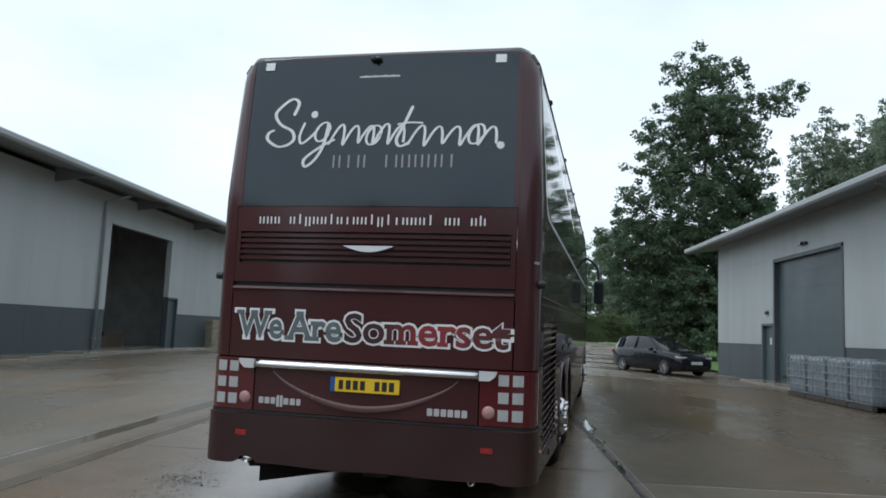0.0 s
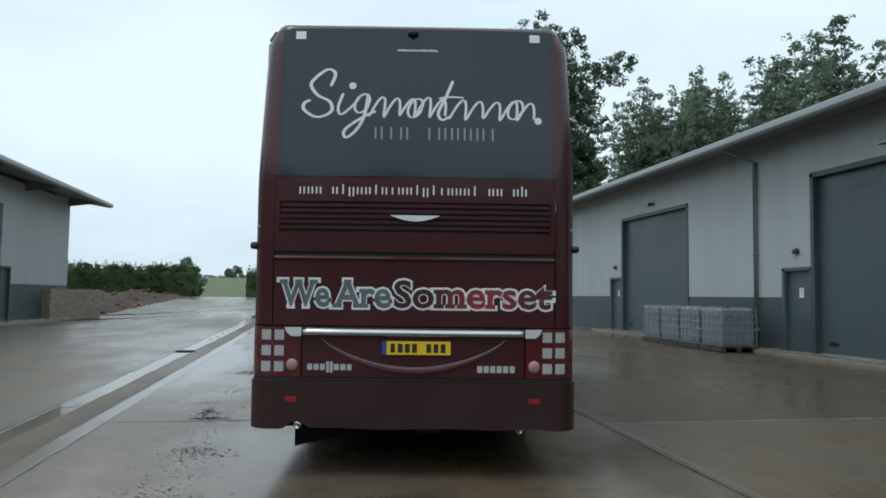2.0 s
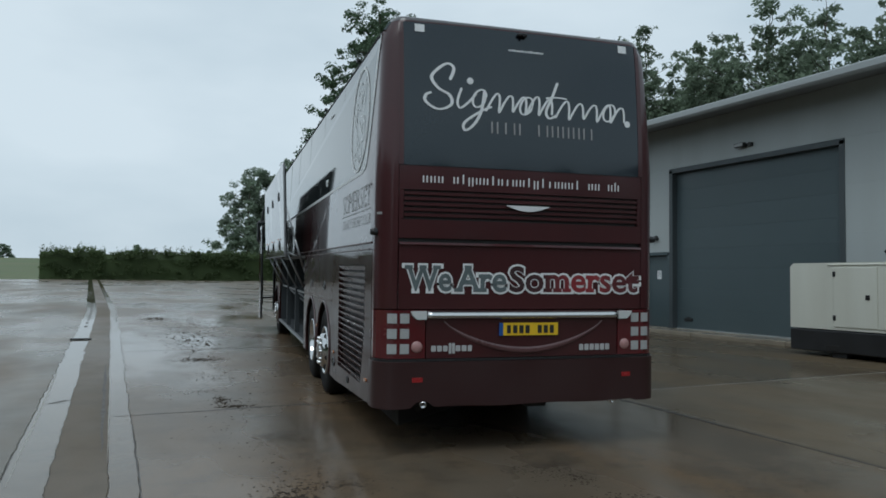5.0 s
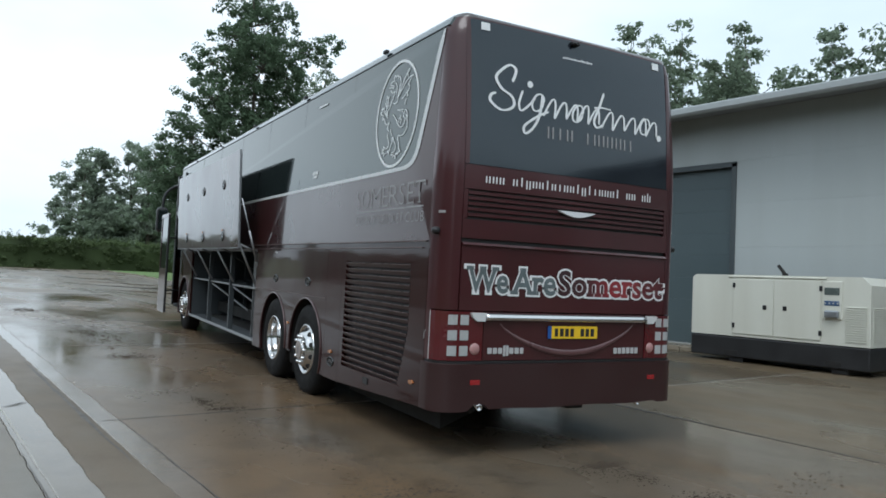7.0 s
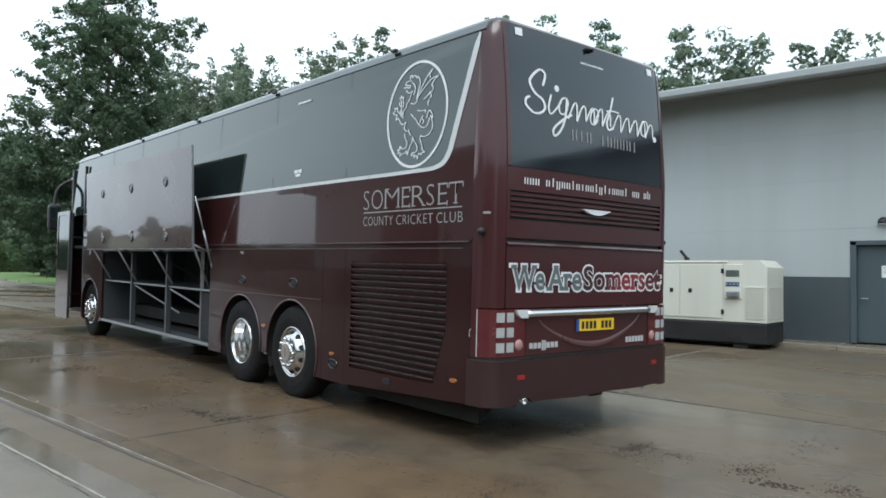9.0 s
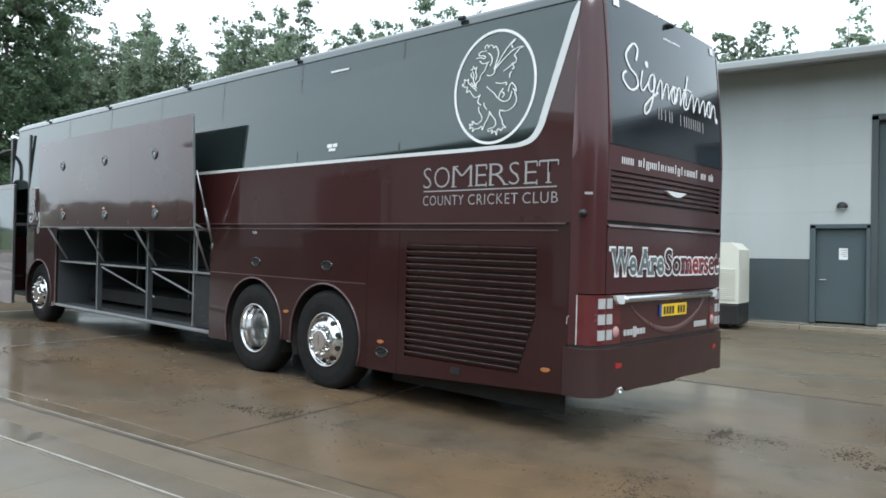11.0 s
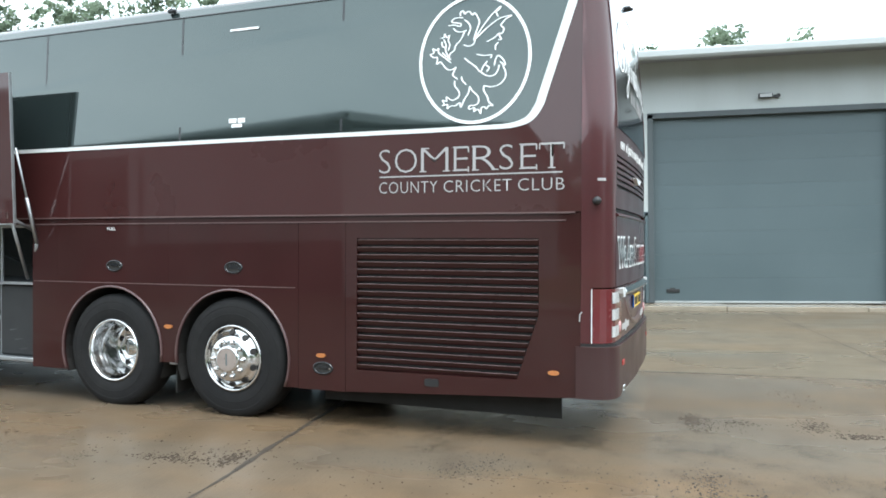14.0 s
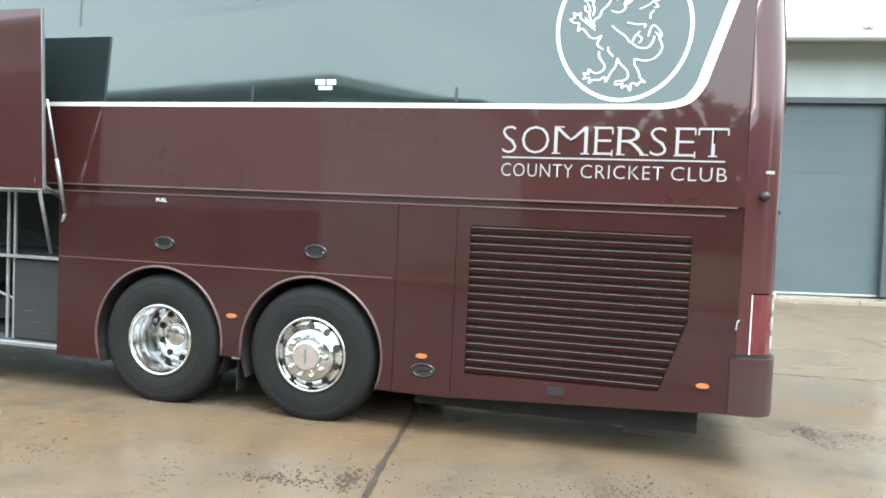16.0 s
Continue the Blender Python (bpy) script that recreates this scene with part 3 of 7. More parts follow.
def roof(name, s, face, eave, y_lo, y_hi, ridge, over, label):
    """Two shallow pitches with standing ribs, a folded edge, gutter and soffit."""
    xe, xr, xo = face - s * over, face + s * 9.0, face + s * (18.0 + over)
    bm = bmesh.new()
    for xa, xb in ((xe, xr), (xo, xr)):
        za, zb = eave, ridge
        vs = [bm.verts.new(p) for p in ((xa, y_lo, za), (xa, y_hi, za), (xb, y_hi, zb), (xb, y_lo, zb), (xa, y_lo, za - 0.16), (xa, y_hi, za - 0.16), (xb, y_hi, zb - 0.16), (xb, y_lo, zb - 0.16))]
        for f in ((0, 1, 2, 3), (7, 6, 5, 4), (0, 4, 5, 1), (1, 5, 6, 2), (3, 2, 6, 7), (0, 3, 7, 4)):
            bm.faces.new([vs[i] for i in f])
    r = tagged(link(name, bm, M["soffit"]), label, "roof", kind="structure")
    g = bmesh.new()
    prof = [(0.0, 0.03), (-0.13, 0.03), (-0.15, 0.0), (-0.15, -0.12), (-0.11, -0.17), (0.0, -0.17), (0.0, -0.14), (-0.10, -0.14), (-0.12, -0.11), (-0.12, 0.0), (0.0, 0.0)]
    a = [g.verts.new((xe + s * p[0], y_lo - 0.02, eave + p[1])) for p in prof]
    b = [g.verts.new((xe + s * p[0], y_hi + 0.02, eave + p[1])) for p in prof]
    for i in range(len(prof)):
        j = (i + 1) % len(prof)
        g.faces.new((a[i], a[j], b[j], b[i]))
    g.faces.new(a), g.faces.new(b[::-1])
    part("gutter", g, M["roof_edge"], r, "pale folded metal gutter")
    for y in (y_lo, y_hi):
        v = bmesh.new()
        for xa, xb in ((xe, xr), (xo, xr)):
            q = [(xa, eave + 0.05), (xb, ridge + 0.05), (xb, ridge - 0.22), (xa, eave - 0.19)]
            plate(v, q, [], lambda p0, p1, d: (p0, y - 0.03 + d, p1), 0.06)
        part("verge", v, M["roof_edge"], r, "pale folded metal verge")
    ribs = bmesh.new()
    y = y_lo + 0.3
    while y < y_hi:
        for xa, xb in ((xe, xr),):
            q = [ribs.verts.new(p) for p in ((xa, y - 0.02, eave), (xa, y + 0.02, eave), (xa, y, eave + 0.035), (xb, y - 0.02, ridge), (xb, y + 0.02, ridge), (xb, y, ridge + 0.035))]
            ribs.faces.new((q[0], q[2], q[5], q[3])), ribs.faces.new((q[2], q[1], q[4], q[5]))
        y += 0.5
    tagged(part("ribs", ribs, M["roof_edge"], r), kind="stuff")
    pur = bmesh.new()
    k = 0
    y = y_lo + 0.9
    while y < y_hi and s < 0:
        plate(pur, [(xe + s * 0.08, eave - 0.165), (face + s * 0.0, eave - 0.165 + (ridge - eave) * over / (9 + over)), (face + s * 0.0, eave - 0.40), (xe + s * 0.25, eave - 0.24)], [], lambda p0, p1, d: (p0, y + d, p1), 0.07)
        y += 5.8
    if s < 0:
        tagged(part("rafter_end", pur, M["soffit"], r, "grey rafter end"), kind="stuff")
    return r


roof("roof_east", 1, EAST, 5.82, -15.2, 36.2, 7.5, 1.05, "pale grey ribbed metal shed roof with deep eaves")
roof("roof_west", -1, WEST, 6.22, 16.8, 43.2, 7.9, 1.45, "pale grey ribbed metal roof over the open shed")


def shutter(n, y0, y1):
    """A sectional door in its trimmed opening, with a low vent slot and a pale sill line."""
    d = tagged(new("door_%d" % n), "closed blue-grey sectional shed door with dark trim", "door", "shed doors", "structure")
    d.matrix_basis = pose(EAST, y0, 0.0)
    w = y1 - y0
    rows = 8
    for k in range(rows):
        bm = bmesh.new()
        z0, z1 = 0.13 + 4.44 * k / rows, 0.13 + 4.44 * (k + 1) / rows
        box(bm, 0.16, 0.20, 0.10, w - 0.10, z0 + 0.0004, z1 - 0.0004, 0.002, 1)
        part("panel", bm, M["door_grey"], d)
    bm = bmesh.new()
    box(bm, -0.02, 0.22, 0.0, 0.13, 0.10, 4.60, 0.006, 1)
    part("jamb", bm, M["trim_grey"], d)
    bm = bmesh.new()
    box(bm, -0.02, 0.22, w - 0.13, w, 0.10, 4.60, 0.006, 1)
    part("jamb", bm, M["trim_grey"], d)
    bm = bmesh.new()
    box(bm, -0.02, 0.22, 0.0, w, 4.50, 4.63, 0.006, 1)
    part("lintel", bm, M["trim_grey"], d)
    bm = bmesh.new()
    box(bm, 0.14, 0.21, 0.13, w - 0.13, 0.085, 0.135, 0.004, 1)
    part("bottom_seal", bm, M["roof_edge"], d, "pale bottom rail")
    bm = bmesh.new()
    box(bm, 0.135, 0.17, w - 0.72, w - 0.42, 0.34, 0.42, 0.01, 2)
    box(bm, 0.145, 0.17, w - 0.62, w - 0.50, 0.40, 0.45, 0.006, 1)
    part("pull_handle", bm, M["black"], d, "black recessed pull handle")
    return d


def man_door(n, y0):
    d = tagged(new("door_%d" % n), "closed blue-grey steel side door with a paper notice", "door", "side doors", "structure")
    d.matrix_basis = pose(EAST, y0, 0.0)
    w = 1.18
    bm = bmesh.new()
    box(bm, 0.10, 0.15, 0.08, w - 0.12, 0.12, 2.18, 0.004, 1)
    part("leaf", bm, M["door_grey"], d)
    for a, b in ((0.0, 0.08), (w - 0.12, w)):
        bm = bmesh.new()
        box(bm, -0.02, 0.22, a + 0.002, b, 0.10, 2.26, 0.005, 1)
        part("jamb", bm, M["door_grey"], d)
    bm = bmesh.new()
    box(bm, -0.02, 0.22, 0.0, w, 2.185, 2.28, 0.005, 1)
    part("lintel", bm, M["door_grey"], d)
    bm = bmesh.new()
    box(bm, 0.093, 0.099, 0.44, 0.61, 1.50, 1.75)
    part("notice", bm, M["paper"], d, "white paper notice")
    bm = bmesh.new()
    for k, l in enumerate((0.15, 0.11, 0.13, 0.09)):
        box(bm, 0.090, 0.0925, 0.46, 0.46 + l * 0.85, 1.70 - 0.045 * k, 1.71 - 0.045 * k)
    part("printed_lines", bm, M["ink"], d, "grey printed lines")
    bm = bmesh.new()
    cyl(bm, (0.10, w - 0.20, 1.05), (0.04, w - 0.20, 1.05), 0.012, seg=10)
    cyl(bm, (0.045, w - 0.20, 1.05), (0.045, w - 0.33, 1.05), 0.011, seg=10)
    part("lever_handle", bm, M["chrome"], d, "steel lever handle")
    return d


def bulkhead(y, z, w=0.28, cat="lamp over the shed door"):
    t = thing("wall_lamp", pose(EAST, y, z), "black bulkhead lamp on the clad wall above a door", "wall lamp", cat)
    bm = bmesh.new()
    bmesh.ops.create_uvsphere(bm, u_segments=16, v_segments=8, radius=0.5)
    for v in bm.verts:
        v.co = Vector((min(0.0, v.co.x) * 0.26 - 0.005, v.co.y * w, (v.co.z if v.co.z > -0.1 else -0.1 + (v.co.z + 0.1) * 0.3) * 0.22))
    part("hood", bm, M["black"], t)
    bm = bmesh.new()
    box(bm, -0.12, -0.02, -w * 0.3, w * 0.3, -0.055, -0.035, 0.006, 1)
    part("lens", bm, M["lens_white"], t, "pale lamp lens")
    return t


def flood(y, z):
    t = thing("floodlight", pose(EAST, y, z), "small dark floodlight with a sensor above the shed door", "floodlight", "floodlights")
    bm = bmesh.new()
    box(bm, -0.16, -0.05, -0.15, 0.15, -0.05, 0.06, 0.012, 2)
    part("housing", bm, M["black"], t)
    bm = bmesh.new()
    box(bm, -0.168, -0.158, -0.13, 0.13, -0.035, 0.045, 0.003, 1)
    part("front_glass", bm, M["lens_white"], t, "pale front glass")
    bm = bmesh.new()
    cyl(bm, (0.0, -0.28, 0.0), (-0.10, -0.28, 0.0), 0.05, seg=14)
    part("sensor", bm, M["black"], t)
    bm = bmesh.new()
    box(bm, -0.06, 0.0, -0.30, 0.08, -0.03, 0.03, 0.005, 1)
    part("bracket", bm, M["black"], t)
    return t


num = 1
for a, b in E_DOORS:
    shutter(num, a, b)
    man_door(num + 1, b)
    num += 2
    bulkhead(b + 0.55, 2.66, 0.22)
    flood((a + b) / 2 + 0.08, 4.90)


def downpipe(s, face, y, z0, z1, over, mat):
    t = thing("downpipe", pose(face, y, 0), "grey round downpipe on the shed wall", "downpipe", "downpipes")
    bm = bmesh.new()
    tube(bm, [(-s * 0.07, 0, z0), (-s * 0.07, 0, z1), (-s * over, 0.0, z1 + 0.28)], 0.055, 14)
    part("pipe", bm, mat, t, smooth=True)
    for z in (z0 + 0.5, (z0 + z1) / 2, z1 - 0.4):
        bm = bmesh.new()
        box(bm, *sorted((-s * 0.135, 0.0)), -0.075, 0.075, z - 0.025, z + 0.025, 0.006, 1)
        part("clip", bm, mat, t)
    return t


downpipe(1, EAST, 19.0, 0.1, 5.30, 1.0, M["soffit"])
downpipe(-1, WEST, 26.75, 0.14, 5.70, 1.0, M["roof_edge"])

# inside of the open shed: floor, pale back partition, stacked pallets and a bale
bm = bmesh.new()
box(bm, WEST - 17.8, WEST - 0.3, 18.3, 41.0, 0.0, 0.13)
tagged(link("floor", bm, M["apron"]), "dusty concrete floor inside the open shed", "floor", kind="structure")
bm = bmesh.new()
box(bm, WEST - 5.4, WEST - 5.2, 24.0, 38.0, 0.13, 6.2)
tagged(link("wall_inner", bm, M["shed_lining"]), "pale inner partition of the open shed", "wall", kind="structure")
for y in (24.0, 38.0):
    bm = bmesh.new()
    box(bm, WEST - 5.2, WEST - 0.26, y - 0.1, y + 0.1, 0.13, 6.2)
    tagged(link("wall_inner_side", bm, M["shed_lining"]), "pale inner side wall of the open shed", "wall", kind="structure")
wd = tagged(new("door_7"), "closed blue-grey steel side door of the open shed", "door", "side doors", "structure")
wd.matrix_basis = pose(WEST, 32.9, 0.0)
part("leaf", box(bmesh.new(), -0.15, -0.10, 0.10, 0.97, 0.16, 2.36, 0.004, 1), M["door_grey"], wd)
for a, b in ((0.0, 0.10), (0.97, 1.05)):
    part("jamb", box(bmesh.new(), -0.22, 0.02, a, b - 0.002, 0.1, 2.45, 0.005, 1), M["trim_grey"], wd)
part("lintel", box(bmesh.new(), -0.22, 0.02, 0.10, 0.97, 2.365, 2.45, 0.005, 1), M["trim_grey"], wd)


def crate(x, y, z, a, h, seed):
    """A slatted timber crate standing in the shed."""
    t = thing("crate", pose(x, y, z, 0, 0, a), "rough brown slatted timber crate inside the shed", "crate", "crates in the shed")
    for k in range(5):
        part("slat", box(bmesh.new(), -0.02, 0.02, -0.6, 0.6, h * k / 5 + 0.01, h * (k + 1) / 5 - 0.03, 0.004, 1, Matrix.Translation((0.5, 0, 0))), M["crate_wood"], t)
        part("slat", box(bmesh.new(), -0.5, 0.5, -0.02, 0.02, h * k / 5 + 0.01, h * (k + 1) / 5 - 0.03, 0.004, 1, Matrix.Translation((0, -0.6, 0))), M["crate_wood"], t)
    part("base", box(bmesh.new(), -0.5, 0.48, -0.58, 0.6, 0.0, h * 0.9, 0.01, 1), M["crate_wood"], t)
    return t


crate(WEST - 1.6, 29.4, 0.13, 8, 0.55, 1)
crate(WEST - 1.9, 31.2, 0.13, -14, 0.75, 2)
crate(WEST - 3.2, 30.2, 0.13, 22, 1.1, 3)


# ragged dark joints and silt lines on the yard
def ragged(name, pts, width, seed, mat, label):
    """A worn joint: a thin dark band of uneven width lying on the concrete."""
    rnd = random.Random(seed)
    bm = bmesh.new()
    (xa, ya), (xb, yb) = pts
    n = int(math.hypot(xb - xa, yb - ya) / 0.07)
    dx, dy = (xb - xa) / n, (yb - ya) / n
    d = math.hypot(dx, dy)
    L, R = [], []
    for k in range(n + 1):
        wob = 0.30 * width * noise.noise(Vector((k * 0.11, seed, 0)))
        w = width * (0.55 + 0.7 * abs(noise.noise(Vector((k * 0.16, seed + 7.3, 0))))) * rnd.uniform(0.75, 1.2) * min(1.0, 0.25 + 3.0 * k / n, 0.25 + 3.0 * (n - k) / n)
        x, y = xa + dx * k, ya + dy * k
        for side, out in ((1, L), (-1, R)):
            px, py = x - dy / d * (wob + side * w / 2), y + dx / d * (wob + side * w / 2)
            out.append(bm.verts.new((px, py, gz(px, py) + 0.0015)))
    for k in range(n):
        bm.faces.new((L[k], R[k], R[k + 1], L[k + 1]))
    return link(name, bm, mat, yard, label)


ragged("worn_joint", ((-3.76, 8.92), (1.92, 8.90)), 0.065, 1, M["joint_worn"], "ragged dark joint")
ragged("worn_joint", ((-3.50, 14.95), (1.92, 14.95)), 0.040, 2, M["joint_worn"], "ragged dark joint")
ragged("worn_joint", ((-3.40, 20.0), (1.92, 20.0)), 0.040, 3, M["joint_worn"], "ragged dark joint")
ragged("worn_joint", ((1.95, 4.5), (1.95, 16.0)), 0.11, 9, M["joint_worn"], "wide muddy joint")
ragged("worn_joint", ((1.93, -6.0), (1.93, 24.0)), 0.035, 4, M["joint_worn"], "ragged dark joint")
ragged("worn_joint", ((1.95, 2.70), (10.05, 2.70)), 0.035, 5, M["joint_worn"], "ragged dark joint")
ragged("worn_joint", ((1.95, 8.40), (10.05, 8.40)), 0.035, 6, M["joint_worn"], "ragged dark joint")
ragged("silt_line", ((-3.62 - 0.18, 0.5), (-3.62 + 0.02, 8.9)), 0.020, 7, M["joint_worn"], "dark silt along the strip's edge")
ragged("silt_line", ((-4.54 - 0.144, 2.0), (-4.54, 8.0)), 0.018, 8, M["joint_worn"], "dark silt along the strip's edge")
ragged("silt_line", ((-3.90, 7.4), (-3.76, 13.2)), 0.050, 88, M["joint_worn"], "dark silt along the channel")
ragged("limed_joint", ((-3.86, 7.0), (-3.70, 13.0)), 0.016, 89, M["joint_pale"], "pale line along the channel")
ragged("limed_joint", ((-4.52, 6.6), (-4.40, 12.5)), 0.030, 90, M["joint_pale"], "pale line along the channel")
# gouges in the strips
for k in range(9):
    y = 20.6 + 1.15 * k
    ragged("gouge", ((-4.38 + skew(y), y), (-4.36 + skew(y), y + 0.50)), 0.11, 20 + k, M["joint_worn"], "dark gouge in the strip")
for k in range(5):
    y = 22.5 + 1.1 * k
    ragged("gouge", ((-3.68 + skew(y), y), (-3.66 + skew(y), y + 0.4)), 0.07, 40 + k, M["joint_worn"], "dark gouge in the strip")
for k in range(6):
    y = 9.9 + 0.035 * k
    ragged("gouge", ((-4.46 + 0.03 * k, y), (-4.27 + 0.02 * k, y + 0.03)), 0.022, 60 + k, M["joint_worn"], "dark scrape in the strip")
ragged("limed_joint", ((-11.2, 37.5), (-4.2, 37.5)), 0.13, 81, M["joint_pale"], "pale limed joint")
ragged("limed_joint", ((1.96, 24.4), (1.96, 42.0)), 0.07, 82, M["joint_pale"], "pale limed joint")
ragged("limed_joint", ((-3.3, 15.02), (1.6, 15.02)), 0.035, 83, M["joint_pale"], "pale limed joint")
ragged("limed_joint", ((-3.2, 20.08), (1.6, 20.08)), 0.045, 84, M["joint_pale"], "pale limed joint")
ragged("limed_joint", ((2.05, 8.34), (10.0, 8.34)), 0.040, 86, M["joint_pale"], "pale limed joint")
ragged("limed_joint", ((2.04, 4.5), (2.04, 15.5)), 0.014, 87, M["joint_pale"], "pale limed joint")
ragged("limed_patch", ((-4.46, 17.45), (-3.84, 17.45)), 0.20, 85, M["joint_pale"], "pale worn patch round the grate")
grate = thing("drain_grate", pose(-4.15, 17.45, gz(-4.15, 17.45) + 0.003), "dark iron drain grate set in the pale strip", "drain grate")
part("frame", (lambda bm: (box(bm, -0.20, 0.20, -0.16, -0.13, -0.01, 0.012), box(bm, -0.20, 0.20, 0.13, 0.16, -0.01, 0.012), box(bm, -0.20, -0.17, -0.13, 0.13, -0.01, 0.012), box(bm, 0.17, 0.20, -0.13, 0.13, -0.01, 0.012), bm)[-1])(bmesh.new()), M["under"], grate)
for k in range(7):
    part("bar", box(bmesh.new(), -0.15 + 0.045 * k, -0.13 + 0.045 * k, -0.13, 0.13, -0.008, 0.010), M["under"], grate)
verge = sheet("verge", [11.27, 11.6, 12.4, 14, 18, 26], [36, 40, 44, 48, 52, 56, 60, 66, 74], 0.07, M["verge"])
tagged(verge, "bright damp grass verge behind the kerb", "grass", kind="structure")
# pale kerb along the verge beyond the shed
kerb = bmesh.new()
for k in range(16):
    y = 38.0 + 2.2 * k
    z = gz(11.1, y + 1.1)
    box(kerb, 11.12, 11.27, y + 0.006, y + 2.194, z - 0.25, z + 0.10, 0.02, 2)
tagged(link("kerb", kerb, M["apron"]), "pale concrete kerb along the grass verge", "kerb", kind="structure")
# standing water along the long joint
for (a, b, w, k) in (((2.10, 13.3), (1.99, 11.6), 0.24, 70), ((2.00, 11.3), (1.96, 10.1), 0.16, 71), ((1.99, 9.6), (1.95, 8.7), 0.09, 72)):
    ragged("puddle", (a, b), w, k, M["water"], "shallow puddle")


# ---------------------------------------------------------------- the coach
coach = thing("coach", pose(-0.548, 6.108, 0.0, 0, 0, -9.0) @ pose(0, 0, 0, 0.9), "dark maroon three-axle coach with open luggage flaps on wet concrete", "coach")
LEN = 13.75


def half(z):
    lean = 0.0 if z < 2.3 else (0.105 * (z - 2.3) ** 2 if z < 2.5 else 0.042 * (z - 2.4))
    return 1.33 - lean - 3.0 * max(0.0, z - 3.54) ** 2


def rear_v(z):
    if z < 0.765:
        return 0.0
    if z < 2.4:
        return 0.02
    return 0.02 + 0.085 * ((z - 2.4) / 1.2) ** 1.6


CR = 0.17


def around(a, z, out=0.0):
    """A place on the rear end: a runs round from the middle of the back, out is the way outwards."""
    s, g = abs(a), (1 if a >= 0 else -1)
    w, rv = half(z), rear_v(z)
    flat = w - CR
    bow = 0.03 * (min(s, flat) / flat) ** 2
    if s <= flat:
        return Vector((g * s, rv - out + bow, z))
    if s < flat + CR * math.pi / 2:
        t = (s - flat) / CR
        return Vector((g * (flat + (CR + out) * math.sin(t)), rv + CR - (CR + out) * math.cos(t) + 0.03, z))
    return Vector((g * (w + out), rv + CR + 0.03 + s - flat - CR * math.pi / 2, z))


def wrap(bm, z0, z1, a0, a1, out=0.0, thick=0.02, nz=4):
    na = max(2, int(abs(a1 - a0) / 0.05))
    zs = [z0 + (z1 - z0) * k / nz for k in range(nz + 1)]
    al = [a0 + (a1 - a0) * k / na for k in range(na + 1)]
    fr = [[bm.verts.new(around(a, z, out)) for a in al] for z in zs]
    bk = [[bm.verts.new(around(a, z, out - thick)) for a in al] for z in zs]
    for i in range(nz):
        for j in range(na):
            bm.faces.new((fr[i][j], fr[i][j + 1], fr[i + 1][j + 1], fr[i + 1][j]))
            bm.faces.new((bk[i][j], bk[i + 1][j], bk[i + 1][j + 1], bk[i][j + 1]))
    ring = [(i, 0) for i in range(nz)] + [(nz, j) for j in range(na)] + [(nz - i, na) for i in range(nz)] + [(0, na - j) for j in range(na)]
    e0 = [bm.verts.new(fr[i][j].co) for i, j in ring]
    e1 = [bm.verts.new(bk[i][j].co) for i, j in ring]
    for k in range(len(ring)):
        m = (k + 1) % len(ring)
        bm.faces.new((e0[k], e0[m], e1[m], e1[k]))
    return bm


def P(name, make, mat, label="", parent=None, smooth=False):
    bm = bmesh.new()
    make(bm)
    return part(name, bm, M[mat], parent or coach, label, smooth)


def left_low(v, z, d=0.0):
    return Vector((-(1.3325 - d), v, z))


def left_up(v, z, d=0.0):
    return Vector((-(half(z) + 0.0025 - d), v, z))


def right_low(v, z, d=0.0):
    return Vector((1.3325 - d, v, z))


def right_up(v, z, d=0.0):
    return Vector((half(z) + 0.0025 - d, v, z))


def rect(a0, a1, b0, b1, r=0.0, n=4):
    if not r:
        return [(a0, b0), (a1, b0), (a1, b1), (a0, b1)]
    pts = []
    for cx, cy, s in ((a1 - r, b0 + r, -90), (a1 - r, b1 - r, 0), (a0 + r, b1 - r, 90), (a0 + r, b0 + r, 180)):
        for k in range(n + 1):
            t = radians(s + 90 * k / n)
            pts.append((cx + r * math.cos(t), cy + r * math.sin(t)))
    return pts


def arc(cv, cz, r, t0, t1, n=20):
    return [(cv + r * math.cos(radians(t0 + (t1 - t0) * k / n)), cz + r * math.sin(radians(t0 + (t1 - t0) * k / n))) for k in range(n + 1)]


TOP = 3.675
END = 1.545          # where the rear wrap meets the side panels
V0 = 0.285
AX_TAG, AX_DRIVE, AX_FRONT, WHEEL_Z = 3.41, 4.785, 11.80, 0.475
ARCH, ARCH_Z = 0.608, 0.487
BAY0, BAY1, BAYB, BAYT = 5.80, 11.0, 0.335, 1.70

def post(bm, g):
    """A corner of the rear end, cut upright where the side glass begins."""
    wrap(bm, 1.185, TOP, *sorted((g * 1.16, g * END)), 0.0, 0.03, 28)
    for v in bm.verts:
        v.co.y = min(v.co.y, 0.283)


# rear end, from the bumper up
def bumper(bm):
    """The bumper skirt, scalloped below where the pipes come out."""
    wrap(bm, 0.362, 0.742, -END, END, 0.012, 0.05)
    for v in bm.verts:
        if v.co.z < 0.37:
            v.co.z += 0.045 if -1.0 < v.co.x < -0.86 and v.co.y < 0.2 else -0.012 if abs(v.co.x) > 1.04 else 0.005 * math.sin(7.0 * v.co.x)


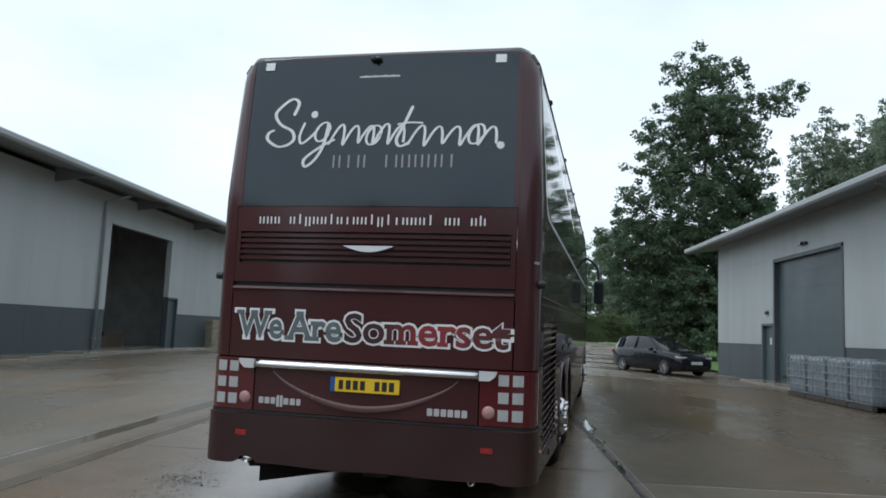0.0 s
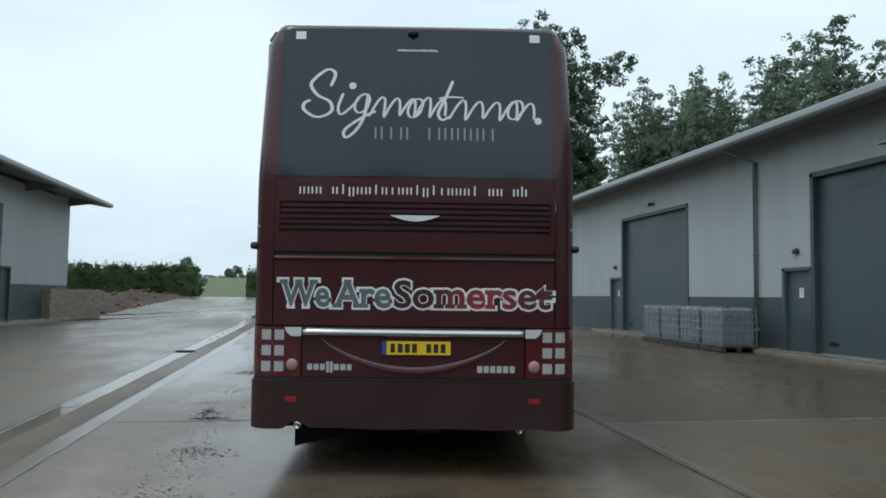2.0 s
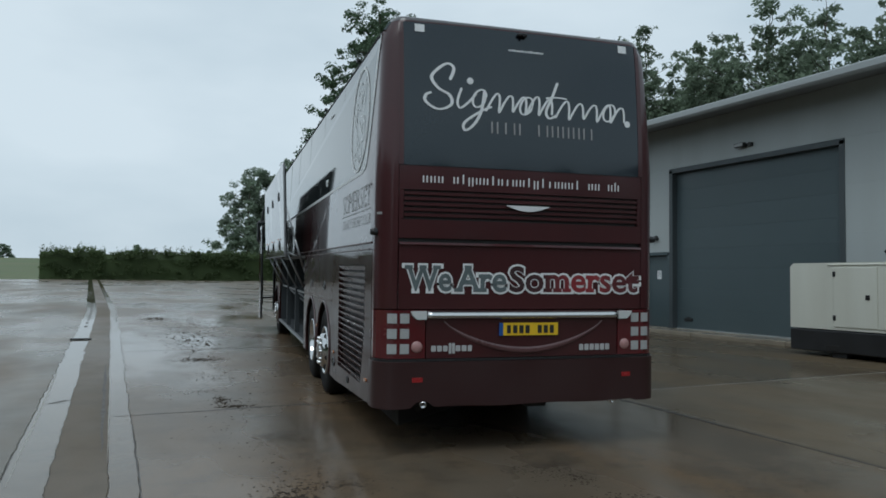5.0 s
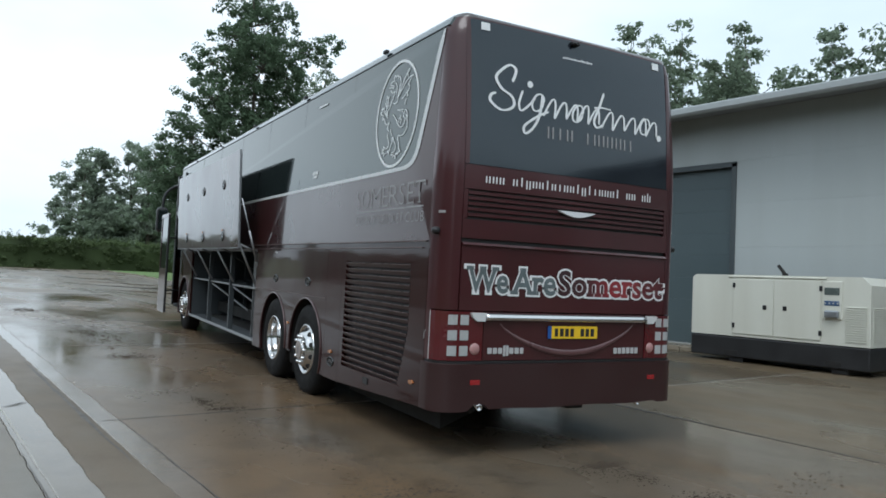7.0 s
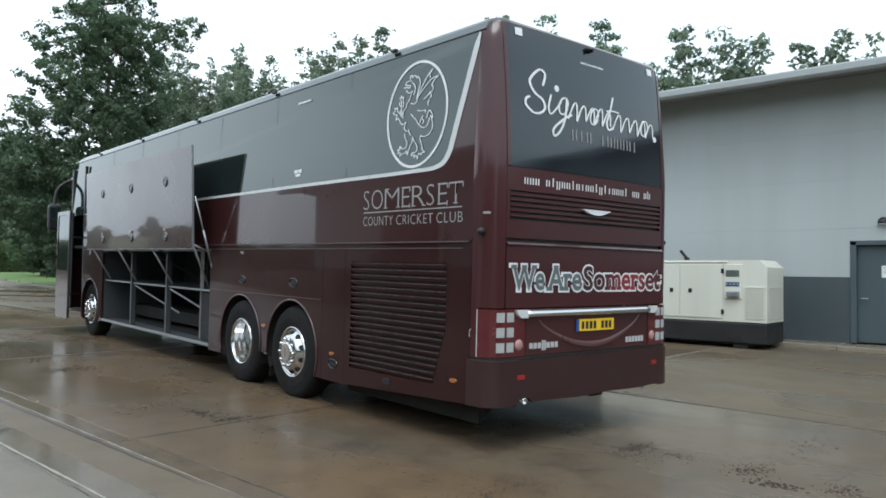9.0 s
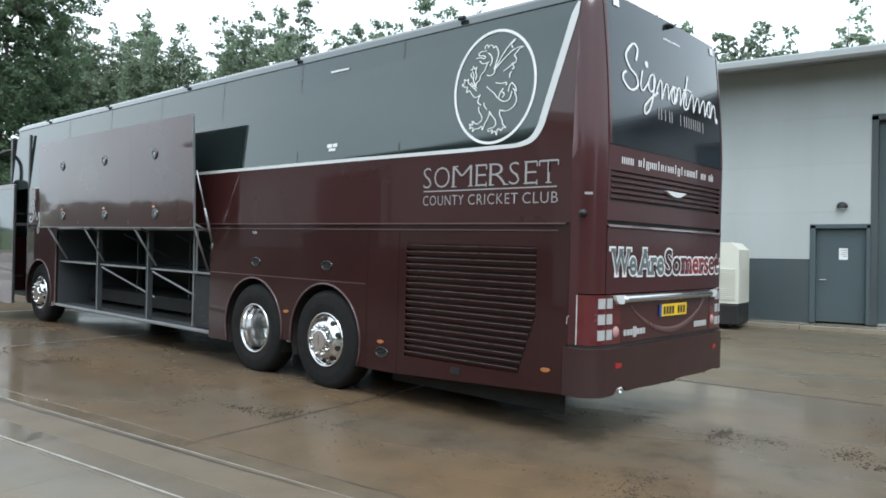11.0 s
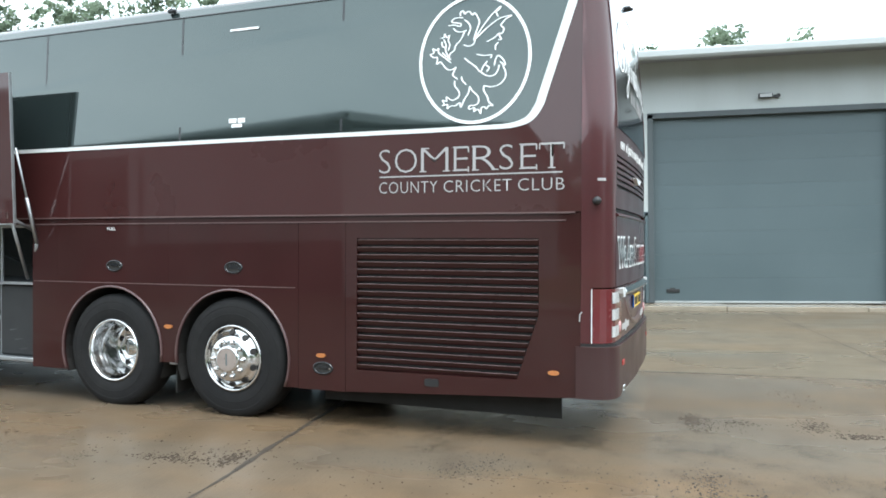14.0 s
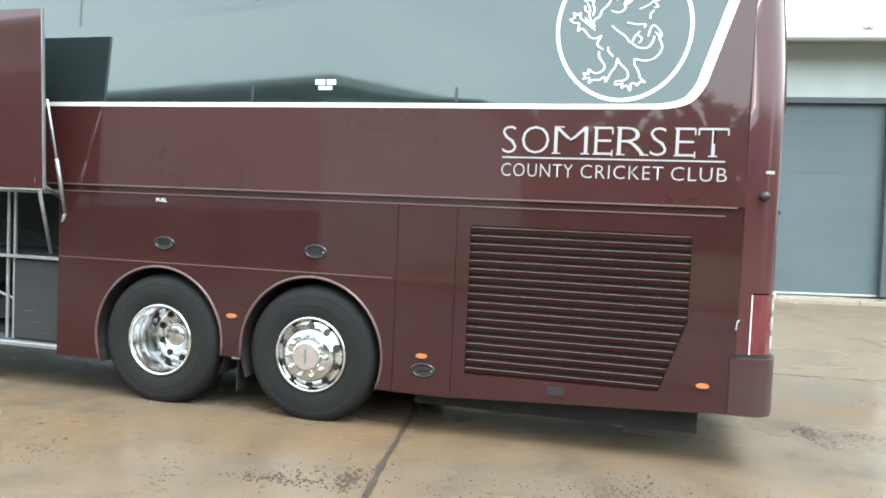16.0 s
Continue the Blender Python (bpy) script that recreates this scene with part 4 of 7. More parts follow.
P("bumper", bumper, "paint_dirty", "dirty maroon rear bumper", smooth=True)
P("bumper_step", lambda bm: wrap(bm, 0.744, 0.764, -END, END, -0.004, 0.04, 1), "black")
for g in (-1, 1):
    P("corner_post", lambda bm: post(bm, g), "paint_rear", smooth=True)
    lamp = P("tail_lamp", lambda bm: wrap(bm, 0.768, 1.175, *sorted((g * 0.915, g * 1.405)), 0.004, 0.03), "red_panel", "glossy red wrap-round tail lamp")
    P("lamp_edge", lambda bm: wrap(bm, 0.770, 1.173, *sorted((g * 1.406, g * 1.413)), 0.006, 0.02), "trim_silver", "thin silver lamp edge", lamp)
    P("bumper_lip", lambda bm: wrap(bm, 0.7375, 0.7435, *sorted((g * 1.02, g * 1.50)), 0.0135, 0.01, 1), "arch_lip")
    for i in range(2):
        for j in range(3):
            c = g * (1.093 + 0.106 * i)
            zz = 0.85 + 0.128 * j
            P("square_lens", lambda bm: wrap(bm, zz - 0.041, zz + 0.041, c - 0.0385, c + 0.0385, 0.010, 0.012, 1), "lens_white", "pale square lamp lens", lamp)
    P("round_lens", lambda bm: lathe(bm, [(0.0, 0.012), (0.035, 0.010), (0.048, 0.0), (0.052, -0.01)], around(g * 0.985, 0.865, 0.006), (0, -1, 0), 20), "lens_pink", "round pinkish fog lamp lens", lamp, True)
    P("side_filler", lambda bm: wrap(bm, 0.766, 1.185, *sorted((g * 1.41, g * END)), 0.0, 0.03), "paint_rear")
P("boot_lid", lambda bm: wrap(bm, 1.185, 1.735, -1.15, 1.15, 0.004, 0.03), "paint_rear", "maroon engine lid")
P("lower_lid", lambda bm: wrap(bm, 0.768, 1.175, -0.905, 0.905, 0.0, 0.03), "paint_rear")
def lid_lip(bm):
    """The lid's raised upper edge, with a bevel that looks up at the sky."""
    prof = [(1.720, -0.02), (1.722, 0.008), (1.727, 0.021), (1.733, 0.023), (1.752, 0.004), (1.752, -0.02)]
    rows = [[bm.verts.new(around(-1.15 + 0.05 * k, z, o)) for z, o in prof] for k in range(47)]
    for p, q in zip(rows, rows[1:]):
        for i in range(len(prof) - 1):
            bm.faces.new((p[i], q[i], q[i + 1], p[i + 1]))
    bm.faces.new(rows[0]), bm.faces.new(rows[-1][::-1])


P("lid_lip", lid_lip, "paint_rear", "raised maroon lid lip")
P("lid_gap", lambda bm: wrap(bm, 1.70, 1.83, -1.16, 1.16, -0.032, 0.02, 1), "black")
P("rear_panel", lambda bm: wrap(bm, 1.787, 1.945, -1.155, 1.155, 0.0, 0.03), "paint_rear")
P("rear_panel", lambda bm: wrap(bm, 2.20, 2.405, -1.155, 1.155, 0.0, 0.03), "paint_rear")
for g in (-1, 1):
    P("rear_panel", lambda bm: wrap(bm, 1.947, 2.198, *sorted((g * 1.115, g * 1.155)), 0.0, 0.03), "paint_rear")
grille = P("rear_grille", lambda bm: wrap(bm, 1.92, 2.23, -1.14, 1.14, -0.032, 0.02, 1), "black", "maroon louvred rear engine grille")
for k in range(5):
    zz = 1.972 + 0.046 * k
    P("slat", lambda bm: wrap(bm, zz, zz + 0.026, -1.11, 1.11, 0.0, 0.028, 1), "paint_rear", "", grille)


def lid_handle(bm):
    pts = [(-0.20 + 0.04 * k, 2.085 - 0.045 * math.sin(math.pi * k / 10)) for k in range(11)]
    plate(bm, pts + [(0.2, 2.09), (-0.2, 2.09)], [], lambda a, b, d: around(a, b, 0.03 - d), 0.035)


P("lid_handle", lid_handle, "silver", "chrome boat-shaped lid handle")
def round_bar(bm):
    prof = [(1.100, 0.0), (1.103, 0.024), (1.115, 0.040), (1.132, 0.044), (1.150, 0.036), (1.163, 0.020), (1.168, 0.0)]
    al = [-0.90 + 0.05 * k for k in range(37)]
    rows = [[bm.verts.new(around(a, z, o)) for z, o in prof] for a in al]
    for p, q in zip(rows, rows[1:]):
        for i in range(len(prof) - 1):
            bm.faces.new((p[i], p[i + 1], q[i + 1], q[i]))
    bm.faces.new(rows[0]), bm.faces.new(rows[-1][::-1])


P("chrome_bar", round_bar, "chrome", "bright chrome bar across the lid", smooth=True)
for g in (-1, 1):
    def bar_end(bm):
        pts = [(g * 0.91, 1.098), (g * 0.99, 1.098), (g * 1.03, 1.13), (g * 1.045, 1.168), (g * 0.91, 1.168)]
        plate(bm, pts, [], lambda a, b, d: around(a, b, 0.036 - d), 0.03)
    P("bar_end", bar_end, "trim_silver", "chrome bar end on the lamp")


def smile(bm):
    """The sloping lower rim of the plate recess: a crescent that thins out to both ends."""
    lo, hi = [], []
    for k in range(31):
        a, c = -0.75 + 0.05 * k, math.cos(math.pi / 2 * (-1 + k / 15.0))
        z = 1.085 - 0.275 * c ** 0.75
        lo.append(bm.verts.new(around(a, z, 0.006 + 0.016 * c)))
        hi.append(bm.verts.new(around(a * (1 - 0.03 * c), z + 0.004 + 0.040 * c, 0.002)))
    for k in range(30):
        bm.faces.new((lo[k], lo[k + 1], hi[k + 1], hi[k]))
    bot = [bm.verts.new(around(-0.75 + 0.05 * k, 1.085 - 0.275 * math.cos(math.pi / 2 * (-1 + k / 15.0)) ** 0.75 - 0.012, 0.001)) for k in range(31)]
    for k in range(30):
        bm.faces.new((bot[k], bot[k + 1], lo[k + 1], lo[k]))


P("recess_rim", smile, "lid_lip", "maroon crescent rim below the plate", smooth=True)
plate_ob = P("number_plate", lambda bm: box(bm, -0.218, 0.302, 0.004, 0.016, 0.955, 1.066, 0.003, 1), "plate", "yellow number plate with dark marks")
P("blue_band", lambda bm: box(bm, -0.255, -0.220, 0.004, 0.014, 0.955, 1.066), "plate_blue", "blue band", plate_ob)
for k, w in enumerate((0.045, 0.05, 0.05, 0.05, 0, 0.05, 0.05, 0.05)):
    if w:
        x = -0.185 + 0.058 * k
        P("plate_mark", lambda bm: box(bm, x, x + w * 0.78, 0.0015, 0.005, 0.975, 1.045), "ink", "", plate_ob)

# marks of the maker: plain pale shapes
def emblem_bars(bm, x0, widths, z0, h, out):
    x = x0
    for k, (w, tall) in enumerate(widths):
        plate(bm, rect(x, x + w * 0.78, z0 - (0.02 if tall else 0), z0 + h + (0.02 if tall else 0), 0.006, 2), [], lambda a, b, d: around(a, b, out - d), 0.004)
        x += w


P("maker_badge", lambda bm: emblem_bars(bm, -0.86, [(0.052, 0), (0.052, 0), (0.05, 0), (0.03, 1), (0.03, 1), (0.055, 0), (0.055, 0), (0.045, 0)], 0.825, 0.05, 0.006), "badge_silver", "silver maker badge shapes")
P("model_badge", lambda bm: emblem_bars(bm, 0.52, [(0.053, 0)] * 6, 0.815, 0.055, 0.006), "badge_silver", "silver model badge shapes")
for g in (-1, 1):
    P("reflector", lambda bm: wrap(bm, 0.572, 0.612, *sorted((g * 0.94, g * 1.03)), 0.018, 0.01, 1), "reflect_red", "small red rear reflector")

# rear window and roof cap
rear_window = P("rear_window", lambda bm: wrap(bm, 2.408, 3.660, -1.155, 1.155, 0.004, 0.03, 14), "rear_glass", "dark filmed rear window", smooth=True)


P("rear_top", lambda bm: wrap(bm, 3.662, TOP, -1.16, 1.16, 0.0, 0.03, 2), "paint_rear")
for g in (-1, 1):
    P("window_edge", lambda bm: wrap(bm, 2.41, 3.658, *sorted((g * 1.122, g * 1.162)), 0.008, 0.008, 12), "paint_rear", "", rear_window)
    P("corner_sticker", lambda bm: wrap(bm, 3.575, 3.655 - 0.012, *sorted((g * 0.94, g * 1.025)), 0.012, 0.004, 1), "white_vinyl", "white square sticker")


def top_camera(bm):
    box(bm, -0.085, 0.005, 0.060, 0.15, 3.612, 3.650, 0.016, 2)
    cyl(bm, (-0.04, 0.046, 3.622), (-0.04, 0.07, 3.626), 0.014, seg=14)


P("reversing_camera", top_camera, "black", "small black reversing camera")


def text_bars(bm, x0, x1, z0, h, n, seed, put, tall=0.25, gaps=(), thick=0.72):
    """A run of small upright bars in place of small lettering."""
    rnd = random.Random(seed)
    w = (x1 - x0) / n
    for k in range(n):
        if k in gaps:
            continue
        up = h * (1.35 if rnd.random() < tall else 1.0)
        dn = h * (0.3 if rnd.random() < tall * 0.4 else 0.0)
        a = x0 + w * k
        plate(bm, rect(a, a + w * thick, z0 - dn, z0 + up, min(0.012, w * 0.2), 2), [], put, 0.002)


P("opening_notice", lambda bm: text_bars(bm, -0.17, 0.17, 3.475, 0.016, 22, 5, lambda a, b, d: around(a, b, 0.007 - d)), "silver", "line of tiny pale marks", rear_window)
def stem_run(name, mat, parent, x0, pitch, z0, h, stems, w, out):
    """Thin upright bars in place of lettering: for each letter how many stems it has and whether they rise or drop."""
    for k, (n, rise) in enumerate(stems):
        for i in range(n):
            a = x0 + pitch * k + pitch * (0.48 * i if n == 2 else 0.22)
            lo, hi = z0 - (0.32 * h if rise < 0 else 0.0), z0 + h * (1.38 if rise > 0 and i == 0 else 1.0)
            P(name, lambda bm: plate(bm, rect(a, a + w, lo, hi, w * 0.3, 2), [], lambda p, q, d: around(p, q, out - d), 0.002), mat, "", parent)


stem_run("web_mark", "white_vinyl", None, -0.955, 0.0676, 2.262, 0.058,
         ((2, 0), (2, 0), (2, 0), (0, 0), (2, 0), (1, 1), (2, -1), (2, 0), (2, 0), (1, 1), (2, 0), (1, 0), (2, 0), (2, 0), (1, 1), (2, -1), (1, 1), (1, 0), (2, 0), (2, 0), (2, 0), (1, 1), (0, 0), (2, 0), (2, 0), (0, 0), (2, 0), (2, 1)), 0.0125, 0.003)
stem_run("strap_mark", "word_silver", rear_window, -0.345, 0.105, 2.718, 0.104, ((2, 0), (1, 0), (2, 0), (0, 0), (1, 0), (2, 0), (2, 0), (2, 0), (2, 0), (1, 0)), 0.0145, 0.009)


def ribbon(bm, pts, put, w, out=0.006):
    """A flowing flat band of changing width along a run of points."""
    n = len(pts)
    L, R = [], []
    for i, (a, b) in enumerate(pts):
        p, q = pts[max(0, i - 1)], pts[min(n - 1, i + 1)]
        dx, dy = q[0] - p[0], q[1] - p[1]
        d = math.hypot(dx, dy) or 1.0
        k = w * (0.6 + 0.55 * abs(dy / d)) * (0.35 if i in (0, n - 1) else 1.0)
        L.append(bm.verts.new(put(a - dy / d * k, b + dx / d * k, -out)))
        R.append(bm.verts.new(put(a + dy / d * k, b - dx / d * k, -out)))
    for i in range(n - 1):
        bm.faces.new((L[i], R[i], R[i + 1], L[i + 1]))
    return bm


def smooth_run(ctrl, n=8):
    """A soft curve through control points."""
    out = []
    for i in range(len(ctrl) - 1):
        p0, p1, p2, p3 = ctrl[max(0, i - 1)], ctrl[i], ctrl[i + 1], ctrl[min(len(ctrl) - 1, i + 2)]
        for k in range(n):
            t = k / n
            out.append(tuple(0.5 * (2 * p1[j] + (p2[j] - p0[j]) * t + (2 * p0[j] - 5 * p1[j] + 4 * p2[j] - p3[j]) * t * t + (3 * p1[j] - p0[j] - 3 * p2[j] + p3[j]) * t ** 3) for j in (0, 1)))
    out.append(ctrl[-1])
    return out


def loops(x0, x1, z, n, lean, amp, swing):
    """A run of slanting rounded loops, as of a pen that never leaves the surface."""
    out = []
    for k in range(n * 12 + 1):
        t = k / 12.0
        h = -amp * math.cos(2 * math.pi * t) * (1.0 + 0.12 * math.sin(2.3 * t))
        out.append((x0 + (x1 - x0) * t / n + lean * h - swing * math.sin(2 * math.pi * t), z + h))
    return out


def flourish(bm):
    """The operator's mark, as a plain flowing flourish."""
    put = lambda a, b, d: around(a + 0.018, b, 0.004 - d)
    swash = [(-0.737, 3.164), (-0.70, 3.27), (-0.76, 3.31), (-0.855, 3.245), (-0.90, 3.175), (-0.845, 3.09), (-0.745, 3.035), (-0.72, 2.965), (-0.775, 2.915), (-0.865, 2.905), (-0.955, 2.965), (-0.95, 3.02), (-0.90, 3.045)]
    ribbon(bm, smooth_run(swash), put, 0.0128)
    ribbon(bm, smooth_run([(-0.63, 3.105), (-0.67, 2.985), (-0.645, 2.925), (-0.565, 2.985), (-0.50, 3.06)]), put, 0.0102)
    ribbon(bm, loops(-0.39, 0.24, 2.99, 5, 0.32, 0.080, 0.012), put, 0.0095)
    ribbon(bm, loops(0.27, 0.98, 2.975, 5, 0.32, 0.078, 0.012), put, 0.0095)
    for cx, cz in ((-0.47, 3.02), (-0.03, 2.985), (0.80, 2.985)):
        ribbon(bm, [(cx + 0.058 * math.cos(t) + 0.30 * 0.080 * math.sin(t), cz + 0.080 * math.sin(t)) for t in (0.35 * k for k in range(19))], put, 0.0095)
    ribbon(bm, smooth_run([(-0.42, 3.10), (-0.455, 2.91), (-0.52, 2.79), (-0.60, 2.73), (-0.61, 2.795), (-0.47, 2.90), (-0.355, 2.955)]), put, 0.0118)
    ribbon(bm, smooth_run([(0.28, 3.225), (0.22, 3.08), (0.16, 2.95), (0.19, 2.89), (0.26, 2.92)]), put, 0.0118)
    ribbon(bm, smooth_run([(0.16, 3.07), (0.26, 3.085), (0.37, 3.08)]), put, 0.0105)
    for cx, cz, r in ((-0.535, 3.17, 0.030), (1.008, 2.895, 0.030)):
        plate(bm, arc(cx, cz, r, 0, 342, 19), [], lambda a, b, d: around(a, b, 0.010 - d), 0.003)


P("operator_mark", flourish, "white_vinyl", "white flowing flourish", rear_window)

# slogan: white outline behind, coloured letters before
def extent(body, extra):
    """The box of a piece of lettering set at size one."""
    cu = bpy.data.curves.new("extent", "FONT")
    cu.body, cu.size, cu.offset, cu.resolution_u = body, 1.0, extra, 3
    ob = new("extent", cu)
    me = bpy.data.meshes.new_from_object(ob.evaluated_get(bpy.context.evaluated_depsgraph_get()))
    xs, ys = [v.co.x for v in me.vertices], [v.co.y for v in me.vertices]
    bpy.data.objects.remove(ob)
    bpy.data.meshes.remove(me)
    return min(xs), max(xs), min(ys), max(ys)


slogan_put = lambda x0, z0, out: (lambda a, b, d: around(x0 + a, z0 + b, out - d))
for body, x0, x1, z0, h, mat in (("We", -1.085, -0.69, 1.335, 0.222, "word_grey"), ("Are", -0.65, -0.19, 1.330, 0.230, "word_grey"), ("Somerset", -0.165, 1.12, 1.332, 0.230, "word_fade")):
    wx0, wx1, wy0, wy1 = extent(body, 0.022)
    sx, sz = (x1 - x0) / (wx1 - wx0), h / (wy1 - wy0)
    for i, ch in enumerate(body):
        c0, c1, b0, b1 = extent(ch, 0.022)
        left = extent(body[:i + 1], 0.022)[1] - (c1 - c0) - wx0
        at, up = x0 + left * sx, z0 + (b0 - wy0) * sz
        let = text_mesh("slogan_letter", ch, M[mat], coach, slogan_put(at, up, 0.0095), (c1 - c0) * sx, (b1 - b0) * sz, 0.022, 0.0, "heavy slogan letter with a white outline", slab_serif=0.060)
        text_mesh("letter_outline", ch, M["white_vinyl"], let, slogan_put(at - 0.017, up - 0.017, 0.007), (c1 - c0) * sx + 0.034, (b1 - b0) * sz + 0.034, 0.055, 0.0, "white outline of the letter", slab_serif=0.085)


# left flank, below the waist line
def flank(name, outline, holes, put, mat="paint_low", thick=0.03, label="", parent=None):
    return P(name, lambda bm: plate(bm, outline, holes, put, thick), mat, label, parent)


GR = [(0.605, 0.96), (0.605, 1.555), (2.155, 1.555), (2.155, 0.452), (0.775, 0.460)]
for put, nm in ((left_low, "left"), (right_low, "right")):
    door = flank("engine_door", [(V0, 0.352), (2.257, 0.262), (2.257, 1.686), (V0, 1.686)], [GR], put, label="maroon engine side door with a louvred vent")
    back = P("vent_backing", lambda bm: plate(bm, [(v, z) for v, z in GR], [], lambda a, b, d: put(a, b, 0.05 + d), 0.01), "black", "", door)
    n = 18
    for k in range(n):
        z = 0.484 + (1.526 - 0.484) * k / (n - 1)
        va = 0.61 if z > 0.97 else 0.61 + (0.97 - z) / 0.50 * 0.165

        def one(bm, z=z, va=va):
            q = [(0.030, z + 0.012), (0.000, z + 0.0185), (-0.004, z + 0.0175), (-0.004, z + 0.0138), (0.018, z - 0.025), (0.028, z - 0.025)]
            a = [bm.verts.new(put(va, zz, d)) for d, zz in q]
            b = [bm.verts.new(put(2.15, zz, d)) for d, zz in q]
            for i in range(6):
                j = (i + 1) % 6
                bm.faces.new((a[i], a[j], b[j], b[i]))
            bm.faces.new(a), bm.faces.new(b[::-1])
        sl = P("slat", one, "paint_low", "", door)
        # the two nose faces take the colour with the painted glint
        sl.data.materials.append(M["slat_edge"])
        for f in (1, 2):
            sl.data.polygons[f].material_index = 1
    flank("flank_panel", rect(2.261, 2.716, 0.258, 1.686), [], put)
    flank("flank_panel", rect(2.72, 4.1025, 1.127, 1.686), [], put)
    flank("fuel_flap", rect(4.1035, 5.4630, 1.127, 1.686), [], put)
    flank("flank_panel", rect(5.4640, BAY0 - 0.004, 1.127, 1.686), [], put)
    zb = 0.262
    t0 = math.degrees(math.asin((zb - ARCH_Z) / ARCH))
    t1 = math.degrees(math.asin((0.40 - ARCH_Z) / ARCH))
    o = [(2.72, zb)]
    o += [(2 * AX_TAG - v, z) for v, z in arc(AX_TAG, ARCH_Z, ARCH, t0, 180 - t1, 24)]
    o += [(2 * AX_DRIVE - v, z) for v, z in arc(AX_DRIVE, ARCH_Z, ARCH, t1, 180 - t0, 24)]
    o += [(BAY0 - 0.004, zb), (BAY0 - 0.004, 1.124), (2.72, 1.124)]
    flank("arch_panel", o, [], put, label="maroon panel round the rear wheel arches")
    o = [(BAY1, 0.30)] + [(2 * AX_FRONT - v, z) for v, z in arc(AX_FRONT, ARCH_Z, ARCH - 0.01, t0, 180 - t0, 24)] + [(12.40, 0.30), (12.40, 1.686), (BAY1, 1.686)]
    flank("arch_panel", o, [], put, label="maroon panel round the front wheel arch")
    for ax in (AX_TAG, AX_DRIVE, AX_FRONT):
        pts = [(2 * ax - v, z) for v, z in arc(ax, ARCH_Z, ARCH - 0.004, t1 if ax == AX_DRIVE else t0, 180 - (t1 if ax == AX_TAG else t0), 28)]
        P("arch_lip", lambda bm: tube(bm, [put(v, z, -0.004) for v, z in pts], 0.012, 8), "arch_lip", "rounded worn maroon arch lip", smooth=True)
        well = arc(ax, ARCH_Z, ARCH + 0.01, t0 - 2, 182 - t0, 20)

        def liner(bm):
            a = [bm.verts.new(put(v, z, 0.02)) for v, z in well]
            b = [bm.verts.new(put(v, z, 0.75)) for v, z in well]
            for i in range(len(well) - 1):
                bm.faces.new((a[i], a[i + 1], b[i + 1], b[i]))
        P("wheel_well", liner, "under")
for put in (left_low, right_low):
    for v0, z0, z1 in ((0.33, 1.745, 1.757), (0.40, 1.688, 1.697)):
        P("waist_moulding", lambda bm: plate(bm, rect(v0, 12.4, z0, z1), [], lambda a, b, d: put(a, b, d - 0.006), 0.02), "waist", "thin dull waist moulding")
    P("waist_groove", lambda bm: plate(bm, rect(V0, 12.4, 1.670, 1.756), [], lambda a, b, d: put(a, b, 0.012 + d), 0.02), "paint_low")
    P("seam_strip", lambda bm: plate(bm, rect(2.75, BAY0 - 0.02, 1.1215, 1.1295), [], lambda a, b, d: put(a, b, d - 0.003), 0.006), "waist", "thin dull seam strip")
# closed lockers on the far side
for k in range(3):
    flank("locker_door", rect(BAY0 + 1.735 * k + 0.004, BAY0 + 1.735 * (k + 1) - 0.004, 0.29, 1.686), [], right_low)
flank("flank_panel", rect(12.41, 13.50, 0.36, 1.686), [], right_low)


def oval(v, z, w, h, n=24):
    return [(v + w * math.cos(2 * math.pi * k / n), z + h * math.sin(2 * math.pi * k / n)) for k in range(n)]


def recess_handle(bm, put, v, z, w=0.098, h=0.056):
    """A raised oval bezel that rolls inwards."""
    rings = [(1.0, 0.0), (0.97, 0.008), (0.88, 0.011), (0.80, 0.008), (0.76, -0.004)]
    vs = [[bm.verts.new(put(a, b, -o)) for a, b in oval(v, z, w * s, h * (s if s > 0.9 else s * 0.96))] for s, o in rings]
    for p, q in zip(vs, vs[1:]):
        for k in range(24):
            bm.faces.new((p[k], p[(k + 1) % 24], q[(k + 1) % 24], q[k]))


def lock_set(put, v, z, parent=None):
    hnd = P("recessed_handle", lambda bm: recess_handle(bm, put, v, z), "gloss_black", "glossy black oval recessed handle", parent, True)
    P("handle_cup", lambda bm: plate(bm, oval(v, z, 0.076, 0.043), [], lambda a, b, d: put(a, b, d - 0.001), 0.01), "under", "", hnd)
    P("handle_paddle", lambda bm: plate(bm, rect(v - 0.048, v + 0.048, z - 0.012, z + 0.024, 0.011, 4), [], lambda a, b, d: put(a, b, d - 0.006 + 0.18 * max(0.0, z - b)), 0.006), "gloss_black", "", hnd)
    P("key_lock", lambda bm: lathe(bm, [(0.0, 0.010), (0.007, 0.010), (0.009, 0.0)], put(v - 0.066, z - 0.004, 0.0), put(0, 0, -1) - put(0, 0, 0), 12), "chrome", "", hnd)


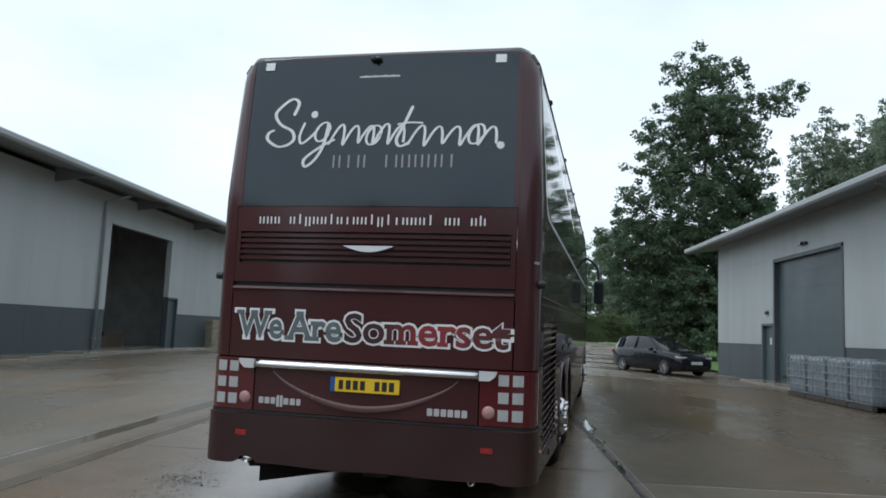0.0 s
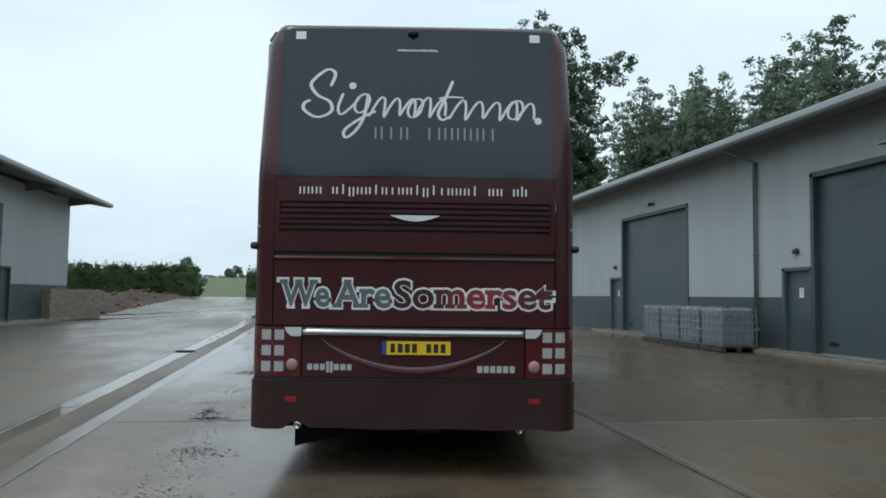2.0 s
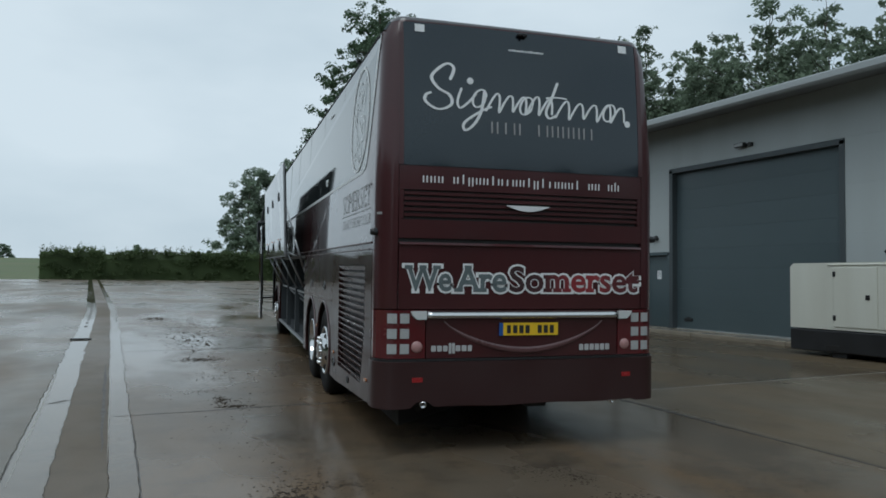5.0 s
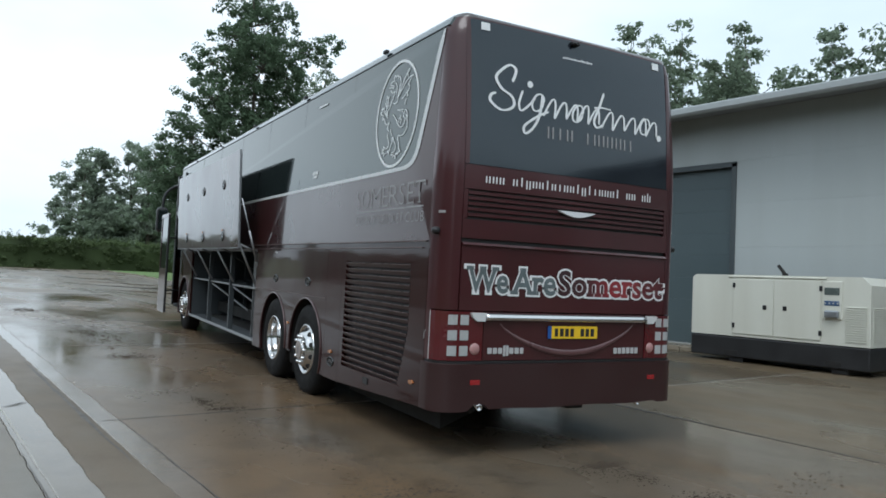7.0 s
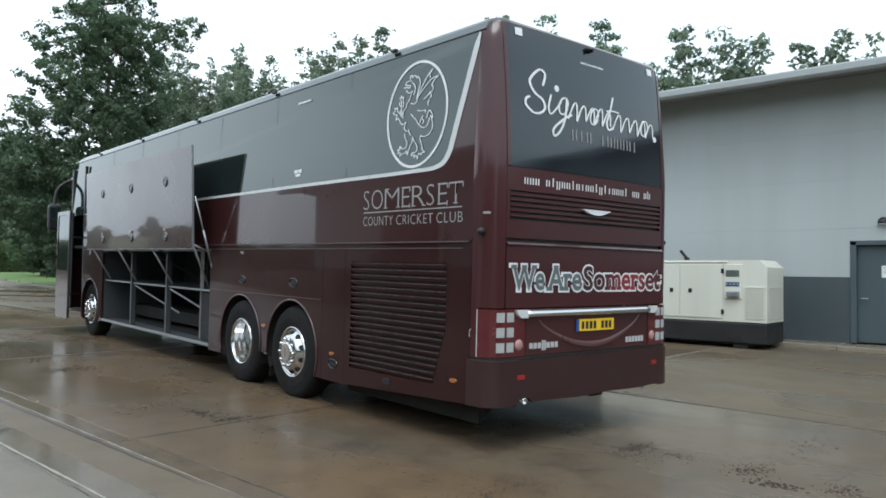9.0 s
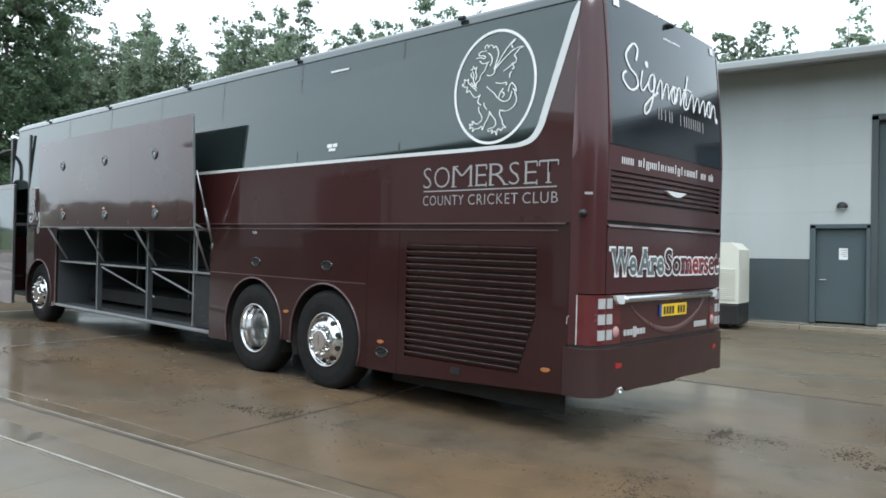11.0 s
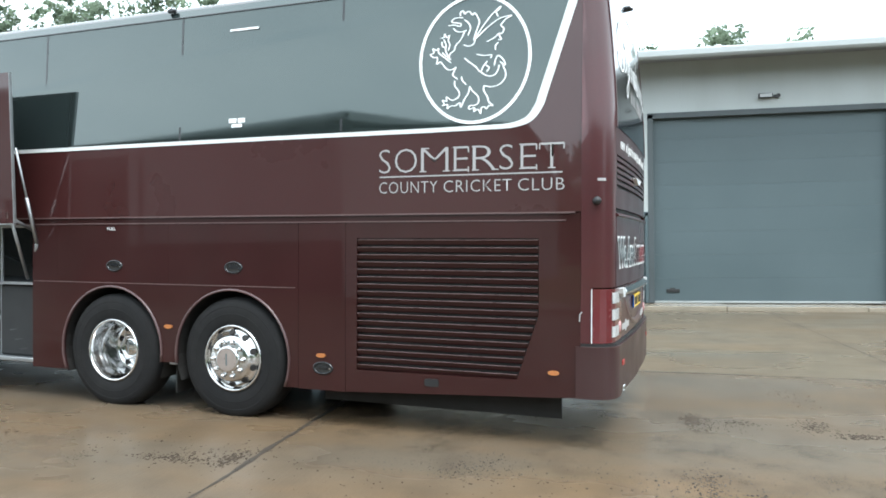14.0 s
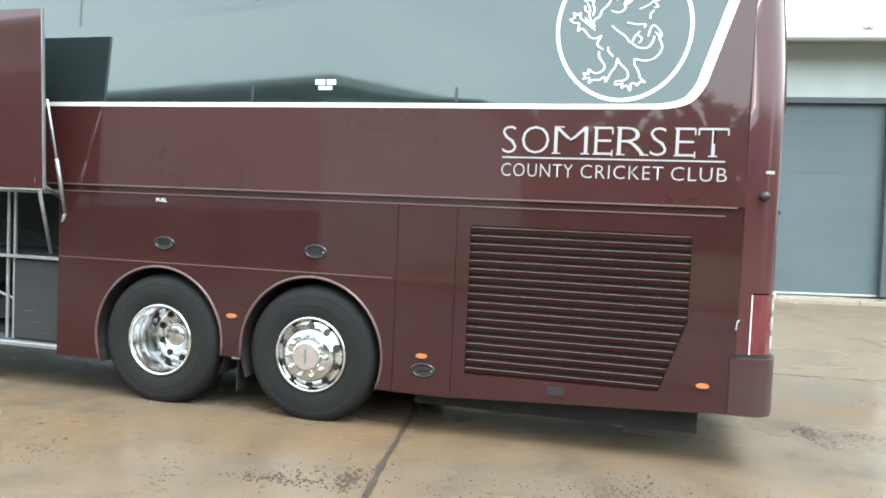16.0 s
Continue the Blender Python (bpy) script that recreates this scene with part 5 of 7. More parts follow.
for put in (left_low, right_low):
    lock_set(put, 3.385, 1.292)
    lock_set(put, 4.745, 1.290)
    lock_set(put, 2.475, 0.447)
    for v, z in ((2.49, 0.555), (4.10, 0.735), (0.485, 0.532)):
        P("marker_lamp", lambda bm: plate(bm, [(v + 0.045 * math.cos(radians(18 * k)), z + 0.019 * math.sin(radians(18 * k))) for k in range(20)], [], lambda a, b, d: put(a, b, d - 0.014), 0.016), "amber", "small oval amber side marker lamp")
    P("vent_catch", lambda bm: plate(bm, rect(1.42, 1.54, 0.36, 0.42, 0.012, 3), [], lambda a, b, d: put(a, b, d - 0.008), 0.012), "black", "black catch below the vent")
    P("corner_knob", lambda bm: lathe(bm, [(0.0, 0.055), (0.026, 0.05), (0.032, 0.02), (0.032, 0.0)], around(-1.376 if put is left_low else 1.376, 1.835), (-0.96 if put is left_low else 0.96, -0.29, 0), 16), "black", "black rubber corner knob", smooth=True)
    P("small_label", lambda bm: wrap(bm, 1.985, 2.005, *((-1.37, -1.305) if put is left_low else (1.305, 1.37)), 0.003, 0.004, 1), "word_silver", "tiny pale label")
P("tow_hook_mark", lambda bm: tube(bm, [around(-1.50, 0.93, 0.004), around(-1.495, 0.985, 0.006), around(-1.48, 1.0, 0.004)], 0.005, 8), "word_silver", "small pale hook mark")
text_mesh("fuel_word", "FUEL", M["silver"], coach, lambda a, b, d: left_low(4.83 - a, 1.630 + b, -0.002), 0.10, 0.028, 0.01, 0.0, "small fuel lettering")

# upper left flank: maroon band, tinted glazing, silver trim
def trim_z(v):
    return 2.416 + 0.004 * min(v, 3.0)


band = [(V0 - 0.005, 1.757), (12.42, 1.757), (12.42, trim_z(12.42) - 0.012), (0.95, trim_z(0.95) - 0.012)]
curve = [(0.98, 2.424), (0.82, 2.430), (0.69, 2.470), (0.61, 2.570), (0.56, 2.715), (0.285, 3.575)]
SW = smooth_run(curve, 6)
for put, nm in ((left_up, "l"), (right_up, "r")):
    flank("upper_panel", [(V0 - 0.005, 1.757), (12.42, 1.757), (12.42, trim_z(12.42) - 0.012)] + [(v - 0.012, z - 0.012) for v, z in SW] + [(V0 - 0.020, 3.575)], [], put, "paint", label="maroon flank panel below the windows")
    gl = [(v + 0.012, z + 0.012) for v, z in SW] + [(0.297, 3.598), (13.2, 3.598), (13.2, trim_z(13.2)), (12.43, trim_z(12.43) + 0.012)]
    win = flank("side_window", gl, [], lambda v, z, d: put(v, z, d + 0.004), "glass", 0.02, "black tinted side glazing")
    P("window_trim", lambda bm: ribbon(bm, [(12.4, trim_z(12.4))] + [(v, trim_z(v)) for v in (9.0, 6.0, 3.0, 2.0, 1.5)] + SW, lambda a, b, d: put(a, b, d), 0.030, 0.004), "trim_silver", "silver swept window trim")
    for v in (2.31, 3.98, 5.65, 7.32, 8.99, 10.66):
        P("pane_joint", lambda bm: plate(bm, rect(v - 0.011, v + 0.011, trim_z(v) + 0.02, 3.59), [], lambda a, b, d: put(a, b, d + 0.0030), 0.006), "gloss_black", "", win)
    P("cant_rail", lambda bm: plate(bm, rect(0.24, 13.3, 3.600, TOP), [], lambda a, b, d: put(a, b, d - 0.003), 0.03), "glass", "dark glossy gutter rail")
    P("gutter_line", lambda bm: plate(bm, rect(0.30, 13.25, 3.593, 3.603), [], lambda a, b, d: put(a, b, d - 0.006), 0.008), "black", "thin dark gutter line")

# flank emblem: an oval ring round plain heraldic strokes
P("emblem_ring", lambda bm: plate(bm, [(1.137 + 0.466 * math.cos(radians(6 * k)), 2.972 + 0.516 * math.sin(radians(6 * k))) for k in range(60)], [[(1.137 + 0.441 * math.cos(radians(6 * k)), 2.972 + 0.491 * math.sin(radians(6 * k))) for k in range(60)]], lambda a, b, d: left_up(a, min(b, 3.59), d - 0.002), 0.003), "white_vinyl", "white oval emblem ring")


# strokes of the heraldic beast, in parts of the oval's half-axes
HEAD = [[(0.49, 0.57), (0.37, 0.57), (0.27, 0.54), (0.25, 0.58), (0.33, 0.6), (0.42, 0.62), (0.38, 0.67), (0.3, 0.68), (0.2, 0.67)], [(0.39, 0.52), (0.32, 0.46), (0.22, 0.45), (0.14, 0.47)], [(0.26, 0.7), (0.26, 0.76), (0.21, 0.78), (0.18, 0.73), (0.14, 0.76), (0.08, 0.75), (0.04, 0.7), (0.0, 0.73), (-0.06, 0.66), (-0.09, 0.58), (-0.06, 0.49), (-0.02, 0.39), (0.01, 0.3)], [(0.19, 0.64), (0.11, 0.58), (0.07, 0.49), (0.12, 0.38)], [(0.18, 0.45), (0.22, 0.37), (0.26, 0.31), (0.34, 0.24), (0.37, 0.16), (0.44, 0.12), (0.46, 0.05)]]
WING = [[(0.01, 0.29), (-0.12, 0.46), (-0.29, 0.65), (-0.47, 0.79), (-0.44, 0.74), (-0.39, 0.71), (-0.43, 0.63)], [(-0.02, 0.31), (-0.2, 0.45), (-0.45, 0.6), (-0.68, 0.63), (-0.58, 0.59), (-0.51, 0.53), (-0.48, 0.49), (-0.53, 0.44), (-0.51, 0.37), (-0.45, 0.35), (-0.49, 0.27), (-0.43, 0.27)], [(-0.22, 0.25), (-0.35, 0.3), (-0.46, 0.38)], [(-0.44, 0.23), (-0.39, 0.18), (-0.39, 0.11)], [(0.2, 0.24), (0.1, 0.21), (0.01, 0.24), (-0.02, 0.31)], [(-0.04, 0.07), (-0.19, 0.04), (-0.32, 0.04), (-0.3, -0.01)]]
FORELEG = [[(0.62, 0.38), (0.56, 0.39), (0.55, 0.44), (0.51, 0.38), (0.46, 0.41), (0.48, 0.33), (0.45, 0.26), (0.48, 0.17)], [(0.57, 0.36), (0.52, 0.26), (0.53, 0.18), (0.47, 0.07)], [(0.6, 0.32), (0.59, 0.25), (0.53, 0.22)], [(0.42, -0.03), (0.57, 0.08), (0.66, 0.15), (0.66, 0.22), (0.7, 0.19), (0.77, 0.22), (0.75, 0.15), (0.82, 0.13), (0.75, 0.08), (0.68, 0.07), (0.69, -0.03), (0.63, 0.0), (0.59, -0.03), (0.49, -0.13), (0.4, -0.14), (0.32, -0.1)], [(0.59, 0.15), (0.53, 0.09), (0.42, 0.02)]]
BODY = [[(0.32, -0.1), (0.37, -0.18), (0.38, -0.24), (0.29, -0.3)], [(0.22, -0.26), (0.21, -0.32), (0.13, -0.4)], [(0.18, 0.03), (0.09, -0.04), (-0.03, -0.12), (-0.12, -0.21), (-0.18, -0.12), (-0.25, -0.05)], [(-0.12, -0.21), (-0.24, -0.28), (-0.37, -0.28), (-0.44, -0.2), (-0.46, -0.12)], [(-0.19, -0.43), (-0.32, -0.46), (-0.47, -0.43), (-0.57, -0.33), (-0.57, -0.23), (-0.52, -0.14)], [(-0.37, -0.13), (-0.4, -0.02), (-0.45, 0.02), (-0.54, -0.06), (-0.56, -0.14), (-0.47, -0.07)], [(-0.22, -0.11), (-0.28, -0.16), (-0.23, -0.22)]]
HINDLEG = [[(0.35, -0.32), (0.34, -0.41), (0.26, -0.51), (0.28, -0.59), (0.39, -0.63), (0.5, -0.57), (0.49, -0.64), (0.57, -0.62), (0.54, -0.68), (0.58, -0.71), (0.48, -0.69), (0.48, -0.76), (0.42, -0.72), (0.33, -0.72), (0.25, -0.68), (0.23, -0.75), (0.19, -0.68), (0.15, -0.61), (0.09, -0.53), (0.07, -0.42)], [(0.07, -0.42), (0.02, -0.5), (-0.08, -0.59), (-0.1, -0.68), (-0.04, -0.73), (0.07, -0.74), (0.07, -0.79), (-0.03, -0.77), (-0.01, -0.83), (-0.09, -0.8), (-0.14, -0.87), (-0.15, -0.78), (-0.21, -0.77), (-0.24, -0.8), (-0.29, -0.75), (-0.36, -0.76), (-0.28, -0.69), (-0.26, -0.62), (-0.19, -0.51), (-0.19, -0.43)]]


def strokes(bm, runs):
    for run in runs:
        ribbon(bm, smooth_run(run, 4), lambda a, b, d: left_up(1.137 + 0.4535 * a, 2.972 + 0.5035 * b, d), 0.0118, 0.003)


for runs in (HEAD, WING, FORELEG, BODY, HINDLEG):
    P("emblem_drawing", lambda bm: strokes(bm, runs), "white_vinyl", "white curved emblem strokes")
side_text = lambda v0, z0: (lambda a, b, d: left_up(v0 - a, z0 + b, d - 0.001))
county = P("county_word", lambda bm: plate(bm, rect(0.425, 1.945, 2.052, 2.063), [], lambda a, b, d: left_up(a, b, d - 0.003), 0.003), "word_silver", "pale county lettering over a thin rule")
K = 1.535 / 392
# letter, its start and width, and where its stems end: (place along, top or foot)
for ch, x, w, ends in (("S", 0, 26, ()), ("O", 36, 50, ()), ("M", 95, 60, ((0.07, 0), (0.93, 0), (0.17, 1))), ("E", 167, 31, ((0.16, 0), (0.16, 1))), ("R", 207, 50, ((0.12, 0), (0.12, 1), (0.93, 0))),
                       ("S", 263, 28, ()), ("E", 306, 32, ((0.16, 0), (0.16, 1))), ("T", 344, 48, ((0.5, 0),))):
    v0 = 1.948 - K * x
    let = text_mesh("letter", ch, M["word_silver"], county, side_text(v0, 2.088), K * w, 0.195, -0.018, 0.002)
    for f, top in ends:
        c, z = v0 - K * w * f, (2.088, 2.274)[top]
        P("serif", lambda bm: plate(bm, rect(c - 0.030, c + 0.030, z, z + 0.009, 0.003, 2), [], lambda a, b, d: left_up(a, b, d - 0.004), 0.003), "word_silver", "", let)
    if ch in "ET":
        a0, a1 = (v0 - K * w, v0) if ch == "T" else (v0 - K * w, v0 - K * w)
        for c in sorted({a0, a1}):
            for z in ((2.255,) if ch == "T" else (2.255, 2.10)):
                P("serif", lambda bm: plate(bm, rect(c - 0.005, c + 0.005, z - 0.022, z + 0.022, 0.003, 2), [], lambda a, b, d: left_up(a, b, d - 0.004), 0.003), "word_silver", "", let)
for word, x, w in (("COUNTY", 0, 131), ("CRICKET", 145, 143), ("CLUB", 301, 92)):
    text_mesh("club_word", word, M["word_silver"], county, side_text(1.948 - K * x, 1.922), K * w, 0.094, -0.010, 0.002, "small pale club lettering", 1.10)
P("window_badge", lambda bm: (plate(bm, rect(3.27, 3.345, 2.585, 2.625), [], lambda a, b, d: left_up(a, b, d - 0.002), 0.003), plate(bm, rect(3.36, 3.44, 2.585, 2.625), [], lambda a, b, d: left_up(a, b, d - 0.002), 0.003), plate(bm, rect(3.30, 3.41, 2.545, 2.575), [], lambda a, b, d: left_up(a, b, d - 0.002), 0.003)), "white_vinyl", "small white badge shapes on the glass")
P("top_notice", lambda bm: plate(bm, rect(3.15, 3.45, 3.415, 3.435), [], lambda a, b, d: left_up(a, b, d - 0.001), 0.004), "silver", "thin pale strip on the glass")


# roof shell
def roof_shell(bm):
    """A shallow lid with rounded shoulders on the outline of the body's top."""
    w, rv = half(TOP), rear_v(TOP) + 0.03
    vs = [rv + k for k in (0.0, 0.012, 0.03, 0.055, 0.09, 0.13, 0.17, 0.3, 0.8)] + [2, 4, 6, 8, 10, 12, 13, 13.3, 13.5, 13.62, LEN - 0.06]
    ts = [-1, -0.985, -0.96, -0.93, -0.88, -0.8, -0.65, -0.4, -0.15, 0.15, 0.4, 0.65, 0.8, 0.88, 0.93, 0.96, 0.985, 1]
    rows = []
    for v in vs:
        near = v - rv
        hw = w if near > CR else w - CR + math.sqrt(max(0.0, CR * CR - (CR - near) ** 2))
        if v > 13.2:
            hw = w - 0.30 * ((v - 13.2) / 0.5) ** 2
        row = []
        for t in ts:
            u = hw * t
            d = min(hw - abs(u) + 0.0, near, LEN - 0.06 - v)
            h = 0.052 * math.sqrt(1 - (1 - min(1.0, d / 0.10)) ** 2) + 0.035 * (1 - (u / w) ** 2) * min(1.0, near / 0.5)
            row.append(bm.verts.new((u, v, TOP + h)))
        rows.append(row)
    for a, b in zip(rows, rows[1:]):
        for i in range(len(ts) - 1):
            bm.faces.new((a[i], a[i + 1], b[i + 1], b[i]))


P("roof", roof_shell, "roof_dark", "rounded dark grey coach roof", smooth=True)
for g in (-1, 1):
    for k in range(5):
        v = 1.58 + 2.545 * k
        P("roof_marker", lambda bm: box(bm, *sorted((g * 1.235, g * 1.278)), v - 0.042, v + 0.042, 3.662, 3.700, 0.012, 2), "black", "small black marker on the roof edge")


# front end
def nose(bm):
    zs = [0.38, 0.7, 1.1, 1.5]
    rows = []
    for z in zs:
        row = []
        for i in range(17):
            t = -90 + 180 * i / 16
            u = 1.33 * math.sin(radians(t))
            v = LEN - 0.30 + 0.30 * math.cos(radians(t)) ** 0.6
            row.append(bm.verts.new((u, v, z)))
        rows.append(row)
    for a, b in zip(rows, rows[1:]):
        for i in range(16):
            bm.faces.new((a[i], a[i + 1], b[i + 1], b[i]))


def screen(bm):
    zs = [1.5, 2.0, 2.6, 3.1, 3.5]
    rows = []
    for z in zs:
        row = []
        for i in range(17):
            t = -90 + 180 * i / 16
            u = half(z) * math.sin(radians(t))
            v = LEN - 0.30 + 0.30 * math.cos(radians(t)) ** 0.6 - 0.10 * max(0, z - 1.5) * math.cos(radians(t))
            row.append(bm.verts.new((u, v, z)))
        rows.append(row)
    for a, b in zip(rows, rows[1:]):
        for i in range(16):
            bm.faces.new((a[i], a[i + 1], b[i + 1], b[i]))


P("nose", nose, "paint", "maroon front panel", smooth=True)
P("windscreen", screen, "glass", "dark wrap-round windscreen", smooth=True)

# doorway and the open entrance door
flank("door_pillar", rect(12.40, 12.47, 0.30, 3.46), [], left_low, "black")
flank("front_pillar", rect(13.36, 13.47, 0.40, 3.46), [], left_low, "black")
flank("door_header", rect(12.47, 13.36, 2.50, 3.46), [], left_up, "glass")
P("entrance_step", lambda bm: (box(bm, -1.30, -0.5, 12.48, 13.35, 0.36, 0.42), box(bm, -0.95, -0.2, 12.48, 13.35, 0.42, 0.72), box(bm, -0.6, 0.1, 12.48, 13.35, 0.72, 1.02)), "bay", "dark entrance steps")
dput = lambda v, z, d=0.0: Vector((-1.70 + d, v, z))
edoor = P("entrance_door", lambda bm: plate(bm, rect(12.06, 13.04, 0.27, 2.48, 0.05, 3), [rect(12.12, 12.98, 1.25, 2.40, 0.05, 3)], dput, 0.045), "paint", "open maroon entrance door with a tall glass pane")
P("door_glass", lambda bm: plate(bm, rect(12.12, 12.98, 1.25, 2.40, 0.05, 3), [], lambda a, b, d: dput(a, b, d + 0.012), 0.008), "glass", "door pane", edoor)
P("door_seal", lambda bm: tube(bm, [dput(12.06, 0.29, 0.02), dput(12.06, 2.46, 0.02)], 0.025, 8), "black", "black rubber door edge", edoor)
for arm in ([(-1.66, 12.45, 1.95), (-1.30, 12.75, 1.95)], [(-1.66, 12.45, 0.75), (-1.30, 12.75, 0.75)]):
    P("door_arm", lambda bm: tube(bm, arm, 0.02, 8), "black", "black door linkage", edoor)
P("grab_rail", lambda bm: tube(bm, [(-1.65, 12.2, 0.6), (-1.65, 12.2, 1.3)], 0.014, 8), "black", "black grab rail", edoor)

for g in (-1, 1):
    mir = P("mirror", lambda bm: box(bm, -0.13, 0.13, -0.11, 0.11, -0.32, 0.28, 0.08, 3, Matrix.Translation((g * 1.61, LEN + 0.02, 2.42))), "black", "large black hanging mirror")
    arm = smooth_run([(0.0, 3.26), (0.20, 3.22), (0.40, 3.02), (0.45, 2.66)], 5)
    P("mirror_arm", lambda bm: tube(bm, [(g * (1.16 + a), LEN - 0.12 + 0.14 * min(1, a / 0.3), z) for a, z in arm], 0.034, 8), "black", "", mir, True)
    P("mirror_face", lambda bm: box(bm, g * 1.61 - 0.10, g * 1.61 + 0.10, LEN - 0.098, LEN - 0.088, 2.16, 2.64, 0.02, 2), "glass", "mirror glass", mir)

# luggage bay
bay = P("luggage_bay", lambda bm: box(bm, 0.30, 0.34, BAY0 - 0.03, BAY1 + 0.03, BAYB, BAYT), "bay", "open grey-lined luggage bay")
for v in (BAY0 - 0.04, BAY1):
    P("bay_end", lambda bm: box(bm, -1.29, 0.30, v, v + 0.04, BAYB, BAYT), "bay", "", bay)
P("bay_roof", lambda bm: box(bm, -1.29, 0.34, BAY0 - 0.04, BAY1 + 0.04, BAYT + 0.002, BAYT + 0.02), "bay", "", bay)
P("bay_floor", lambda bm: box(bm, -1.29, 0.34, BAY0 - 0.04, BAY1 + 0.04, BAYB - 0.05, BAYB - 0.002), "bay", "", bay)
P("bay_sill", lambda bm: box(bm, -1.335, -1.285, BAY0, BAY1, BAYB - 0.035, BAYB + 0.005, 0.006, 1), "alu", "bright aluminium sill", bay)
P("bay_header", lambda bm: box(bm, -1.325, -1.285, BAY0, BAY1, 1.66, 1.70, 0.006, 1), "alu", "", bay)
for v in (7.62, 9.36):
    P("bay_post", lambda bm: box(bm, -1.30, -1.22, v - 0.035, v + 0.035, BAYB, 1.66, 0.006, 1), "bay", "grey frame post", bay)
    P("post_edge", lambda bm: box(bm, -1.306, -1.30, v - 0.03, v - 0.018, BAYB, 1.66), "alu", "", bay)
    P("bay_divider", lambda bm: box(bm, -0.62, -0.56, v - 0.02, v + 0.02, BAYB, 1.69), "bay", "", bay)
for a, b in ((BAY0, 7.585), (7.655, 9.325), (9.395, BAY1)):
    P("bay_shelf", lambda bm: box(bm, -1.27, -1.235, a, b, 1.075, 1.105, 0.004, 1), "alu", "bright shelf edge", bay)
    P("shelf_board", lambda bm: box(bm, -1.23, -0.2, a, b, 1.08, 1.098), "bay", "", bay)
for v in (7.62, 9.36):
    P("diagonal_brace", lambda bm: tube(bm, [(-1.24, v - 0.05, 1.05), (-0.55, v - 1.20, 0.42)], 0.018, 8), "alu", "grey diagonal brace", bay)
    P("diagonal_brace", lambda bm: tube(bm, [(-0.9, v - 0.1, 1.60), (-0.3, v - 0.9, 1.14)], 0.016, 8), "bay", "", bay)
P("bay_ladder", lambda bm: (tube(bm, [(-1.18, 6.48, BAYB), (-1.18, 6.48, 1.68)], 0.016, 8), tube(bm, [(-1.18, 6.405, BAYB), (-1.18, 6.405, 1.68)], 0.016, 8)), "alu", "upright frame rails", bay)
P("bay_wheel_box", lambda bm: box(bm, -1.22, -0.6, BAY0 + 0.02, 6.38, BAYB, 1.07, 0.02, 2), "locker_dark", "dark boxed-in section", bay)


def hose(bm):
    pts = [(-1.12 + 0.10 * math.cos(0.9 * k), 6.02 + 0.12 * math.sin(0.9 * k) + 0.01 * k, 0.36 + 0.014 * k) for k in range(22)]
    tube(bm, pts, 0.014, 6)


P("coiled_cable", hose, "black", "black coiled cable", bay)

# raised flaps on their arms
FU, FZ0, FZ1 = -1.685, 1.695, 3.13
flv = [5.665, 7.40, 9.14, 10.88]
for k in range(3):
    a, b = flv[k] + 0.0006, flv[k + 1] - 0.0006
    fput = lambda v, z, d=0.0: Vector((FU + d - 0.035 * (z - 2.41), v, z))
    fl = P("luggage_flap", lambda bm: plate(bm, rect(a, b, FZ0, FZ1, 0.012, 2), [], fput, 0.028), "paint", "raised maroon luggage flap")
    P("flap_lining", lambda bm: plate(bm, rect(a + 0.05, b - 0.05, FZ0 + 0.05, FZ1 - 0.05), [], lambda p, q, d: fput(p, q, d + 0.030), 0.02), "under", "dark flap lining", fl)
    P("flap_edge", lambda bm: plate(bm, rect(a, b, FZ0 - 0.014, FZ0 - 0.002), [], lambda p, q, d: fput(p, q, d), 0.028), "alu", "bright bottom edge", fl)
    if k == 0:
        P("flap_end_edge", lambda bm: plate(bm, rect(a - 0.010, a - 0.002, FZ0, FZ1), [], lambda p, q, d: fput(p, q, d), 0.028), "alu", "bright rear edge", fl)
    vv = 6.67 + 1.58 * k
    for z in (2.69, 1.875):
        P("flap_lock", lambda bm: lathe(bm, [(0.0, 0.008), (0.04, 0.008), (0.046, 0.016), (0.072, 0.015), (0.080, 0.0)], fput(vv, z), (-1, 0, 0), 22), "gloss_black", "round black flap lock", fl)
        P("lock_insert", lambda bm: lathe(bm, [(0.0, 0.011), (0.026, 0.011), (0.028, 0.009)], fput(vv, z), (-1, 0, 0), 16), "alu", "", fl)
    P("flap_marker", lambda bm: box(bm, FU - 0.012, FU + 0.004, vv - 0.04, vv + 0.04, 1.955, 1.985, 0.006, 2), "amber", "amber marker lamp", fl)
for v in (5.80, 7.55, 9.30, 10.8):
    P("flap_arm", lambda bm: (tube(bm, [(-1.30, v, 1.62), (FU + 0.04, v - 0.06, 1.76)], 0.016, 8), tube(bm, [(FU + 0.035, v - 0.06, 1.74), (FU + 0.035, v - 0.05, 2.52)], 0.014, 8), tube(bm, [(FU + 0.04, v - 0.06, 1.8), (-1.30, v + (0.10 if v < 6 else -0.22), 1.14)], 0.016, 8)), "alu", "grey flap arm", smooth=True)


P("gas_strut", lambda bm: (tube(bm, [(-1.64, 5.655, 2.42), (-1.40, 5.70, 1.62)], 0.011, 8), tube(bm, [(-1.50, 5.68, 1.95), (-1.36, 5.71, 1.50)], 0.017, 8), tube(bm, [(-1.36, 5.71, 1.50), (-1.28, 5.83, 1.34)], 0.014, 8)), "alu", "grey gas strut of the end flap", smooth=True)


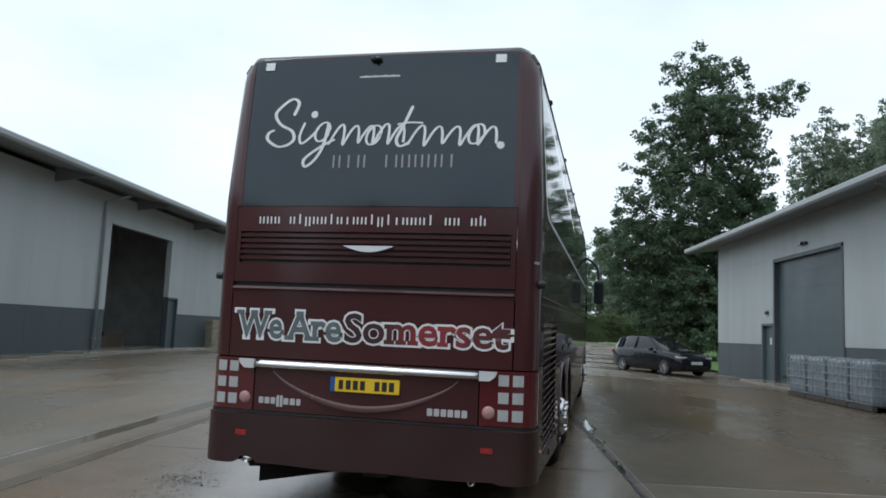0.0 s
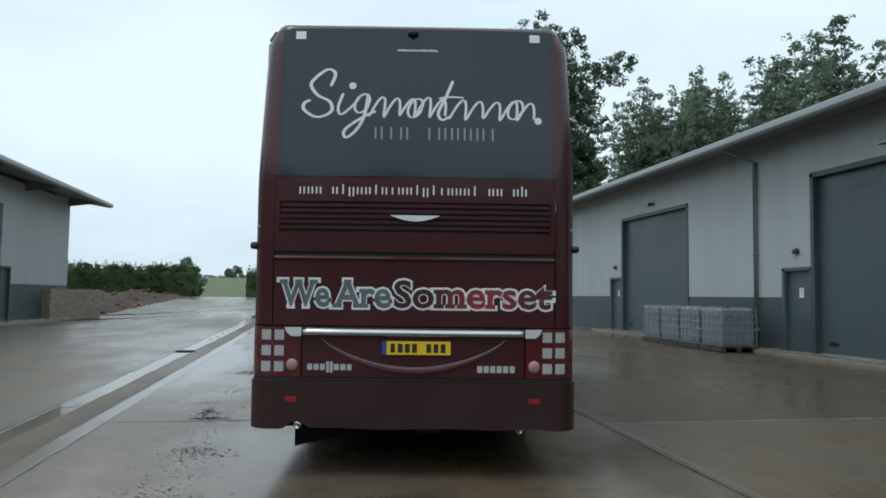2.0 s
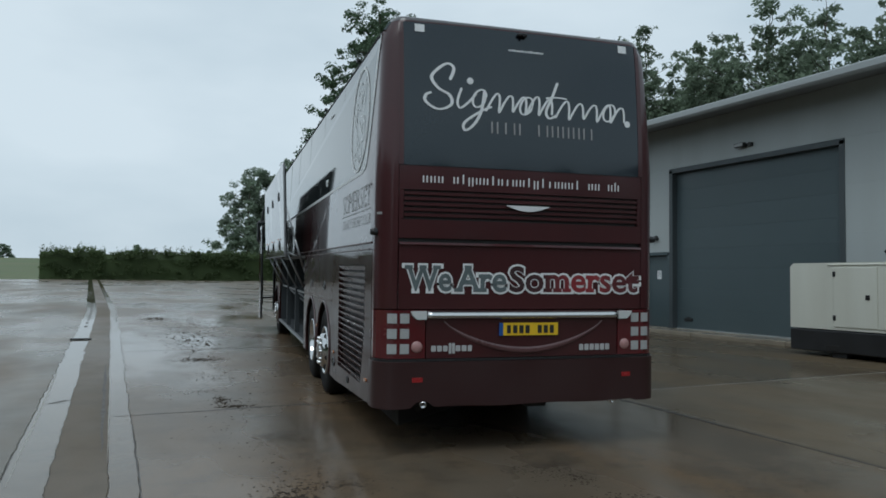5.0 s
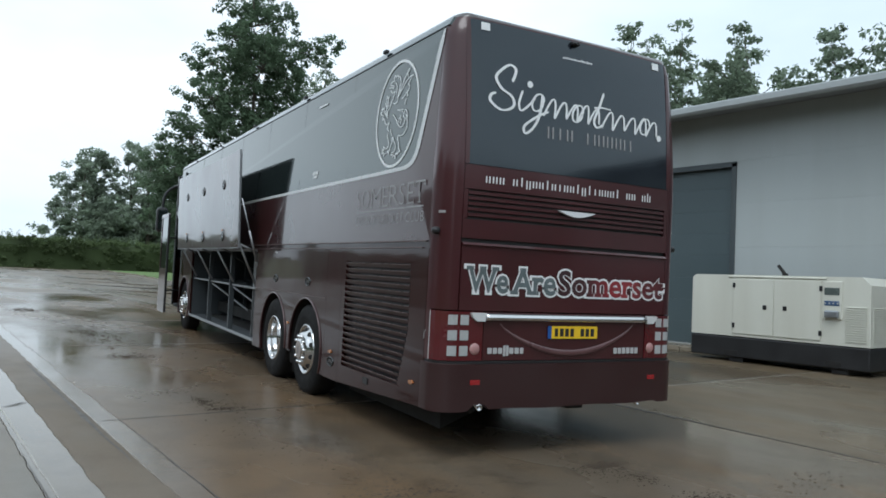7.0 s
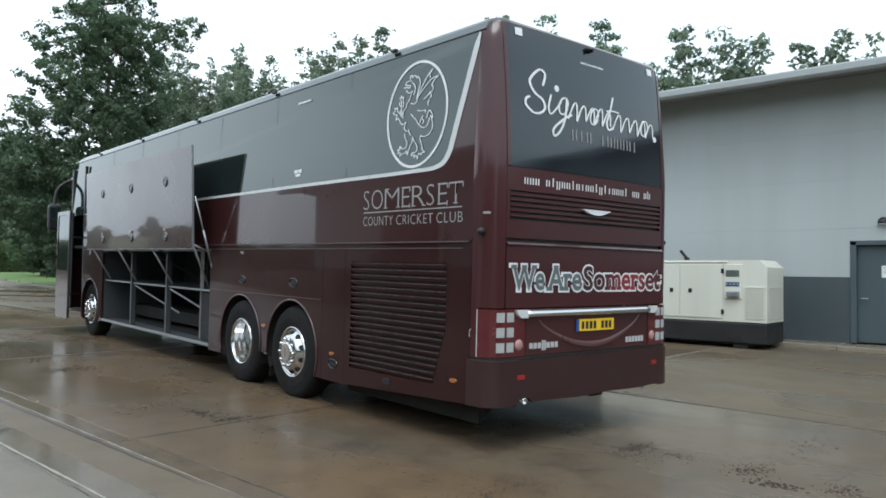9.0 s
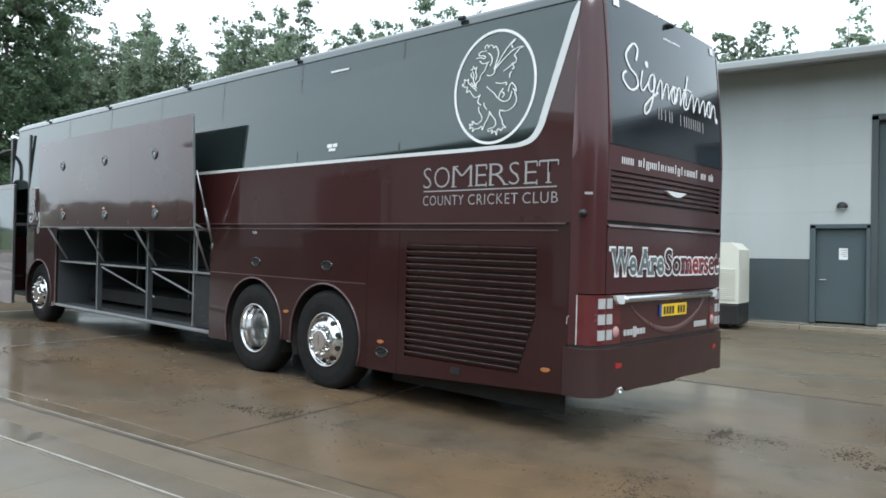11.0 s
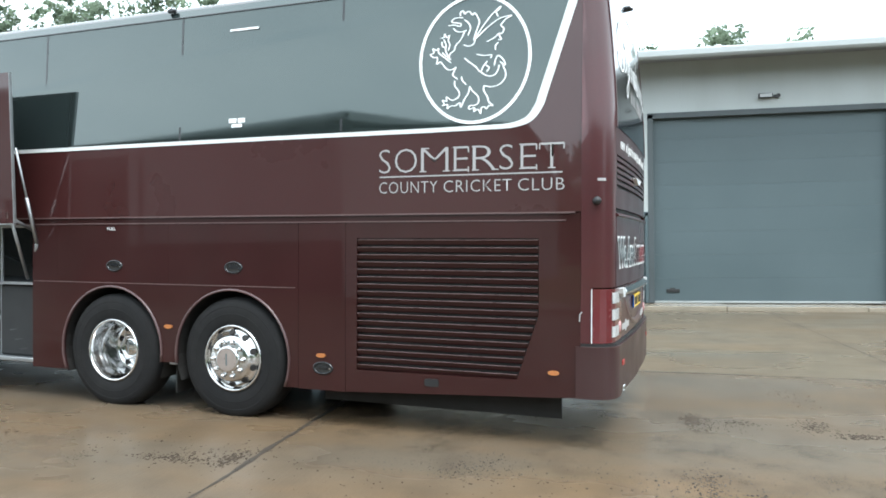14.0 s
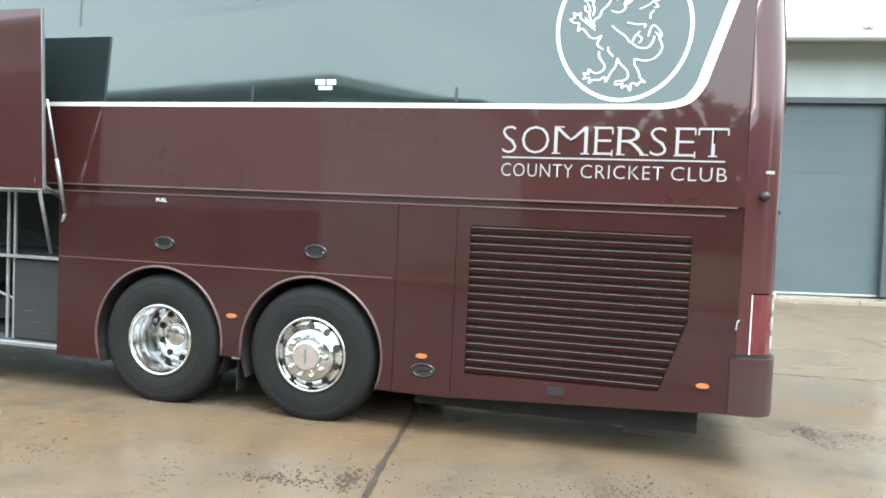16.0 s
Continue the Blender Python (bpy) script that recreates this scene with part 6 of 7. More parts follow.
def side_flourish(bm):
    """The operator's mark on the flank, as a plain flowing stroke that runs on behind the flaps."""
    put = lambda a, b, d: left_up(a, b, d)
    ribbon(bm, smooth_run([(12.10, 2.12), (12.17, 2.19), (12.24, 2.12), (12.20, 2.02), (12.15, 1.93), (12.20, 1.82), (12.30, 1.79), (12.33, 1.85), (12.27, 1.89)]), put, 0.016, 0.003)
    ribbon(bm, smooth_run([(12.12, 1.84), (12.03, 1.97), (12.00, 1.86), (11.93, 1.84), (11.86, 1.97), (11.83, 1.76), (11.88, 1.60), (11.94, 1.62), (11.86, 1.78), (11.74, 1.86), (11.66, 1.98), (11.62, 1.85), (11.52, 1.98), (11.48, 1.85), (11.38, 1.90)], 6), put, 0.013, 0.003)


P("side_mark", side_flourish, "silver", "pale flowing flourish")


# wheels
def wheel(v, u_face, dish, side=-1):
    """A disc wheel: side -1 faces left. dish: the disc sits deep inside the rim."""
    ax = (side, 0, 0)
    c = (u_face, v, WHEEL_Z)
    deep = 0.13 if dish else 0.0
    hub = P("wheel", lambda bm: lathe(bm, [(0.0, -0.215 - deep), (0.28, -0.215 - deep), (0.28, -0.28 - deep), (0.0, -0.28 - deep)], c, ax, 28), "under", "polished wheel with a worn black tyre")
    prof = [(0.283, -0.30), (0.310, -0.29), (0.43, -0.30), (0.510, -0.285), (0.540, -0.25), (0.548, -0.22), (0.548, -0.07), (0.540, -0.04), (0.522, -0.015), (0.485, 0.0), (0.40, 0.006), (0.330, 0.0), (0.299, -0.012), (0.288, -0.03), (0.283, -0.30)]
    tyre = P("tyre", lambda bm: lathe(bm, prof, c, ax, 56), "tyre", "black tyre", hub, True)

    P("sidewall_ring", lambda bm: (lathe(bm, [(0.462, 0.0015), (0.468, 0.0045), (0.474, 0.0010)], c, ax, 56), lathe(bm, [(0.392, 0.0065), (0.397, 0.0095), (0.402, 0.0065)], c, ax, 56)), "tyre", "", hub, True)
    if dish:
        rp = [(0.322, -0.012), (0.318, 0.004), (0.305, 0.006), (0.296, -0.01), (0.286, -0.05), (0.280, -0.10), (0.270, -0.115), (0.268, -0.20), (0.262, -0.29), (0.245, -0.318), (0.205, -0.326), (0.15, -0.322), (0.135, -0.32)]
        face, hole_r, nut_r = -0.320, 0.222, 0.160
        hp = [(0.130, -0.322), (0.122, -0.23), (0.105, -0.205), (0.075, -0.196), (0.0, -0.194)]
    else:
        rp = [(0.322, -0.012), (0.318, 0.006), (0.304, 0.010), (0.294, -0.005), (0.286, -0.022), (0.268, -0.022), (0.245, 0.000), (0.226, 0.026), (0.212, 0.048), (0.200, 0.056), (0.12, 0.064)]
        face, hole_r, nut_r = 0.010, 0.250, 0.166
        hp = [(0.128, 0.062), (0.124, 0.080), (0.114, 0.088), (0.104, 0.090)]
    rp, hp, hole_r, nut_r = [(r * 0.94, o) for r, o in rp], [(r * 0.97, o) for r, o in hp], hole_r * 0.94, nut_r * 0.95
    rim = P("rim", lambda bm: lathe(bm, rp, c, ax, 56), "chrome", "polished aluminium rim", hub, True)
    P("hub_cap", lambda bm: lathe(bm, hp, c, ax, 32), "chrome", "polished hub cover", hub, True)
    for k in range(10):
        t = 2 * math.pi * (k + 0.5) / 10
        y, z = v + hole_r * math.cos(t), WHEEL_Z + hole_r * math.sin(t)
        tilt = Vector((side, 0, 0)) if dish else Vector((side * 0.78, 0.62 * math.cos(t), 0.62 * math.sin(t)))
        p = Vector((u_face + side * (face + (0.0 if dish else -0.004)), y, z))
        P("hand_hole", lambda bm: cyl(bm, p - tilt * 0.01, p + tilt * 0.006, 0.030, 0.028, 14), "under", "", hub)
        t = 2 * math.pi * k / 10
        y, z = v + nut_r * math.cos(t), WHEEL_Z + nut_r * math.sin(t)
        u0 = u_face + side * (-0.322 if dish else 0.058)
        P("wheel_nut", lambda bm: lathe(bm, [(0.0, 0.036), (0.012, 0.034), (0.020, 0.026), (0.023, 0.0)], (u0, y, z), ax, 12), "chrome", "", hub, True)
    if not dish:
        P("hub_plate", lambda bm: lathe(bm, [(0.106, 0.089), (0.0, 0.0905)], c, ax, 32), "hub_copper", "dull metal hub plate", hub)
    P("hub_badge", lambda bm: box(bm, *sorted((c[0] + side * (-0.195 if dish else 0.0905), c[0] + side * (-0.192 if dish else 0.0925))), v - 0.008, v + 0.008, WHEEL_Z - 0.055, WHEEL_Z + 0.055, 0.001, 1), "word_grey" if not dish else "alu", "", hub)
    return hub


for s in (-1, 1):
    wheel(AX_TAG, s * 1.312, False, s)
    wheel(AX_DRIVE, s * 1.312, True, s)
    wheel(AX_FRONT, s * 1.300, False, s)
    P("mud_flap", lambda bm: plate(bm, rect(-0.16, 0.62, 0.10, 0.72), [], lambda a, b, d: (s * (1.08 - a), 4.06 + d + 0.04 * (0.8 - b), b), 0.012), "under", "black rubber mud flap")
    P("arch_stay", lambda bm: box(bm, *sorted((s * 1.10, s * 1.33)), 4.02, 4.10, 0.38, 0.41, 0.008, 1), "alu")

# underside
P("chassis", lambda bm: (box(bm, -1.0, 1.0, 5.75, 13.3, 0.24, 0.34), box(bm, -0.75, 0.75, 0.35, 13.2, 0.42, 0.62), box(bm, -1.05, 1.05, 0.1, 2.6, 0.36, 0.46)), "under", "dirty black chassis frame")
P("engine_tray", lambda bm: plate(bm, [(-1.03, 0.48), (-0.86, 0.58), (0.52, 1.37), (0.60, 1.50), (0.60, 2.62), (-0.86, 2.62), (-1.03, 2.62)], [], lambda a, b, d: (a, b, 0.115 + 0.17 * min(1.0, max(0.0, (a + 1.03) / 0.17)) * (1 - d / 0.23) + d), 0.23), "under", "black engine undertray with a slanting rear edge")
for ax in (AX_TAG, AX_DRIVE, AX_FRONT):
    P("axle", lambda bm: (cyl(bm, (-1.1, ax, WHEEL_Z), (1.1, ax, WHEEL_Z), 0.09, seg=14), cyl(bm, (-0.2, ax - 0.05, WHEEL_Z), (0.2, ax - 0.05, WHEEL_Z), 0.22, seg=18)), "under", "black axle")
P("floor_pan", lambda bm: box(bm, -1.28, 1.28, 0.35, 13.3, 1.725, 1.78), "under", "dark floor pan")
for u, v, z in ((-0.915, 0.09, 0.405), (0.85, 0.125, 0.372)):
    P("exhaust_tip", lambda bm: lathe(bm, [(0.0, -0.14), (0.023, -0.14), (0.023, 0.09), (0.028, 0.09), (0.028, -0.30), (0.0, -0.30)], (u, v, z), (0.25 if u > 0 else -0.2, -1, -0.30), 18), "chrome", "bright exhaust tip", smooth=True)
P("drain_pipe", lambda bm: tube(bm, [(-0.86, 0.42, 0.33), (-0.90, 0.22, 0.325), (-0.945, 0.13, 0.34)], 0.030, 12), "under", "black bent pipe stub", smooth=True)
P("tow_bracket", lambda bm: box(bm, 0.02, 0.22, 0.06, 0.16, 0.32, 0.37, 0.01, 1), "under", "black tow bracket")


# ---------------------------------------------------------------- plants
def leaf_material(name, base, var=0.4):
    m = bpy.data.materials.new(name)
    m.use_nodes = True
    n, l = m.node_tree.nodes, m.node_tree.links
    b = n["Principled BSDF"]
    g = n.new("ShaderNodeNewGeometry")
    r = n.new("ShaderNodeMapRange")
    r.inputs["To Min"].default_value, r.inputs["To Max"].default_value = 1 - var, 1 + var
    l.new(g.outputs["Random Per Island"], r.inputs["Value"])
    big = n.new("ShaderNodeTexNoise")
    big.inputs["Scale"].default_value, big.inputs["Detail"].default_value = 0.35, 3.0
    l.new(g.outputs["Position"], big.inputs["Vector"])
    r2 = n.new("ShaderNodeMapRange")
    r2.inputs["From Min"].default_value, r2.inputs["From Max"].default_value = 0.3, 0.7
    r2.inputs["To Min"].default_value, r2.inputs["To Max"].default_value = 0.7, 1.35
    l.new(big.outputs["Fac"], r2.inputs["Value"])
    mu = n.new("ShaderNodeMath")
    mu.operation = "MULTIPLY"
    l.new(r.outputs[0], mu.inputs[0])
    l.new(r2.outputs[0], mu.inputs[1])
    v = n.new("ShaderNodeVectorMath")
    v.operation = "SCALE"
    v.inputs[0].default_value = base
    l.new(mu.outputs[0], v.inputs["Scale"])
    l.new(v.outputs[0], b.inputs["Base Color"])
    b.inputs["Roughness"].default_value = 0.75
    b.inputs["Specular IOR Level"].default_value = 0.2
    tr = n.new("ShaderNodeBsdfTranslucent")
    l.new(v.outputs[0], tr.inputs[0])
    ms = n.new("ShaderNodeMixShader")
    ms.inputs[0].default_value = 0.52
    out = n["Material Output"]
    l.new(b.outputs[0], ms.inputs[1])
    l.new(tr.outputs[0], ms.inputs[2])
    l.new(ms.outputs[0], out.inputs[0])
    return m


M["leaf_oak"] = leaf_material("dark_broad_leaves", (0.115, 0.165, 0.100), 0.2)
# poplar, far and haze leaves: the air's haze is put into paler, greyer greens
M["leaf_poplar"] = leaf_material("hazed_mid_green_leaves", (0.20, 0.25, 0.175), 0.2)
M["leaf_hedge"] = leaf_material("hedge_leaves", (0.102, 0.138, 0.062), 0.28)
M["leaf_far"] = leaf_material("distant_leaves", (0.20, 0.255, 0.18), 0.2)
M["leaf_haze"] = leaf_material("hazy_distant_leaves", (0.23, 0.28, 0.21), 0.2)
M["bark"] = material("grey_brown_bark", (0.09, 0.075, 0.06), 0.9, var=0.35, scale=6, fine=30, bump=0.8, dist=0.03)


def leaf_cloud(rng, centres, radii, per, size, flat=0.7):
    """Small leaf sprays scattered through clumps, most of them facing outwards and up: vertices and faces."""
    c = np.repeat(np.array(centres), per, axis=0)
    r = np.repeat(np.array(radii), per)[:, None]
    k = len(c)
    d = rng.normal(size=(k, 3))
    d /= np.linalg.norm(d, axis=1)[:, None]
    p = c + d * (r * rng.uniform(0.1, 1.0, size=(k, 1)) ** 0.5) * np.array([1.0, 1.0, flat])
    nrm = d + np.array([0, 0, 0.6]) + 0.7 * rng.normal(size=(k, 3))
    nrm /= np.linalg.norm(nrm, axis=1)[:, None]
    a = np.cross(nrm, rng.normal(size=(k, 3)))
    a /= np.linalg.norm(a, axis=1)[:, None] + 1e-9
    b = np.cross(nrm, a)
    s = size * rng.uniform(0.5, 1.4, size=(k, 1))
    q = np.stack([p - a * s, p + b * s * 0.55, p + a * s, p - b * s * 0.55], axis=1)
    return q.reshape(-1, 3), np.arange(4 * k).reshape(-1, 4)


def cloud_part(name, vf, mat, parent, label=""):
    me = bpy.data.meshes.new(name)
    me.from_pydata(vf[0].tolist(), [], vf[1].tolist())
    me.materials.append(mat)
    ob = new(name, me)
    ob.parent = parent
    return tagged(ob, label)


def limb(bm, p, q, r0, r1, rng, seg=6):
    """A limb that sags and kinks on its way out."""
    p, q = Vector(p), Vector(q)
    mid = p.lerp(q, 0.5) + Vector((rng.normal() * 0.06, rng.normal() * 0.06, -0.08)) * (q - p).length
    cyl(bm, p, mid, r0, (r0 + r1) / 2, seg)
    cyl(bm, mid, q, (r0 + r1) / 2, r1, seg)


def tree(x, y, z0, height, lobes, seed, leaf, clump, per, size, label, group, density=1.0, stout=0.020, twig=3, gaps=-0.22):
    """A tapered trunk, limbs to each bough, twigs, and leaf clumps that fill each bough unevenly.

    lobes are boughs (x, y, z, radius, height of the bough's half)."""
    rng = np.random.default_rng(seed)
    t = thing("tree", pose(x, y, z0), label, "tree", group)
    bm = bmesh.new()
    pts = [Vector((rng.normal() * 0.006 * height * k ** 0.5, rng.normal() * 0.006 * height * k ** 0.5, height * 0.90 * k / 7)) for k in range(8)]
    r0 = stout * height
    for k in range(7):
        cyl(bm, pts[k], pts[k + 1], r0 * (1 - k / 7.6), r0 * (1 - (k + 1) / 7.6), 9)
    cs, rs = [], []
    for lx, ly, lz, lr, lh in lobes:
        f = max(0.08, min(0.95, (lz - 0.35 * math.hypot(lx, ly)) / (height * 0.92)))
        root = pts[int(f * 7)].lerp(pts[min(7, int(f * 7) + 1)], f * 7 % 1)
        limb(bm, root, (lx, ly, lz), r0 * 0.30, r0 * 0.10, rng)
        n = max(5, int(density * 2.3 * (lr * lr * lh) / clump ** 3))
        for i in range(n):
            d = rng.normal(size=3)
            d /= np.linalg.norm(d)
            c = np.array([lx, ly, lz]) + d * np.array([lr, lr, lh]) * rng.uniform(0.10, 1.0) ** 0.45 * 1.08
            if noise.noise(Vector((c * 0.9 / clump * 0.8).tolist()) + Vector((seed, 0, 0))) < gaps:
                continue
            cs.append(c)
            rs.append(clump * rng.uniform(0.55, 1.15))
            if i % twig == 0:
                cyl(bm, (lx, ly, lz), Vector(c), r0 * 0.08, r0 * 0.02, 4)
    part("trunk", bm, M["bark"], t)
    cloud_part("crown", leaf_cloud(rng, cs, rs, per, size), leaf, t)
    return t


def spire(rnd, h, w, low=0.15, n=11, droop=1.0):
    """Boughs of an uneven upright crown."""
    out = []
    for k in range(n):
        f = low + (1 - low) * (k + 0.5) / n
        reach = w * (1.0 - max(0.0, f - 0.35) / 0.65 * 0.80) * rnd.uniform(0.25, 0.85) * (0.0 if k == n - 1 else 1.0)
        a = 2.4 * k + rnd.uniform(-0.6, 0.6)
        r = w * rnd.uniform(0.40, 0.58) * (1.10 - 0.55 * f)
        out.append((reach * math.cos(a), reach * math.sin(a), h * f - (r * 0.5 if k == n - 1 else 0), r, r * rnd.uniform(0.8, 1.25)))
    return out


def feather(rnd, h, w, low=0.34):
    """Boughs of a bushy crown whose upright leaders close up to soft points."""
    out = []
    for j in range(rnd.randint(5, 6)):
        a = 2.4 * j + rnd.uniform(-0.5, 0.5)
        off, top = (0.0 if j == 0 else w * rnd.uniform(0.30, 0.75)), h * (1.0 if j == 0 else rnd.uniform(0.74, 0.95))
        f = low
        while f < 0.99:
            t = (f - low) / (1 - low)
            r = w * 0.36 * (1 - t) ** 0.6 * rnd.uniform(0.75, 1.2) + 0.38
            side = r * rnd.uniform(0.1, 0.6) * (1 - t)
            b = rnd.uniform(0, 6.28)
            out.append((off * (0.6 + 0.4 * t) * math.cos(a) + side * math.cos(b), off * (0.6 + 0.4 * t) * math.sin(a) + side * math.sin(b), top * f, r, r * rnd.uniform(0.9, 1.3)))
            f += (0.62 * r + 0.20) / top
    return out


# the tallest tree: boughs stepping out unevenly down both sides, one reaching far out near the top
UPPER = [(0.0, 0.0, 21.4, 0.9, 1.0), (-1.2, 0.5, 20.6, 0.9, 0.7), (2.1, -0.4, 20.4, 1.1, 0.9), (0.4, 0.4, 18.9, 1.9, 1.5), (5.2, 0.0, 18.7, 1.6, 0.8), (-1.5, -0.8, 18.0, 1.2, 0.9), (2.6, 0.9, 17.4, 1.2, 1.0),
         (-2.6, 0.3, 15.9, 1.4, 0.9), (0.6, -1.0, 16.0, 2.3, 1.5), (3.3, 0.4, 15.9, 1.3, 1.1), (-3.0, -0.5, 13.2, 1.6, 1.1), (0.0, 0.8, 13.2, 2.4, 1.4), (3.3, -0.6, 13.4, 1.5, 1.2)]
LOWER = [(2.6, 1.2, 11.2, 2.0, 1.2), (-3.7, 0.6, 10.6, 1.8, 1.2), (-0.6, -1.2, 10.4, 2.2, 1.3), (3.7, 0.8, 10.2, 1.5, 1.1), (-4.6, -0.4, 7.8, 2.1, 1.3), (-1.0, 0.9, 7.6, 2.5, 1.4), (3.0, -0.8, 7.8, 2.4, 1.4),
         (-3.6, 0.8, 5.2, 2.1, 1.5), (0.2, -0.6, 4.9, 2.7, 1.5), (-2.6, 1.2, 3.4, 1.5, 1.2), (-0.2, 0.8, 3.2, 2.0, 1.3), (3.0, 0.4, 4.2, 2.6, 1.8)]
FOOT = [(3.6, -1.0, 2.2, 1.7, 1.2), (0.6, -1.4, 1.9, 1.8, 1.2), (-2.2, -0.6, 1.9, 1.6, 1.1), (5.2, -0.2, 1.8, 1.4, 1.0)]
TALL = [(0.91 * a, 0.91 * b, 0.91 * c - 0.1, r * 1.16 + 0.14, h * 1.20 + 0.14) for a, b, c, r, h in UPPER + LOWER + FOOT]
tree(13.7, 48.25, 0.5, 20.4, TALL, 11, M["leaf_oak"], 0.52, 52, 0.112, "tall dark green broadleaf tree behind the shed", "tall trees", 0.62, 0.013, 4, -0.32)
_r = random.Random(4)
tree(21.5, 60.0, 0.6, 15.0, spire(_r, 15.0, 3.6, 0.10), 12, M["leaf_oak"], 0.6, 60, 0.13, "dark green broadleaf tree beside the tallest one", "tall trees", 0.9)
tree(16.2, 63.0, 0.5, 9.5, spire(_r, 9.0, 3.4, 0.12, 10), 13, M["leaf_oak"], 0.6, 60, 0.13, "lower dark green tree at the yard's edge", "tall trees", 1.2)
y, k = 74.0, 0
while y > -24:
    x = 33.0 + _r.uniform(-1.2, 2.5)
    h = 13.4 + 0.150 * y + _r.uniform(-1.9, 1.2)
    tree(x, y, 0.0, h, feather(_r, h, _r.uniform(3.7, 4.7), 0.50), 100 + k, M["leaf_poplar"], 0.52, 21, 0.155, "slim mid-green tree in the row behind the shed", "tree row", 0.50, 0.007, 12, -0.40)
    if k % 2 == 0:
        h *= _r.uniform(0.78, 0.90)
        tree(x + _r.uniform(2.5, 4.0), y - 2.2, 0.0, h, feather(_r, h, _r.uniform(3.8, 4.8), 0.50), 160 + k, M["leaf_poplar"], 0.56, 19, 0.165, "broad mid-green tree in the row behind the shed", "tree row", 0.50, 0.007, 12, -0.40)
    y -= _r.uniform(3.0, 4.4)
    k += 1
for k in range(8):
    h = _r.uniform(15.6, 17.6)
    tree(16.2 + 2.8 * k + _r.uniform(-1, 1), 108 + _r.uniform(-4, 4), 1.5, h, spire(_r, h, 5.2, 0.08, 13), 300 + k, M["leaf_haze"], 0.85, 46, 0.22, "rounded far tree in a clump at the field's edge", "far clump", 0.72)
# an unseen belt of trees added to close the yard behind the walk's start
for k in range(12):
    # the west end stands taller to darken what the coach's corner reflects
    h = _r.uniform(8.6, 10.0) * (1.2 if k < 4 else 1.0)
    tree(-30 + 5.2 * k + _r.uniform(-1, 1), -44 + _r.uniform(-2, 2), 0.0, h, spire(_r, h, 5.4, 0.04, 12), 400 + k, M["leaf_far"], 1.1, 22, 0.50, "unseen dark green tree added in the belt closing the yard", "yard belt", 1.6)


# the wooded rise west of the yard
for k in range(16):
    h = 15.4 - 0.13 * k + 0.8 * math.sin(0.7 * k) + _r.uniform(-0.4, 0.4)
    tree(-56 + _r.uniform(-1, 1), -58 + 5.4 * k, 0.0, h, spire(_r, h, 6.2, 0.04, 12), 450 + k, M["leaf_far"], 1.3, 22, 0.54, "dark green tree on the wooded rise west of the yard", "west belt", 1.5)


def hedge(name, x0, x1, y, depth, z0, h, seed, label, leaf):
    rng = np.random.default_rng(seed)
    t = thing(name, pose(0, 0, 0), label, "hedge", "boundary hedges")
    n = int((x1 - x0) / 0.5)
    bm = bmesh.new()
    rows = []
    for i in range(n + 1):
        x = x0 + (x1 - x0) * i / n
        hh = h * 0.84 + 0.12 * h * noise.noise(Vector((x * 0.35, seed, 0)))
        rows.append([bm.verts.new(p) for p in ((x, y - depth * 0.42, z0 - 0.1), (x, y - depth * 0.40, z0 + hh * 0.8), (x, y, z0 + hh), (x, y + depth * 0.42, z0 - 0.1))])
    for a, b in zip(rows, rows[1:]):
        for i in range(3):
            bm.faces.new((a[i], b[i], b[i + 1], a[i + 1]))
    part("stem_mass", bm, M["leaf_hedge"], t)
    cs, rs = [], []
    for i in range(int((x1 - x0) * 15.0)):
        x = rng.uniform(x0, x1)
        hh = h * (0.90 + 0.12 * noise.noise(Vector((x * 0.35, seed, 0))))
        on_top = rng.uniform() < 0.4
        cs.append(np.array([x, y + (rng.uniform(-0.5, 0.3) if on_top else rng.uniform(-0.5, -0.36)) * depth, z0 + (hh + rng.uniform(-0.25, 0.10) if on_top else hh * rng.uniform(0.02, 1.0))]))
        rs.append(rng.uniform(0.25, 0.45))
    cloud_part("foliage", leaf_cloud(rng, cs, rs, 48, 0.095), leaf, t)
    cs, rs = [], []
    for i in range(int((x1 - x0) * 5.0)):
        x = rng.uniform(x0, x1)
        hh = h * (0.90 + 0.12 * noise.noise(Vector((x * 0.35, seed, 0))))
        cs.append(np.array([x, y + rng.uniform(-0.4, 0.3) * depth, z0 + hh + rng.uniform(0.0, 0.30)]))
        rs.append(rng.uniform(0.09, 0.17))
    cloud_part("shoots", leaf_cloud(rng, cs, rs, 18, 0.07, 3.6), leaf, t, "upright young shoots")
    return t


hedge("hedge", -8.1, 30.0, 77.2, 2.5, 1.0, 3.00, 21, "thick green field hedge beyond the yard", M["leaf_hedge"])
hedge("hedge", -34.0, -13.0, 78.0, 2.5, 1.0, 3.30, 22, "thick green field hedge beside the rubble", M["leaf_hedge"])
for x, y, h, s in ((-44.0, 262, 6.2, 5.0), (-28.0, 262, 4.2, 3.0), (-31.0, 266, 3.4, 2.2), (-15.6, 84, 2.5, 2.6), (0.5, 84, 3.2, 1.8)):
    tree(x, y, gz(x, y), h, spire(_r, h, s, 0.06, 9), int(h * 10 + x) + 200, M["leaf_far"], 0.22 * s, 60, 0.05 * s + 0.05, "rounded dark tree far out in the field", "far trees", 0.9)


